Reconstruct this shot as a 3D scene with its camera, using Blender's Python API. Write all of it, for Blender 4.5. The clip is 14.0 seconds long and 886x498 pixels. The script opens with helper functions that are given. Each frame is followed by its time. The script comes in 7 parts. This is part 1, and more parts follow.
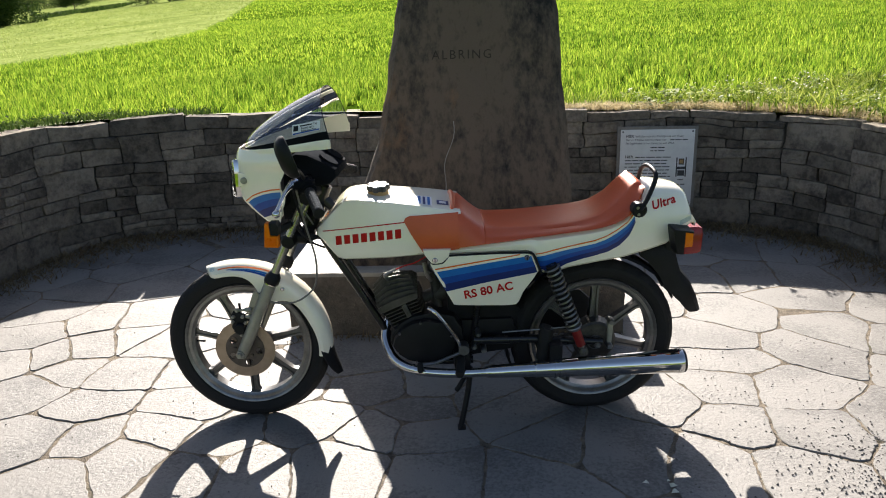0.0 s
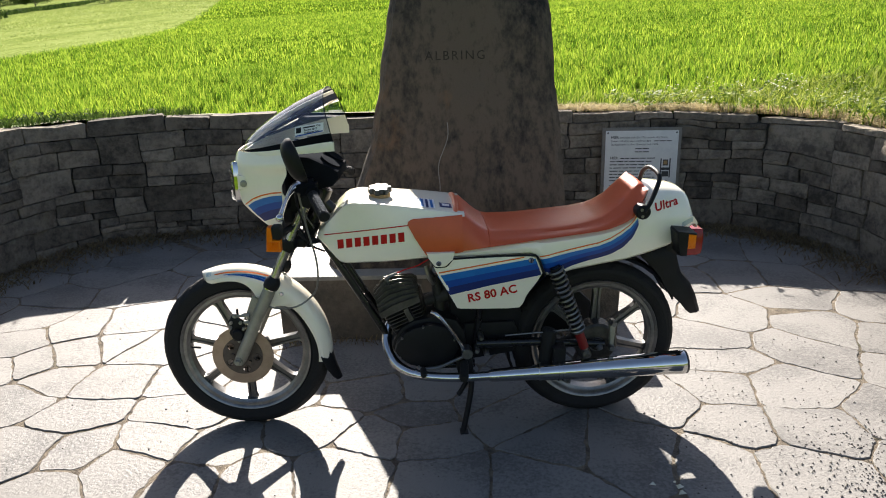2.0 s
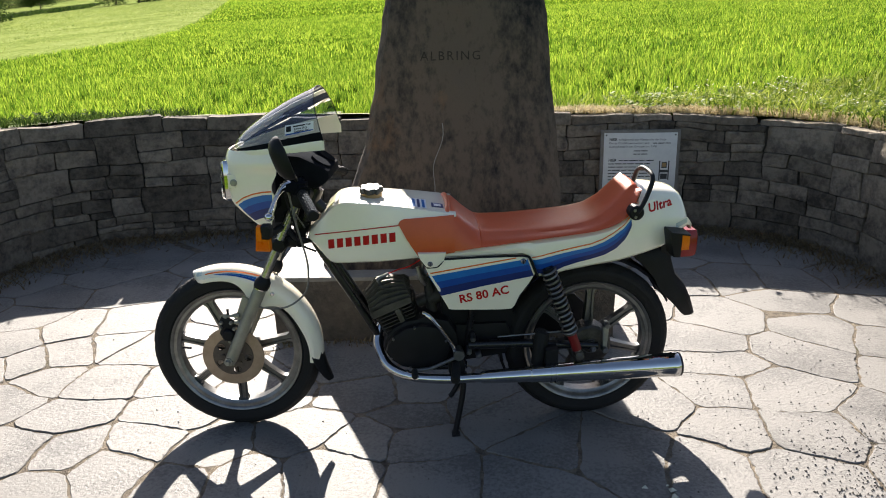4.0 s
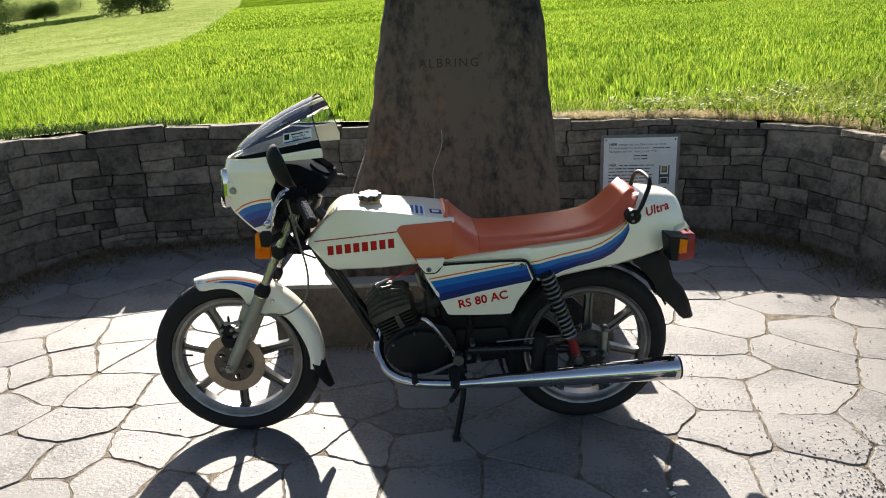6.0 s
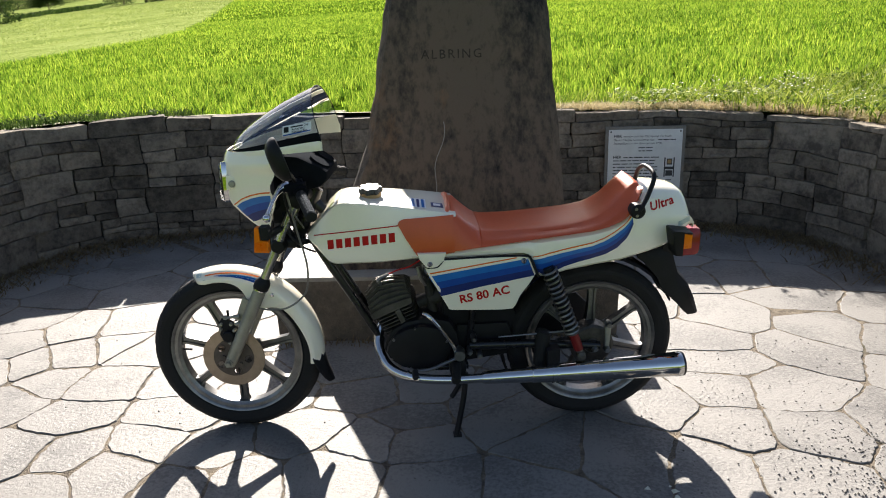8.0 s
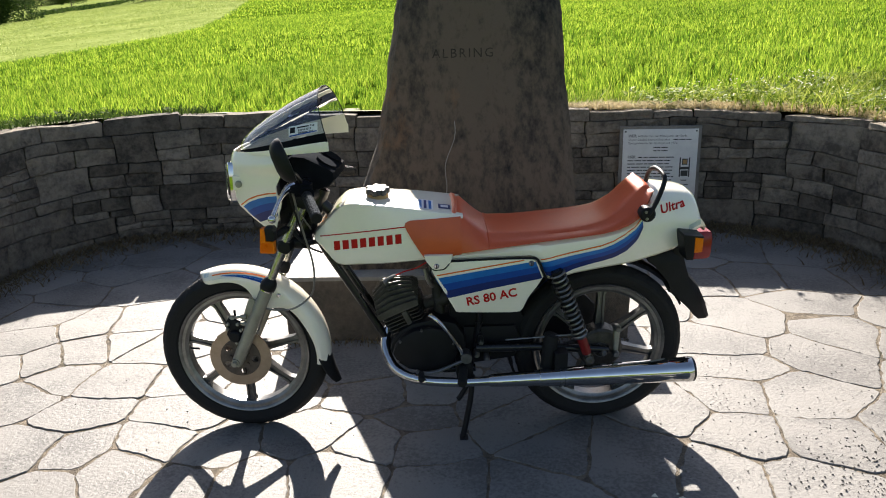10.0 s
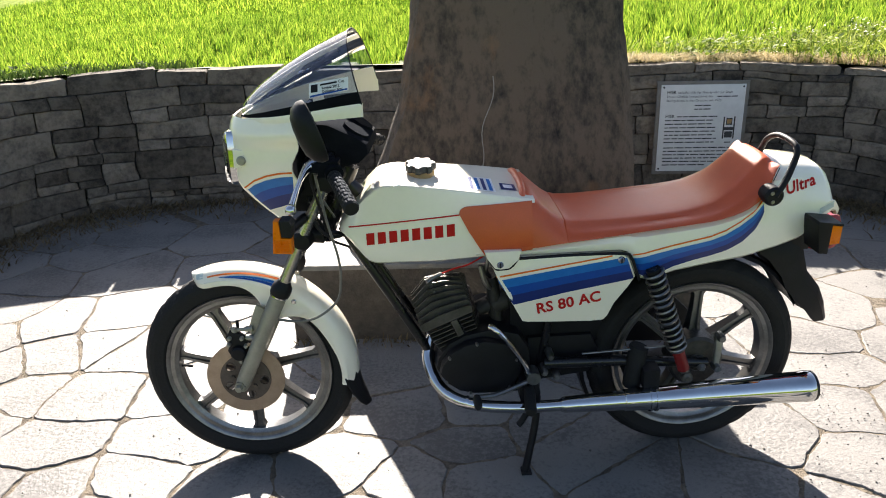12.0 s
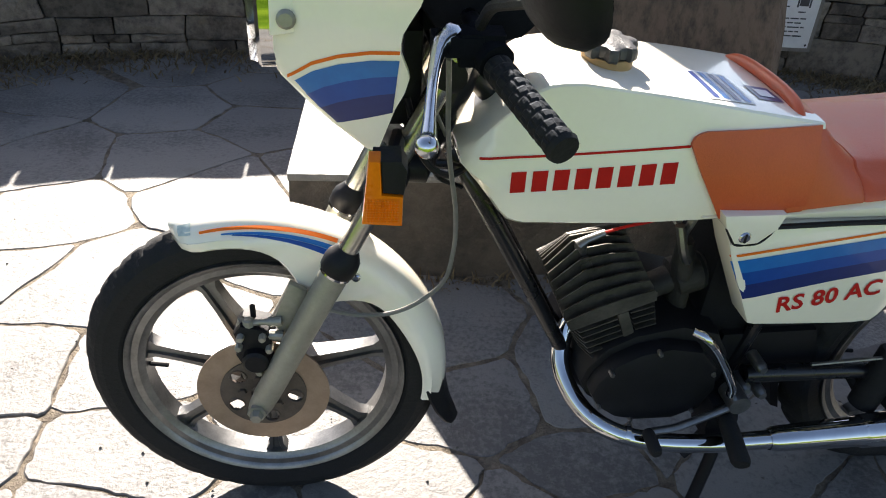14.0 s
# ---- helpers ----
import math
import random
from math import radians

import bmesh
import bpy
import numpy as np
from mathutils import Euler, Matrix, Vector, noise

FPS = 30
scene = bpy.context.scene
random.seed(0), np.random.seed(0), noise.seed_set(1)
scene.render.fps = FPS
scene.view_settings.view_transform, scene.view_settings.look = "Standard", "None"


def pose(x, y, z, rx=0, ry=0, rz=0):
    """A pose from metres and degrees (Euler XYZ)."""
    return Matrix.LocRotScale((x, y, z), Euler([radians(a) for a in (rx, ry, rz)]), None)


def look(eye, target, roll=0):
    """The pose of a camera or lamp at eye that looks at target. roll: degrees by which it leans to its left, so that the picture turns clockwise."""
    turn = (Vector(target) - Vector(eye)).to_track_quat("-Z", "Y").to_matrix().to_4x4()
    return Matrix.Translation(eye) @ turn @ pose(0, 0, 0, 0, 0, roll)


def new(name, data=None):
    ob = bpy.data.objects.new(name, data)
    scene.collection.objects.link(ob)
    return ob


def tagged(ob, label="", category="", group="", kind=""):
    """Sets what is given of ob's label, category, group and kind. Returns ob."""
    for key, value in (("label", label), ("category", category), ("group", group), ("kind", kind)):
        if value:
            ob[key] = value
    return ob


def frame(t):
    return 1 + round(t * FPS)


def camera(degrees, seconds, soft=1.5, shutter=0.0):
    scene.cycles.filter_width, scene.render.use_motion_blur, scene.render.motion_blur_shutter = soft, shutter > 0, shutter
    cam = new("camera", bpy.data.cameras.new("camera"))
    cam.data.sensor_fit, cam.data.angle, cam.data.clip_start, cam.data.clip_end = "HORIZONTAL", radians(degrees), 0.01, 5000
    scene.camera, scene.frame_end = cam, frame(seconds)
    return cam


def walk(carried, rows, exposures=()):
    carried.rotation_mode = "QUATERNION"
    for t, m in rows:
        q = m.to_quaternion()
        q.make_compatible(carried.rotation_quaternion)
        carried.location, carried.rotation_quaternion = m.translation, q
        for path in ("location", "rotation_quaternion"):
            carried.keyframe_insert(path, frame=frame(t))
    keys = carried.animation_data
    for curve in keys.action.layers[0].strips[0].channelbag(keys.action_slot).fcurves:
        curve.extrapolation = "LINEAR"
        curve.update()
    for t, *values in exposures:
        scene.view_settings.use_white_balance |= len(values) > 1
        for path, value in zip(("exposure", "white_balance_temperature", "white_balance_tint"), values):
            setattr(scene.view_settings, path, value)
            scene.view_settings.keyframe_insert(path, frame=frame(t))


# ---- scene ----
cam = camera(63.2, 14.0, 1.0)
PATH = [
    (0, (0.193, 0.137, 1.431), (0.095, 2.042, 0.828), -1.7),
    (0.5, (0.168, 0.15, 1.428), (0.085, 2.055, 0.825), -1.6),
    (1, (0.147, 0.155, 1.428), (0.082, 2.059, 0.819), -1.2),
    (1.5, (0.116, 0.165, 1.435), (0.097, 2.075, 0.845), -1.5),
    (2, (0.079, 0.163, 1.435), (0.064, 2.069, 0.831), -1.3),
    (2.5, (0.075, 0.163, 1.432), (0.07, 2.07, 0.826), -1.1),
    (3, (0.097, 0.182, 1.429), (0.069, 2.088, 0.823), -0.7),
    (3.2, (0.102, 0.184, 1.427), (0.079, 2.089, 0.819), -0.8),
    (5.3, (0.132, 0.163, 1.412), (0.098, 2.08, 0.845), -1.6),
    (5.5, (0.131, 0.166, 1.42), (0.097, 2.082, 0.847), -1.5),
    (6, (0.136, 0.163, 1.418), (0.102, 2.078, 0.842), -1.8),
    (6.5, (0.137, 0.166, 1.423), (0.103, 2.078, 0.837), -1.4),
    (7, (0.137, 0.168, 1.422), (0.106, 2.079, 0.833), -1.5),
    (7.5, (0.138, 0.183, 1.422), (0.102, 2.09, 0.82), -1.5),
    (8, (0.145, 0.195, 1.423), (0.099, 2.102, 0.821), -1.7),
    (10.3, (0.178, 0.230, 1.432), (0.072, 2.121, 0.827), -1.9),
    (10.5, (0.173, 0.241, 1.424), (0.053, 2.145, 0.823), -2.2),
    (11, (0.139, 0.319, 1.407), (0.035, 2.203, 0.745), -1.7),
    (11.5, (0.001, 0.549, 1.39), (-0.056, 2.429, 0.71), -2.1),
    (12, (-0.06, 0.754, 1.361), (-0.102, 2.62, 0.64), -1.7),
    (12.5, (-0.102, 0.979, 1.336), (-0.152, 2.803, 0.517), -1.2),
    (13, (-0.24, 1.137, 1.315), (-0.094, 2.912, 0.403), -1.2),
    (13.5, (-0.358, 1.334, 1.272), (-0.172, 3.073, 0.302), 1.1),
    (14, (-0.466, 1.602, 1.177), (-0.303, 3.281, 0.102), 3.4),
]
walk(cam, [(t, look(eye, target, roll)) for t, eye, target, roll in PATH], [(0.0, 1.77, 6650, 13), (11.0, 1.82, 6650, 13), (12.5, 2.33, 6700, 14), (14.0, 2.32, 6700, 14)])
# ---- light ----
SUN_AZ, SUN_EL = -7.0, 31.0
world = bpy.data.worlds.new("world")
scene.world = world
world.use_nodes = True
wn = world.node_tree.nodes
sky = wn.new("ShaderNodeTexSky")
sky.sky_type, sky.sun_disc = "NISHITA", False
sky.sun_elevation, sky.sun_rotation = radians(SUN_EL), radians(SUN_AZ)
sky.air_density, sky.dust_density = 1.0, 1.5
world.node_tree.links.new(sky.outputs[0], wn["Background"].inputs[0])
wn["Background"].inputs[1].default_value = 0.046
sun_data = bpy.data.lights.new("sun", "SUN")
sun_data.energy, sun_data.angle, sun_data.color = 5.0, radians(0.55), (1.0, 0.95, 0.86)
sun = new("sun", sun_data)
SUN_DIR = Vector((math.sin(radians(SUN_AZ)) * math.cos(radians(SUN_EL)), math.cos(radians(SUN_AZ)) * math.cos(radians(SUN_EL)), math.sin(radians(SUN_EL))))
sun.matrix_world = look(SUN_DIR * 40, (0, 0, 0))

# ---- materials ----


def ramp(nt, fac, stops):
    node = nt.nodes.new("ShaderNodeValToRGB")
    els = node.color_ramp.elements
    while len(els) < len(stops):
        els.new(0.5)
    for el, (p, c) in zip(els, stops):
        el.position, el.color = p, (*c, 1)
    nt.links.new(fac, node.inputs[0])
    return node.outputs[0]


def surface(name, light, dark, scale=8.0, rough=0.6, metal=0.0, bump=0.15, grain=90.0, vary=0.0, coat=0.0, spec=0.5,
            spot=None, spot_scale=3.0, spot_at=0.62, stretch=(1, 1, 1), rough_vary=0.12, bump_far=0.0, world_space=False, fleck=0.45):
    """A surface with two scales of colour, a stain, fine relief and uneven gloss."""
    m = bpy.data.materials.new(name)
    m.use_nodes = True
    nt = m.node_tree
    nodes, links = nt.nodes, nt.links
    b = nodes["Principled BSDF"]
    if world_space:
        coord = nodes.new("ShaderNodeNewGeometry").outputs["Position"]
    else:
        coord = nodes.new("ShaderNodeTexCoord").outputs["Object"]
    mp = nodes.new("ShaderNodeMapping")
    mp.inputs["Scale"].default_value = stretch
    links.new(coord, mp.inputs[0])
    info = nodes.new("ShaderNodeObjectInfo")
    if vary > 0 and not world_space:
        add = nodes.new("ShaderNodeVectorMath")
        links.new(mp.outputs[0], add.inputs[0])
        links.new(info.outputs["Random"], add.inputs[1])
        vec = add.outputs[0]
    else:
        vec = mp.outputs[0]

    def noisy(s, detail=5.0, r=0.6):
        n = nodes.new("ShaderNodeTexNoise")
        n.inputs["Scale"].default_value, n.inputs["Detail"].default_value, n.inputs["Roughness"].default_value = s, detail, r
        links.new(vec, n.inputs["Vector"])
        return n.outputs[0]

    big, fine = noisy(scale), noisy(grain, 4.0, 0.7)
    mixer = nodes.new("ShaderNodeMath")
    mixer.operation = "MULTIPLY_ADD"
    links.new(fine, mixer.inputs[0])
    mixer.inputs[1].default_value = fleck
    links.new(big, mixer.inputs[2])
    col = ramp(nt, mixer.outputs[0], [(0.295 + 0.5 * fleck, dark), (0.695 + 0.5 * fleck, light)])
    if spot:
        s = ramp(nt, noisy(spot_scale, 6.0, 0.65), [(spot_at, (0, 0, 0)), (min(spot_at + 0.14, 1.0), (1, 1, 1))])
        mx = nodes.new("ShaderNodeMixRGB")
        links.new(s, mx.inputs[0])
        links.new(col, mx.inputs[1])
        mx.inputs[2].default_value = (*spot, 1)
        col = mx.outputs[0]
    if vary > 0:
        hsv = nodes.new("ShaderNodeHueSaturation")
        span = nodes.new("ShaderNodeMapRange")
        span.inputs["To Min"].default_value, span.inputs["To Max"].default_value = 1 - vary, 1 + vary
        links.new(info.outputs["Random"], span.inputs[0])
        links.new(span.outputs[0], hsv.inputs["Value"])
        links.new(col, hsv.inputs["Color"])
        col = hsv.outputs[0]
    links.new(col, b.inputs["Base Color"])
    rr = nodes.new("ShaderNodeMapRange")
    rr.inputs["To Min"].default_value, rr.inputs["To Max"].default_value = max(rough - rough_vary, 0.02), min(rough + rough_vary, 1.0)
    links.new(big, rr.inputs[0])
    links.new(rr.outputs[0], b.inputs["Roughness"])
    b.inputs["Metallic"].default_value = metal
    b.inputs["Specular IOR Level"].default_value = spec
    b.inputs["Coat Weight"].default_value = coat
    b.inputs["Coat Roughness"].default_value = 0.06
    if bump > 0:
        bp = nodes.new("ShaderNodeBump")
        bp.inputs["Strength"].default_value, bp.inputs["Distance"].default_value = bump, 0.01
        if bump_far > 0:
            hm = nodes.new("ShaderNodeMath")
            hm.operation = "MULTIPLY_ADD"
            links.new(big, hm.inputs[0])
            hm.inputs[1].default_value = bump_far
            links.new(fine, hm.inputs[2])
            links.new(hm.outputs[0], bp.inputs["Height"])
        else:
            links.new(fine, bp.inputs["Height"])
        links.new(bp.outputs[0], b.inputs["Normal"])
    return m


def leafy(name, colours, thin=0.5, rough=0.5, spec=0.3):
    """Thin plant matter: each leaf has its own colour and lets light through."""
    m = bpy.data.materials.new(name)
    m.use_nodes = True
    nt = m.node_tree
    b = nt.nodes["Principled BSDF"]
    geo = nt.nodes.new("ShaderNodeNewGeometry")
    n = len(colours)
    col = ramp(nt, geo.outputs["Random Per Island"], [(i / max(n - 1, 1), c) for i, c in enumerate(colours)])
    noi = nt.nodes.new("ShaderNodeTexNoise")
    noi.inputs["Scale"].default_value = 0.55
    nt.links.new(geo.outputs["Position"], noi.inputs["Vector"])
    patch = ramp(nt, noi.outputs[0], [(0.3, (0.72, 0.78, 0.7)), (0.7, (1.12, 1.08, 1.0))])
    mx = nt.nodes.new("ShaderNodeMixRGB")
    mx.blend_type = "MULTIPLY"
    mx.inputs[0].default_value = 1.0
    nt.links.new(col, mx.inputs[1])
    nt.links.new(patch, mx.inputs[2])
    col = mx.outputs[0]
    nt.links.new(col, b.inputs["Base Color"])
    b.inputs["Roughness"].default_value = rough
    b.inputs["Specular IOR Level"].default_value = spec
    t = nt.nodes.new("ShaderNodeBsdfTranslucent")
    nt.links.new(col, t.inputs[0])
    mix = nt.nodes.new("ShaderNodeMixShader")
    mix.inputs[0].default_value = thin
    nt.links.new(b.outputs[0], mix.inputs[1])
    nt.links.new(t.outputs[0], mix.inputs[2])
    nt.links.new(mix.outputs[0], nt.nodes["Material Output"].inputs[0])
    return m


def glassy(name, tint, rough=0.02, haze=None, share=0.0):
    """A clear sheet: mostly see-through with a glossy skin, and scuffed haze if wanted."""
    m = bpy.data.materials.new(name)
    m.use_nodes = True
    nt = m.node_tree
    nt.nodes.remove(nt.nodes["Principled BSDF"])
    tr = nt.nodes.new("ShaderNodeBsdfTransparent")
    tr.inputs[0].default_value = (*tint, 1)
    gl = nt.nodes.new("ShaderNodeBsdfGlossy")
    gl.inputs["Roughness"].default_value = rough
    fr = nt.nodes.new("ShaderNodeFresnel")
    fr.inputs[0].default_value = 1.49
    mix = nt.nodes.new("ShaderNodeMixShader")
    nt.links.new(fr.outputs[0], mix.inputs[0])
    clear = tr.outputs[0]
    if haze:
        df = nt.nodes.new("ShaderNodeBsdfDiffuse")
        df.inputs[0].default_value = (*haze, 1)
        noi = nt.nodes.new("ShaderNodeTexNoise")
        noi.inputs["Scale"].default_value = 14
        rg = nt.nodes.new("ShaderNodeMapRange")
        rg.inputs["To Min"].default_value, rg.inputs["To Max"].default_value = share * 0.6, share * 1.4
        nt.links.new(noi.outputs[0], rg.inputs[0])
        mh = nt.nodes.new("ShaderNodeMixShader")
        nt.links.new(rg.outputs[0], mh.inputs[0])
        nt.links.new(clear, mh.inputs[1])
        nt.links.new(df.outputs[0], mh.inputs[2])
        clear = mh.outputs[0]
    nt.links.new(clear, mix.inputs[1])
    nt.links.new(gl.outputs[0], mix.inputs[2])
    nt.links.new(mix.outputs[0], nt.nodes["Material Output"].inputs[0])
    return m


M_SLAB = surface("sandstone_slab", (0.188, 0.180, 0.168), (0.104, 0.100, 0.095), 3.2, 0.62, bump=0.42, grain=75, vary=0.10, spot=(0.15, 0.13, 0.105), spot_scale=3.3, spot_at=0.66, bump_far=0.4, spec=0.36, fleck=0.95)
M_BED = surface("joint_mortar", (0.24, 0.20, 0.15), (0.075, 0.062, 0.048), 22, 0.95, bump=1.0, grain=150, spot=(0.05, 0.052, 0.03), spot_scale=4, spot_at=0.58, spec=0.2)
M_WALL = surface("rubble_stone", (0.205, 0.176, 0.138), (0.070, 0.061, 0.051), 6, 0.95, bump=0.9, grain=30, vary=0.38, spot=(0.20, 0.165, 0.105), spot_scale=4, spot_at=0.62, bump_far=1.4, spec=0.15, fleck=0.75)
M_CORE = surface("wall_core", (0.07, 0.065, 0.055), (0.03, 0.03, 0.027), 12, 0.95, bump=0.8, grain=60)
M_COPE = surface("coping_stone", (0.34, 0.32, 0.29), (0.2, 0.19, 0.17), 7, 0.9, bump=0.6, grain=50, vary=0.15, bump_far=2.0)
M_STELE = surface("weathered_stele", (0.118, 0.090, 0.067), (0.016, 0.0145, 0.0135), 2.6, 0.85, bump=1.0, grain=26, spot=(0.195, 0.110, 0.058), spot_scale=3.2, spot_at=0.59, stretch=(1, 1, 0.55), bump_far=2.0, spec=0.25, fleck=0.8)
M_CUT = surface("carved_stone", (0.070, 0.055, 0.041), (0.028, 0.024, 0.020), 9, 0.95, bump=0.3, spec=0.1)
# plinth in two tones: sun on its top, shade on its brown sides
M_TOP = surface("sunlit_plinth_top", (0.25, 0.24, 0.215), (0.17, 0.16, 0.14), 5, 0.6, bump=0.5, grain=60, bump_far=0.5)
M_PLINTH = surface("shaded_plinth_stone", (0.135, 0.110, 0.082), (0.045, 0.037, 0.028), 5, 0.7, bump=0.8, grain=45, spot=(0.16, 0.125, 0.085), spot_scale=4, spot_at=0.64, bump_far=0.5, spec=0.5)
M_GRIT = surface("grit", (0.16, 0.15, 0.13), (0.06, 0.055, 0.05), 30, 0.95, bump=0.0)
M_EARTH = surface("verge_earth", (0.20, 0.17, 0.10), (0.09, 0.08, 0.04), 4, 0.95, bump=0.8, grain=40, spot=(0.12, 0.17, 0.035), spot_scale=3, spot_at=0.44)
M_CROP = leafy("crop_leaf", [(0.018, 0.055, 0.006), (0.105, 0.21, 0.018), (0.25, 0.37, 0.036), (0.45, 0.54, 0.08)], 0.5, 0.7, 0.08)
M_WEED = leafy("weed_leaf", [(0.045, 0.095, 0.010), (0.15, 0.22, 0.025), (0.36, 0.41, 0.09)], 0.45, 0.6, 0.12)
M_MEADOW = leafy("meadow_leaf", [(0.11, 0.16, 0.035), (0.26, 0.32, 0.09), (0.42, 0.47, 0.20)], 0.45, 0.7, 0.1)
M_LITTER = leafy("leaf_litter", [(0.10, 0.075, 0.045), (0.17, 0.13, 0.08), (0.27, 0.21, 0.13)], 0.2, 0.8, 0.1)
M_DRY = leafy("dry_grass", [(0.55, 0.44, 0.27), (0.68, 0.58, 0.40), (0.36, 0.27, 0.16)], 0.35, 0.8, 0.1)
M_PETAL = leafy("blossom", [(0.75, 0.75, 0.7), (0.82, 0.82, 0.78)], 0.4, 0.6)
M_TREE = leafy("tree_leaf", [(0.02, 0.045, 0.012), (0.045, 0.08, 0.018), (0.075, 0.11, 0.03)], 0.3, 0.8, 0.05)
M_BARK = surface("bark", (0.10, 0.08, 0.06), (0.04, 0.033, 0.027), 8, 0.95, bump=0.8, grain=30)


def ground_material():
    """Young crop on one side of the field's edge, pale meadow on the other."""
    m = bpy.data.materials.new("fields")
    m.use_nodes = True
    nt = m.node_tree
    nodes, links = nt.nodes, nt.links
    b = nodes["Principled BSDF"]
    geo = nodes.new("ShaderNodeNewGeometry")
    sep = nodes.new("ShaderNodeSeparateXYZ")
    links.new(geo.outputs["Position"], sep.inputs[0])

    def calc(op, a, c, d=None):
        n = nodes.new("ShaderNodeMath")
        n.operation = op
        for i, v in enumerate((a, c, d)):
            if v is None:
                continue
            if isinstance(v, (int, float)):
                n.inputs[i].default_value = v
            else:
                links.new(v, n.inputs[i])
        return n.outputs[0]

    def noisy(scale, detail=5.0, stretch=(1, 1, 1)):
        mp = nodes.new("ShaderNodeMapping")
        mp.inputs["Scale"].default_value = stretch
        links.new(geo.outputs["Position"], mp.inputs[0])
        n = nodes.new("ShaderNodeTexNoise")
        n.inputs["Scale"].default_value, n.inputs["Detail"].default_value = scale, detail
        links.new(mp.outputs[0], n.inputs["Vector"])
        return n.outputs[0]

    x, y = sep.outputs[0], sep.outputs[1]
    dy = calc("SUBTRACT", y, 17.5)
    bend = calc("SQRT", calc("MULTIPLY_ADD", dy, dy, 2.25), 0.0)
    edge = calc("MULTIPLY_ADD", bend, -0.34, calc("MULTIPLY_ADD", dy, 0.08, -6.15))
    wob = calc("MULTIPLY_ADD", noisy(0.8), 0.8, -0.4)
    side = calc("SUBTRACT", calc("ADD", x, wob), edge)
    mask = nodes.new("ShaderNodeMapRange")
    mask.inputs["From Min"].default_value, mask.inputs["From Max"].default_value = -0.15, 0.15
    links.new(side, mask.inputs[0])
    mixed = calc("MULTIPLY_ADD", noisy(9.0, 6.0, (1.0, 0.35, 1.0)), 0.5, calc("MULTIPLY", noisy(0.35), 0.5))
    crop = ramp(nt, mixed, [(0.34, (0.020, 0.045, 0.003)), (0.5, (0.060, 0.110, 0.008)), (0.66, (0.165, 0.235, 0.018))])
    meadow = ramp(nt, mixed, [(0.34, (0.11, 0.155, 0.032)), (0.5, (0.20, 0.25, 0.07)), (0.66, (0.30, 0.34, 0.125))])
    mx = nodes.new("ShaderNodeMixRGB")
    links.new(mask.outputs[0], mx.inputs[0])
    links.new(meadow, mx.inputs[1])
    links.new(crop, mx.inputs[2])
    links.new(mx.outputs[0], b.inputs["Base Color"])
    b.inputs["Roughness"].default_value = 0.8
    b.inputs["Specular IOR Level"].default_value = 0.0
    bp = nodes.new("ShaderNodeBump")
    bp.inputs["Strength"].default_value, bp.inputs["Distance"].default_value = 0.6, 0.15
    links.new(noisy(6.0), bp.inputs["Height"])
    links.new(bp.outputs[0], b.inputs["Normal"])
    return m


M_FIELD = ground_material()

# ---- mesh helpers ----


def finish(bm, sharp=35):
    bmesh.ops.recalc_face_normals(bm, faces=bm.faces)
    for f in bm.faces:
        f.smooth = True
    for e in bm.edges:
        if len(e.link_faces) != 2 or e.calc_face_angle(0) > radians(sharp):
            e.smooth = False


def part(name, bm, material, parent=None, label="", sharp=35):
    """One mesh object from a bmesh, under its thing or part."""
    finish(bm, sharp)
    me = bpy.data.meshes.new(name)
    bm.to_mesh(me)
    bm.free()
    me.materials.append(material)
    ob = new(name, me)
    ob.parent = parent
    return tagged(ob, label)


def from_lists(name, verts, faces, material, smooth=False):
    me = bpy.data.meshes.new(name)
    me.from_pydata(verts, [], faces)
    me.materials.append(material)
    if smooth:
        me.polygons.foreach_set("use_smooth", [True] * len(me.polygons))
    return new(name, me)


def loft(bm, rings, closed=True, caps=True):
    """Skin between rings of equally many points."""
    rows = [[bm.verts.new(p) for p in r] for r in rings]
    n = len(rows[0])
    for a, b in zip(rows, rows[1:]):
        for i in range(n if closed else n - 1):
            j = (i + 1) % n
            bm.faces.new((a[i], a[j], b[j], b[i]))
    if caps and closed:
        bm.faces.new(rows[0])
        bm.faces.new(rows[-1][::-1])
    return rows


def smooth_line(points, steps=6):
    """A Catmull-Rom line through points, with steps pieces between each two."""
    pts = [Vector(p) for p in points]
    pts = [pts[0] * 2 - pts[1]] + pts + [pts[-1] * 2 - pts[-2]]
    out = []
    for i in range(1, len(pts) - 2):
        a, b, c, d = pts[i - 1:i + 3]
        for k in range(steps):
            t = k / steps
            out.append(0.5 * ((2 * b) + (c - a) * t + (2 * a - 5 * b + 4 * c - d) * t * t + (3 * b - a - 3 * c + d) * t ** 3))
    out.append(pts[-2].copy())
    return out


def tube(bm, line, radius, segs=10, caps=True, flat=1.0):
    """A pipe along a line; radius is a number or one for each point."""
    line = [Vector(p) for p in line]
    rad = radius if isinstance(radius, (list, tuple)) else [radius] * len(line)
    rings, side = [], None
    for i, p in enumerate(line):
        d = (line[min(i + 1, len(line) - 1)] - line[max(i - 1, 0)]).normalized()
        if side is None:
            side = d.cross(Vector((0, 1, 0)) if abs(d.y) < 0.9 else Vector((1, 0, 0))).normalized()
        else:
            side = (side - d * side.dot(d)).normalized()
        up = d.cross(side)
        rings.append([p + (side * math.cos(a) + up * math.sin(a) * flat) * rad[i] for a in (2 * math.pi * k / segs for k in range(segs))])
    loft(bm, rings, True, caps)
    return bm


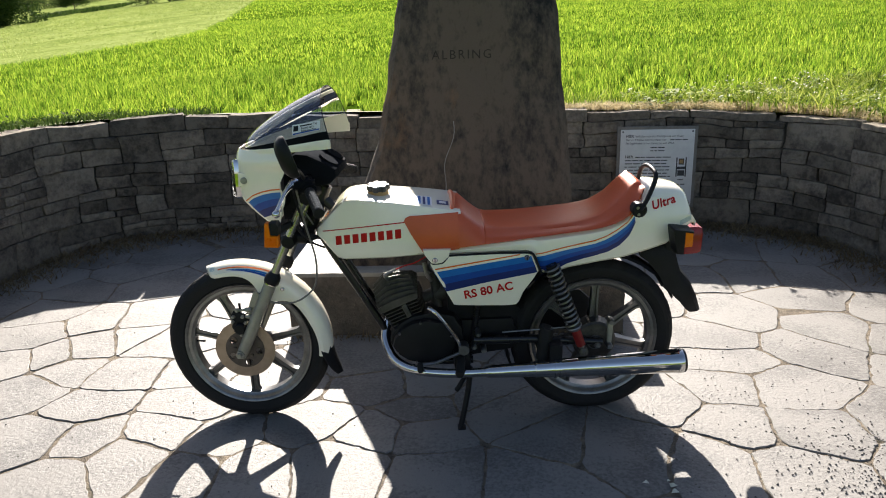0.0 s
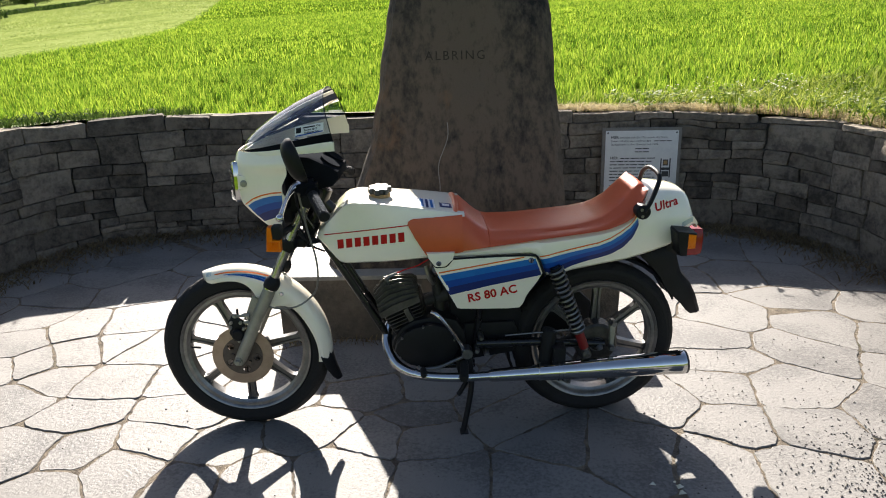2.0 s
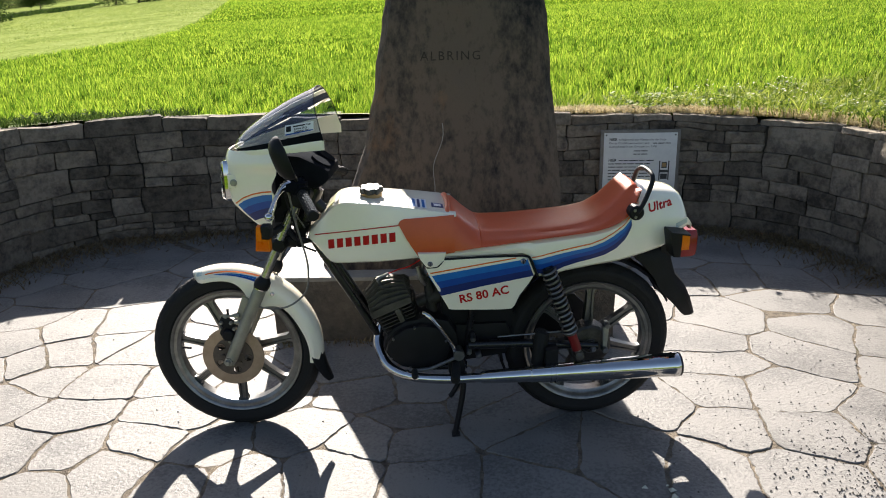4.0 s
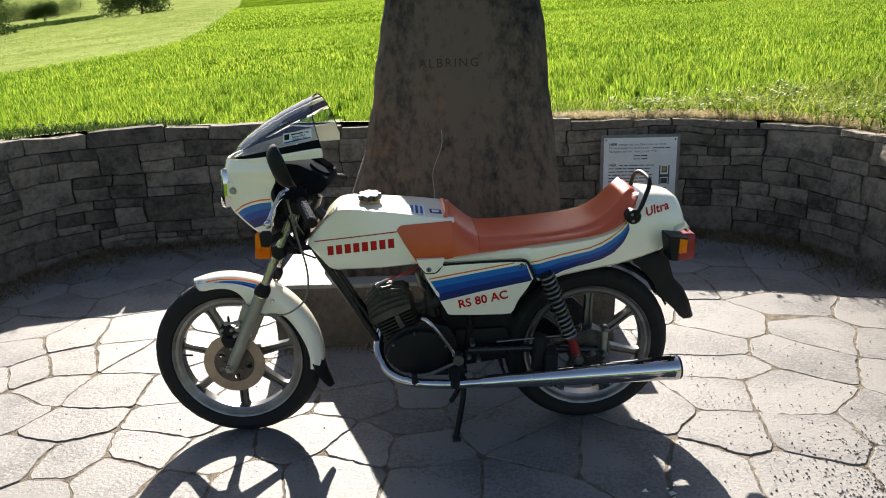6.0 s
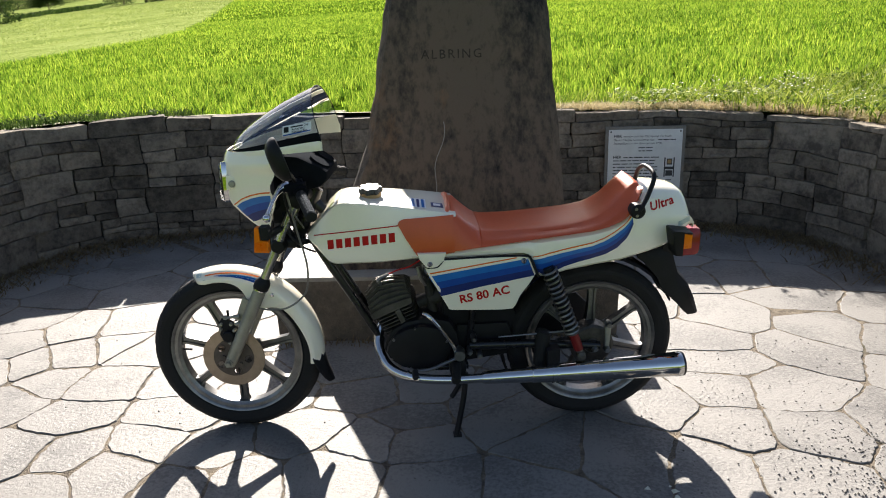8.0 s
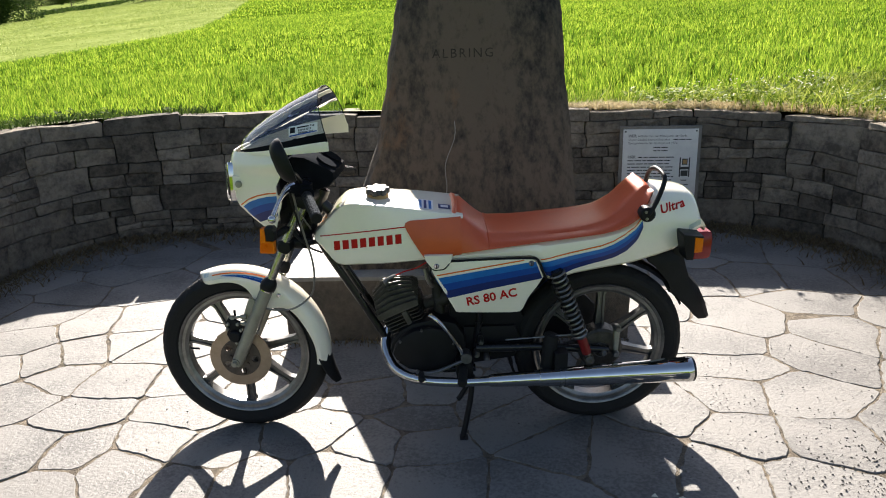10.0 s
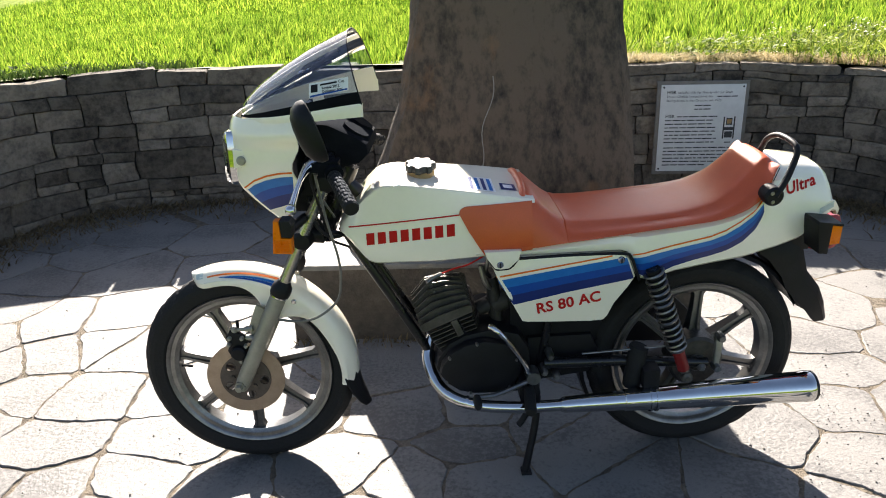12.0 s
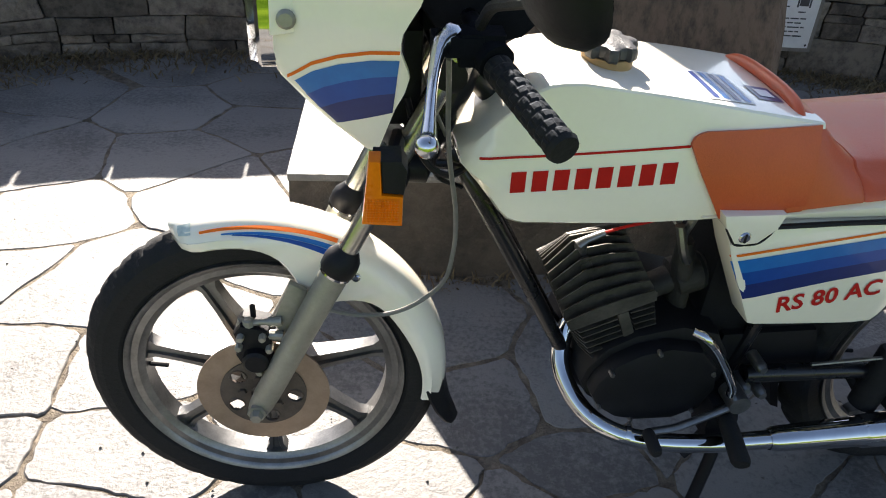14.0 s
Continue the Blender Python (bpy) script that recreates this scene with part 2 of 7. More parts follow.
def revolve(bm, profile, segs=48, axis_at=(0, 0, 0), closed=False, wobble=None):
    """Turns (radius, offset) pairs round the y axis."""
    c = Vector(axis_at)
    rows = []
    for k in range(segs):
        a = 2 * math.pi * k / segs
        rows.append([bm.verts.new(c + Vector((math.cos(a) * (r + (wobble(k, i) if wobble else 0)), v, math.sin(a) * (r + (wobble(k, i) if wobble else 0))))) for i, (r, v) in enumerate(profile)])
    n = len(profile)
    for k in range(segs):
        a, b = rows[k], rows[(k + 1) % segs]
        for i in range(n if closed else n - 1):
            j = (i + 1) % n
            bm.faces.new((a[i], a[j], b[j], b[i]))
    return bm


def prism(bm, outline, v0, v1, bevel=0.0, slope=None):
    """A plate with an outline in (x, z), from y = v0 to v1."""
    a = [bm.verts.new((x, v0, z)) for x, z in outline]
    b = [bm.verts.new((x, v1, z)) for x, z in outline]
    n = len(outline)
    faces = [bm.faces.new(a), bm.faces.new(b[::-1])]
    for i in range(n):
        faces.append(bm.faces.new((a[i], b[i], b[(i + 1) % n], a[(i + 1) % n])))
    bmesh.ops.recalc_face_normals(bm, faces=faces)
    if bevel > 0:
        rim = [e for f in faces[:2] for e in f.edges]
        bmesh.ops.bevel(bm, geom=rim, offset=bevel, segments=2, affect="EDGES", profile=0.6)
    return bm


def box(bm, lo, hi, bevel=0.0):
    return prism(bm, [(lo[0], lo[2]), (hi[0], lo[2]), (hi[0], hi[2]), (lo[0], hi[2])], lo[1], hi[1], bevel)


def mix(a, b, t):
    return a + (b - a) * t


def along(table, x):
    xs, ys = zip(*table)
    return float(np.interp(x, xs, ys))


# ---- the ground behind and around ----
WALL_C, WALL_A, WALL_B, WALL_N = Vector((-0.05, 3.30)), 2.65, 1.98, 4.6
SLOPES = [(-75, 0.02), (-34, 0.0155), (-29, 0.0275), (-20, 0.045), (0, 0.062), (30, 0.075), (75, 0.06)]


def rise(x, y):
    d = math.hypot(x, y)
    return 0.70 + along(SLOPES, math.degrees(math.atan2(x, max(y, 1e-6)))) * max(0.0, min(d, 420) - 5.5) + 0.075 * max(0.0, min(d, 480) - 150)


def terrain_z(x, y):
    """Raised field behind the wall, level ground before it."""
    side = min(max((y - 1.6) / 2.0, 0.0), 1.0)
    side = side * side * (3 - 2 * side)
    return mix(-0.02, rise(x, y), side)


def field_edge(y):
    return -6.15 + 0.08 * (y - 17.5) - 0.34 * math.sqrt((y - 17.5) ** 2 + 2.25)


def wall_plan(theta, grow=0.0):
    """The wall's face in plan; 0 is its middle, straight arms run forward past +-90 degrees."""
    if abs(theta) <= math.pi / 2:
        c, s = math.cos(theta), math.sin(theta)
        x = math.copysign(abs(s) ** (2 / WALL_N), s) * (WALL_A + grow)
        y = max(c, 0.0) ** (2 / WALL_N) * (WALL_B + grow)
    else:
        x, y = math.copysign(WALL_A + grow, theta), -(abs(theta) - math.pi / 2) * 2.0
    return Vector((WALL_C.x + x, WALL_C.y + y))


def build_ground():
    verts, faces = [], []
    n_a, radii = 144, [0.0, 0.14, 0.32, 0.6, 1.0, 1.6, 2.4, 3.5, 5, 7, 10, 14, 20, 28, 40, 56, 80, 115, 165, 240, 340, 480, 900, 2500]
    for k in range(n_a):
        a = 2 * math.pi * k / n_a
        d = Vector((math.sin(a), math.cos(a)))
        # the innermost ring follows the wall's back
        r = 1.0
        q = ((abs(d.x) / (WALL_A + 0.2)) ** WALL_N + (abs(d.y) / ((WALL_B if d.y > 0 else 2.35) + 0.2)) ** WALL_N) ** (-1 / WALL_N)
        for j, g in enumerate(radii):
            p = WALL_C + d * (q * r + g)
            z = terrain_z(p.x, p.y)
            if g == 0 and z > 0.3:
                z -= 0.10
            z += 0.02 * noise.noise(Vector((p.x * 1.5, p.y * 1.5, 0))) if g < 20 else 0
            verts.append((p.x, p.y, z))
    m = len(radii)
    for k in range(n_a):
        for j in range(m - 1):
            a, b = k * m + j, ((k + 1) % n_a) * m + j
            faces.append((a, a + 1, b + 1, b))
    ob = from_lists("ground", verts, faces, M_FIELD, True)
    return tagged(ob, "green rising fields of young crop and pale meadow", "ground", kind="structure")


build_ground()


def blades(name, spots, height, width, material, lean=0.35, label="", category="", segs=2):
    """Many thin bent leaves as one mesh."""
    verts, faces = [], []
    rnd = random.Random(len(spots))
    for x, y, z, k in spots:
        h, w = height * k * rnd.uniform(0.7, 1.25), width * k * rnd.uniform(0.7, 1.3)
        a, b = rnd.uniform(0, 6.283), rnd.uniform(0, 6.283)
        sx, sy = math.cos(a) * w / 2, math.sin(a) * w / 2
        lx, ly = math.cos(b) * h * lean * rnd.random(), math.sin(b) * h * lean * rnd.random()
        o = len(verts)
        for i in range(segs):
            t = i / segs
            g = 1 - 0.45 * t
            cx, cy, cz = x + lx * t * t, y + ly * t * t, z + h * t * (1 - 0.12 * t)
            verts.append((cx - sx * g, cy - sy * g, cz))
            verts.append((cx + sx * g, cy + sy * g, cz))
        verts.append((x + lx, y + ly, z + h * 0.9))
        for i in range(segs - 1):
            faces.append((o + 2 * i, o + 2 * i + 1, o + 2 * i + 3, o + 2 * i + 2))
        e = o + 2 * (segs - 1)
        faces.append((e, e + 1, e + 2))
    return tagged(from_lists(name, verts, faces, material), label, category, kind="stuff")


def crop_from(x):
    """How far back from the wall the crop begins."""
    return 5.37 + (0.55 * min(max((x - 0.3) / 1.2, 0), 1)) + (0.3 * max(0, x - 1.6)) - 0.25 * max(0, -x - 2.0)


def behind_wall(x, y, gap=0.16):
    dx, dy = abs(x - WALL_C.x) / (WALL_A + gap), (y - WALL_C.y) / (WALL_B + gap)
    return dy < 0 and dx > 1 or (dx ** WALL_N + max(dy, 0) ** WALL_N) > 1


def sow(count, near, far, seed, spread, k0, k1):
    rnd, out = random.Random(seed), []
    while len(out) < count:
        d = math.sqrt(rnd.uniform(near ** 2, far ** 2))
        a = radians(rnd.uniform(-spread, spread))
        x, y = math.sin(a) * d, math.cos(a) * d
        if x < field_edge(y) or not behind_wall(x, y, 0.11) or y < crop_from(x) or y < 4.2:
            continue
        row = 0.75 + 0.5 * noise.noise(Vector((x * 0.7, y * 0.7, 3.0)))
        # tillers stand in tufts with dark gaps between
        if noise.noise(Vector((x * 5.5, y * 4.0, 6.0))) + 0.6 * noise.noise(Vector((x * 13.0, y * 9.0, 2.0))) < rnd.uniform(-0.28, 0.24):
            continue
        row += 0.9 * min(max((x - 0.6) / 1.2, 0.0), 1.0) * min(max((14.0 - d) / 6.0, 0.0), 1.0)
        out.append((x, y, terrain_z(x, y) - 0.03, mix(k0, k1, (d - near) / (far - near)) * (0.85 + 0.3 * row)))
    return out


blades("crop", sow(90000, 4.5, 9.5, 1, 46, 1.0, 0.95), 0.115, 0.0072, M_CROP, 0.45, "bright green young cereal crop beyond the wall", "crop", 3)
blades("crop", sow(170000, 9.5, 24.0, 2, 40, 0.95, 1.05), 0.095, 0.0095, M_CROP, 0.5, "bright green young cereal crop across the field", "crop", 2)
blades("crop", sow(120000, 24.0, 80.0, 3, 36, 1.0, 1.5), 0.09, 0.024, M_CROP, 0.4, "bright green young cereal crop on the far slope", "crop", 2)


def meadow_spots(count, seed):
    rnd, out = random.Random(seed), []
    while len(out) < count:
        d = math.sqrt(rnd.uniform(13.0 ** 2, 95.0 ** 2))
        a = radians(rnd.uniform(-42, -12))
        x, y = math.sin(a) * d, math.cos(a) * d
        if x > field_edge(y) - 0.1:
            continue
        tuft = noise.noise(Vector((x * 0.9, y * 0.5, 9.0)))
        if tuft < rnd.uniform(-0.5, 0.3):
            continue
        out.append((x, y, terrain_z(x, y) - 0.02, (0.7 + 0.6 * tuft) * (0.7 + d * 0.018)))
    return out


blades("meadow_grass", meadow_spots(80000, 4), 0.075, 0.022, M_MEADOW, 0.9, "pale tufted grass of the rising meadow", "grass", 2)


def verge_z(x, y):
    """The bank leans against the wall's top and dies out behind it."""
    dx, dy = abs(x - WALL_C.x) / WALL_A, max(y - WALL_C.y, 0) / WALL_B
    gap = ((dx ** WALL_N + dy ** WALL_N) ** (1 / WALL_N) - 1) * WALL_B
    f = min(max(1 - (gap - 0.12) / 0.7, 0.0), 1.0)
    return max(terrain_z(x, y), mix(terrain_z(x, y), 0.815 - 0.012 * x, f * f * (3 - 2 * f)))


def verge_spots(count, seed, x0, x1, depth):
    rnd, out = random.Random(seed), []
    while len(out) < count:
        x = rnd.uniform(x0, x1)
        y = rnd.uniform(3.3, 7.5)
        if not behind_wall(x, y, 0.07) or y > crop_from(x) + depth:
            continue
        out.append((x, y, verge_z(x, y) - 0.005, rnd.uniform(0.5, 1.25)))
    return out


def verge():
    verts, faces = [], []
    n = 90
    for i in range(n + 1):
        th = mix(-1.9, 1.9, i / n)
        for j in range(5):
            p = wall_plan(th, 0.10 + j * 0.21)
            z = verge_z(p.x, p.y) + 0.02 * noise.noise(Vector((p.x * 2.5, p.y * 2.5, 7))) * (j > 0)
            verts.append((p.x, p.y, z))
    for i in range(n):
        for j in range(4):
            a = i * 5 + j
            faces.append((a, a + 5, a + 6, a + 1))
    tagged(from_lists("verge", verts, faces, M_EARTH, True), "strip of bare earth between wall and crop", "verge", kind="structure")


verge()
blades("verge_grass", [s for s in verge_spots(9000, 11, 0.55, 4.2, 0.15) if behind_wall(s[0], s[1], 0.26 + 0.1 * noise.noise(Vector((s[0] * 3, 0, 2)))) or s[0] > 2.0], 0.15, 0.0075, M_WEED, 1.0, "ragged green grass and weeds above the wall", "grass", 3)
blades("dry_grass", [s for s in verge_spots(34000, 12, 0.4, 3.2, 0.0) if not behind_wall(s[0], s[1], 0.46)], 0.048, 0.0055, M_DRY, 2.6, "straw-coloured dead grass along the wall top", "grass", 3)
blades("verge_grass", verge_spots(2600, 13, -3.4, -1.75, 0.3), 0.06, 0.011, M_TREE, 1.1, "low green weeds along the wall top", "weeds", 3)


def weed_patch(count, seed, x0, x1, material, size, lift, label):
    """Broad little leaves on thin stalks."""
    rnd = random.Random(seed)
    verts, faces = [], []
    for x, y, z, k in verge_spots(count, seed, x0, x1, 0.0):
        zz = z + rnd.uniform(0.02, lift)
        for _ in range(4):
            a, s, t = rnd.uniform(0, 6.28), size * rnd.uniform(0.6, 1.3), rnd.uniform(-0.4, 0.6)
            d, e = Vector((math.cos(a), math.sin(a), t)).normalized(), Vector((-math.sin(a), math.cos(a), 0.3 * t))
            c = Vector((x + rnd.uniform(-0.03, 0.03), y + rnd.uniform(-0.03, 0.03), zz + rnd.uniform(-0.02, 0.02)))
            o = len(verts)
            verts += [tuple(c), tuple(c + d * s * 0.5 + e * s * 0.32), tuple(c + d * s), tuple(c + d * s * 0.5 - e * s * 0.32)]
            faces.append((o, o + 1, o + 2, o + 3))
    tagged(from_lists("weeds", verts, faces, material), label, "weeds", kind="stuff")


weed_patch(800, 21, 1.3, 3.4, M_WEED, 0.042, 0.13, "leafy green weeds trailing over the wall top")
weed_patch(150, 22, 1.7, 3.0, M_PETAL, 0.017, 0.22, "small white blossoms among the weeds")
weed_patch(110, 23, -3.2, -1.8, M_TREE, 0.03, 0.06, "leafy green weeds on the wall top")


# ---- the stone wall ----
WALL_LINE = [(mix(-2.3, 2.3, i / 900), wall_plan(mix(-2.3, 2.3, i / 900))) for i in range(901)]
WALL_S = [0.0]
for (_, p), (_, q) in zip(WALL_LINE, WALL_LINE[1:]):
    WALL_S.append(WALL_S[-1] + (q - p).length)


def wall_at(s):
    i = int(np.clip(np.searchsorted(WALL_S, s), 1, 900))
    t = (s - WALL_S[i - 1]) / max(WALL_S[i] - WALL_S[i - 1], 1e-6)
    p, q = WALL_LINE[i - 1][1], WALL_LINE[i][1]
    d = (q - p).normalized()
    return p.lerp(q, t), d, Vector((d.y, -d.x))


def wall_top(x):
    return 0.815 - 0.012 * x


def split(s0, s1, z0, z1, rnd, out):
    w, h = s1 - s0, z1 - z0
    if h > 0.225 or (h > 0.12 and rnd.random() < (0.66 if w > 0.3 else 0.38)):
        c = z0 + h * rnd.uniform(0.32, 0.68)
        split(s0, s1, z0, c, rnd, out)
        split(s0, s1, c, z1, rnd, out)
    elif w > 0.48 or (w > 0.28 and w / h > 4.4):
        c = s0 + w * rnd.uniform(0.33, 0.67)
        split(s0, c, z0, z1, rnd, out)
        split(c, s1, z0, z1, rnd, out)
    else:
        out.append((s0, s1, z0, z1))


def warp(s, z):
    """Shared unevenness of the courses, so that neighbours fit."""
    k = min(max(z / 0.12, 0.0), 1.0)
    return (s + 0.020 * noise.noise(Vector((s * 5.0, z * 9.0, 1.5))), z + k * (0.026 * noise.noise(Vector((s * 1.9, z * 4.5, 4.5))) + 0.008 * noise.noise(Vector((s * 9.0, z * 9.0, 8.5)))))


def stone_mesh(s0, s1, z0, z1, depth, rnd, proud):
    """A roughly squared block: broken outline, cleft uneven face towards -y."""
    bm = bmesh.new()
    cs, cz = (s0 + s1) / 2, (z0 + z1) / 2
    cut = [rnd.uniform(0.002, 0.011) for _ in range(4)]
    corners = [(s0, z0), (s1, z0), (s1, z1), (s0, z1)]
    outline = []
    for k, (a, b) in enumerate(zip(corners, corners[1:] + corners[:1])):
        length = math.hypot(b[0] - a[0], b[1] - a[1])
        n = 5 if length > 0.12 else 3
        f0, f1 = min(cut[k] / length, 0.3), 1 - min(cut[(k + 1) % 4] / length, 0.3)
        for i in range(n):
            t = mix(f0, f1, i / (n - 1))
            outline.append(warp(mix(a[0], b[0], t), mix(a[1], b[1], t)))
    seed = rnd.uniform(0, 90)

    def ring(inset, y, jit):
        out = []
        for s, z in outline:
            x, h = s - cs, z - cz
            d = math.hypot(x, h)
            q = noise.noise(Vector((x * 14, h * 14, seed)))
            k = 1 - (inset + 0.0022 * (1.2 + q)) / max(d, 0.01)
            out.append(Vector((x * k, y + jit * q, h * k)))
        return out

    tx, tz = rnd.uniform(-0.05, 0.05), rnd.uniform(-0.06, 0.06)
    rows = loft(bm, [ring(0.0, depth, 0.0), ring(0.0006, 0.003 - proud, 0.004), ring(0.004, -proud, 0.005), ring(0.30 * (z1 - z0), -proud - 0.001, 0.010)], True, False)
    mid = bm.verts.new((0, -proud - rnd.uniform(-0.004, 0.005), 0))
    last = rows[-1]
    for i in range(len(last)):
        bm.faces.new((last[i], last[(i + 1) % len(last)], mid))
    for v in bm.verts:
        if v.co.y < depth * 0.5:
            v.co.y += tx * v.co.x * 0.5 + tz * v.co.z
    finish(bm, 11)
    me = bpy.data.meshes.new("stone")
    bm.to_mesh(me)
    bm.free()
    return me


def build_wall():
    rnd = random.Random(5)
    total = WALL_S[-1]
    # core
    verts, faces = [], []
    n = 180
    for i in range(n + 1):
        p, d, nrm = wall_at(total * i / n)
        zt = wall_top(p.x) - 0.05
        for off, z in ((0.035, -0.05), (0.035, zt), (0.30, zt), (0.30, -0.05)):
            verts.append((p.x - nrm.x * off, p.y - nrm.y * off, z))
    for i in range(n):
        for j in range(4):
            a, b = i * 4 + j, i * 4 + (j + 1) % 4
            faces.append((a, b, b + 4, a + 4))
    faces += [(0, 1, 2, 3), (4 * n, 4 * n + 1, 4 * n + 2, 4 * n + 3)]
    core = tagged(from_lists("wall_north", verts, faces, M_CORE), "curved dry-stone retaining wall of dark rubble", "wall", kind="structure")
    cells = []
    # lifts of two or three courses, broken at different places in each
    lifts = (-0.02, 0.175, 0.365, 0.55, 0.735)
    for lo_z, hi_z in zip(lifts, lifts[1:]):
        s = -rnd.uniform(0.0, 0.4)
        while s < total:
            e = s + rnd.choice((0.26, 0.36, 0.46, 0.58, 0.70))
            if e > 0.08:
                split(max(s, 0.0), min(e, total), lo_z, hi_z, rnd, cells)
            s = e
    s = 0.0
    while s < total - 0.15:
        e = min(s + rnd.uniform(0.24, 0.58), total)
        p, _, _ = wall_at((s + e) / 2)
        cells.append((s, e, lifts[-1], wall_top(p.x) + rnd.uniform(-0.014, 0.008)))
        s = e
    rest = bmesh.new()
    for s0, s1, z0, z1 in cells:
        p, d, nrm = wall_at((s0 + s1) / 2)
        top = z1 > wall_top(p.x) - 0.03
        me = stone_mesh(s0, s1, z0, z1, 0.2 if not top else 0.13, rnd, rnd.uniform(0.0, 0.016))
        m = Matrix(((d.x, -nrm.x, 0, p.x), (d.y, -nrm.y, 0, p.y), (0, 0, 1, (z0 + z1) / 2), (0, 0, 0, 1)))
        if p.y < 3.75:
            me.transform(m)
            rest.from_mesh(me)
            bpy.data.meshes.remove(me)
            continue
        me.materials.append(M_WALL)
        ob = new("stone", me)
        ob.matrix_world = m
        ob.parent = core
    tagged(part("stone_rest", rest, M_WALL, core, "rubble of the wall's arms", 22), kind="stuff")
    return core


# ---- the stele and its plinth ----


def rough_block(name, rings, material, label, category, amount, sub=3, seed=0.0):
    bm = bmesh.new()
    loft(bm, rings)
    bmesh.ops.subdivide_edges(bm, edges=bm.edges[:], cuts=sub, use_grid_fill=True)
    bmesh.ops.recalc_face_normals(bm, faces=bm.faces)
    bm.normal_update()
    for v in bm.verts:
        q = v.co * 3.0 + Vector((seed, 0, 0))
        v.co += v.normal * amount * (noise.noise(q) + 0.5 * noise.noise(q * 3.1) + 0.25 * noise.noise(q * 8.3))
    ob = part(name, bm, material, None, "", 40)
    return tagged(ob, label, category)


PL = (-0.715, 0.87, 3.30, 4.22, 0.32)
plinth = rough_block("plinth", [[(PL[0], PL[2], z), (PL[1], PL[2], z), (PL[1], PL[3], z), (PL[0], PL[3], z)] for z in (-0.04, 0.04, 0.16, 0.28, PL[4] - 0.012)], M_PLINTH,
                     "rough brown stone plinth, sides darkened as in shade, top paled as in sun", "plinth", 0.008, 3)
# thin added slab; its paler colour carries the sunlight on the plinth's top
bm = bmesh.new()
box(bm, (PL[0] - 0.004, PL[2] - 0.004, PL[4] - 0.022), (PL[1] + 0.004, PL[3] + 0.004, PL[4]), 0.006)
part("plinth_top", bm, M_TOP, plinth, "added thin stone top, paled as if sunlit")
STELE = [(0.30, -0.50, 0.66, 3.40), (0.45, -0.445, 0.65, 3.42), (0.62, -0.375, 0.64, 3.45), (0.75, -0.33, 0.635, 3.48), (0.88, -0.275, 0.63, 3.51), (1.05, -0.245, 0.62, 3.56), (1.17, -0.225, 0.61, 3.59),
         (1.40, -0.185, 0.59, 3.65), (1.55, -0.165, 0.575, 3.69), (1.85, -0.11, 0.54, 3.73), (2.15, -0.02, 0.47, 3.78), (2.35, 0.08, 0.36, 3.84)]


def stele_ring(z, x0, x1, y0):
    y1 = 4.12 - 0.06 * z
    return [(x0 + 0.03, y0, z), (mix(x0, x1, 0.3), y0 - 0.012, z), (mix(x0, x1, 0.58), y0 - 0.004, z), (x1 - 0.05, y0 + 0.05, z), (x1, y0 + 0.10, z), (x1 - 0.02, y1 - 0.05, z), (x1 - 0.1, y1, z), (x0 + 0.1, y1, z), (x0, y1 - 0.1, z), (x0 - 0.005, y0 + 0.07, z)]


stele = rough_block("stele", [stele_ring(*r) for r in STELE], M_STELE, "tall dark rough-hewn standing stone with rust stains", "standing stone", 0.014, 2, 4.0)

# ---- the motorcycle ----
from mathutils.bvhtree import BVHTree

M_CREAM = surface("cream_paint", (0.92, 0.855, 0.71), (0.88, 0.815, 0.665), 6, 0.2, bump=0.0, coat=0.85, spot=(0.74, 0.68, 0.50), spot_scale=5, spot_at=0.74, rough_vary=0.05, spec=0.35)
M_RED = surface("red_letters", (0.50, 0.014, 0.010), (0.42, 0.010, 0.008), 20, 0.5, bump=0.0, spec=0.15)
M_DAMPER = surface("red_enamel", (0.20, 0.012, 0.012), (0.15, 0.010, 0.010), 20, 0.4, bump=0.0, spec=0.3)
M_ORANGE = surface("orange_tape", (0.82, 0.17, 0.012), (0.74, 0.14, 0.010), 20, 0.45, bump=0.0, spec=0.2)
M_BLUE1 = surface("light_blue_tape", (0.008, 0.155, 0.48), (0.007, 0.125, 0.41), 20, 0.34, bump=0.0, coat=0.3, spec=0.3)
M_BLUE2 = surface("mid_blue_tape", (0.004, 0.066, 0.32), (0.004, 0.052, 0.27), 20, 0.34, bump=0.0, coat=0.3, spec=0.3)
M_BLUE3 = surface("dark_blue_tape", (0.010, 0.026, 0.15), (0.009, 0.021, 0.12), 20, 0.34, bump=0.0, coat=0.3, spec=0.3)
M_SEAT = surface("rust_vinyl", (0.60, 0.088, 0.017), (0.51, 0.070, 0.013), 9, 0.40, bump=0.10, grain=260, spec=0.6, rough_vary=0.05)
M_CHROME = surface("chrome", (0.60, 0.60, 0.60), (0.52, 0.52, 0.52), 14, 0.05, metal=1.0, bump=0.0, rough_vary=0.03)
M_ALLOY = surface("cast_alloy", (0.27, 0.268, 0.262), (0.16, 0.16, 0.157), 18, 0.36, metal=0.9, bump=0.08, grain=160)
M_SPOKE = surface("dark_spoke_alloy", (0.21, 0.207, 0.203), (0.12, 0.119, 0.116), 16, 0.34, metal=0.85, bump=0.08, grain=160)
M_STEEL = surface("worn_chrome_tube", (0.50, 0.49, 0.45), (0.38, 0.37, 0.34), 20, 0.26, metal=1.0, bump=0.03, grain=160, rough_vary=0.06)
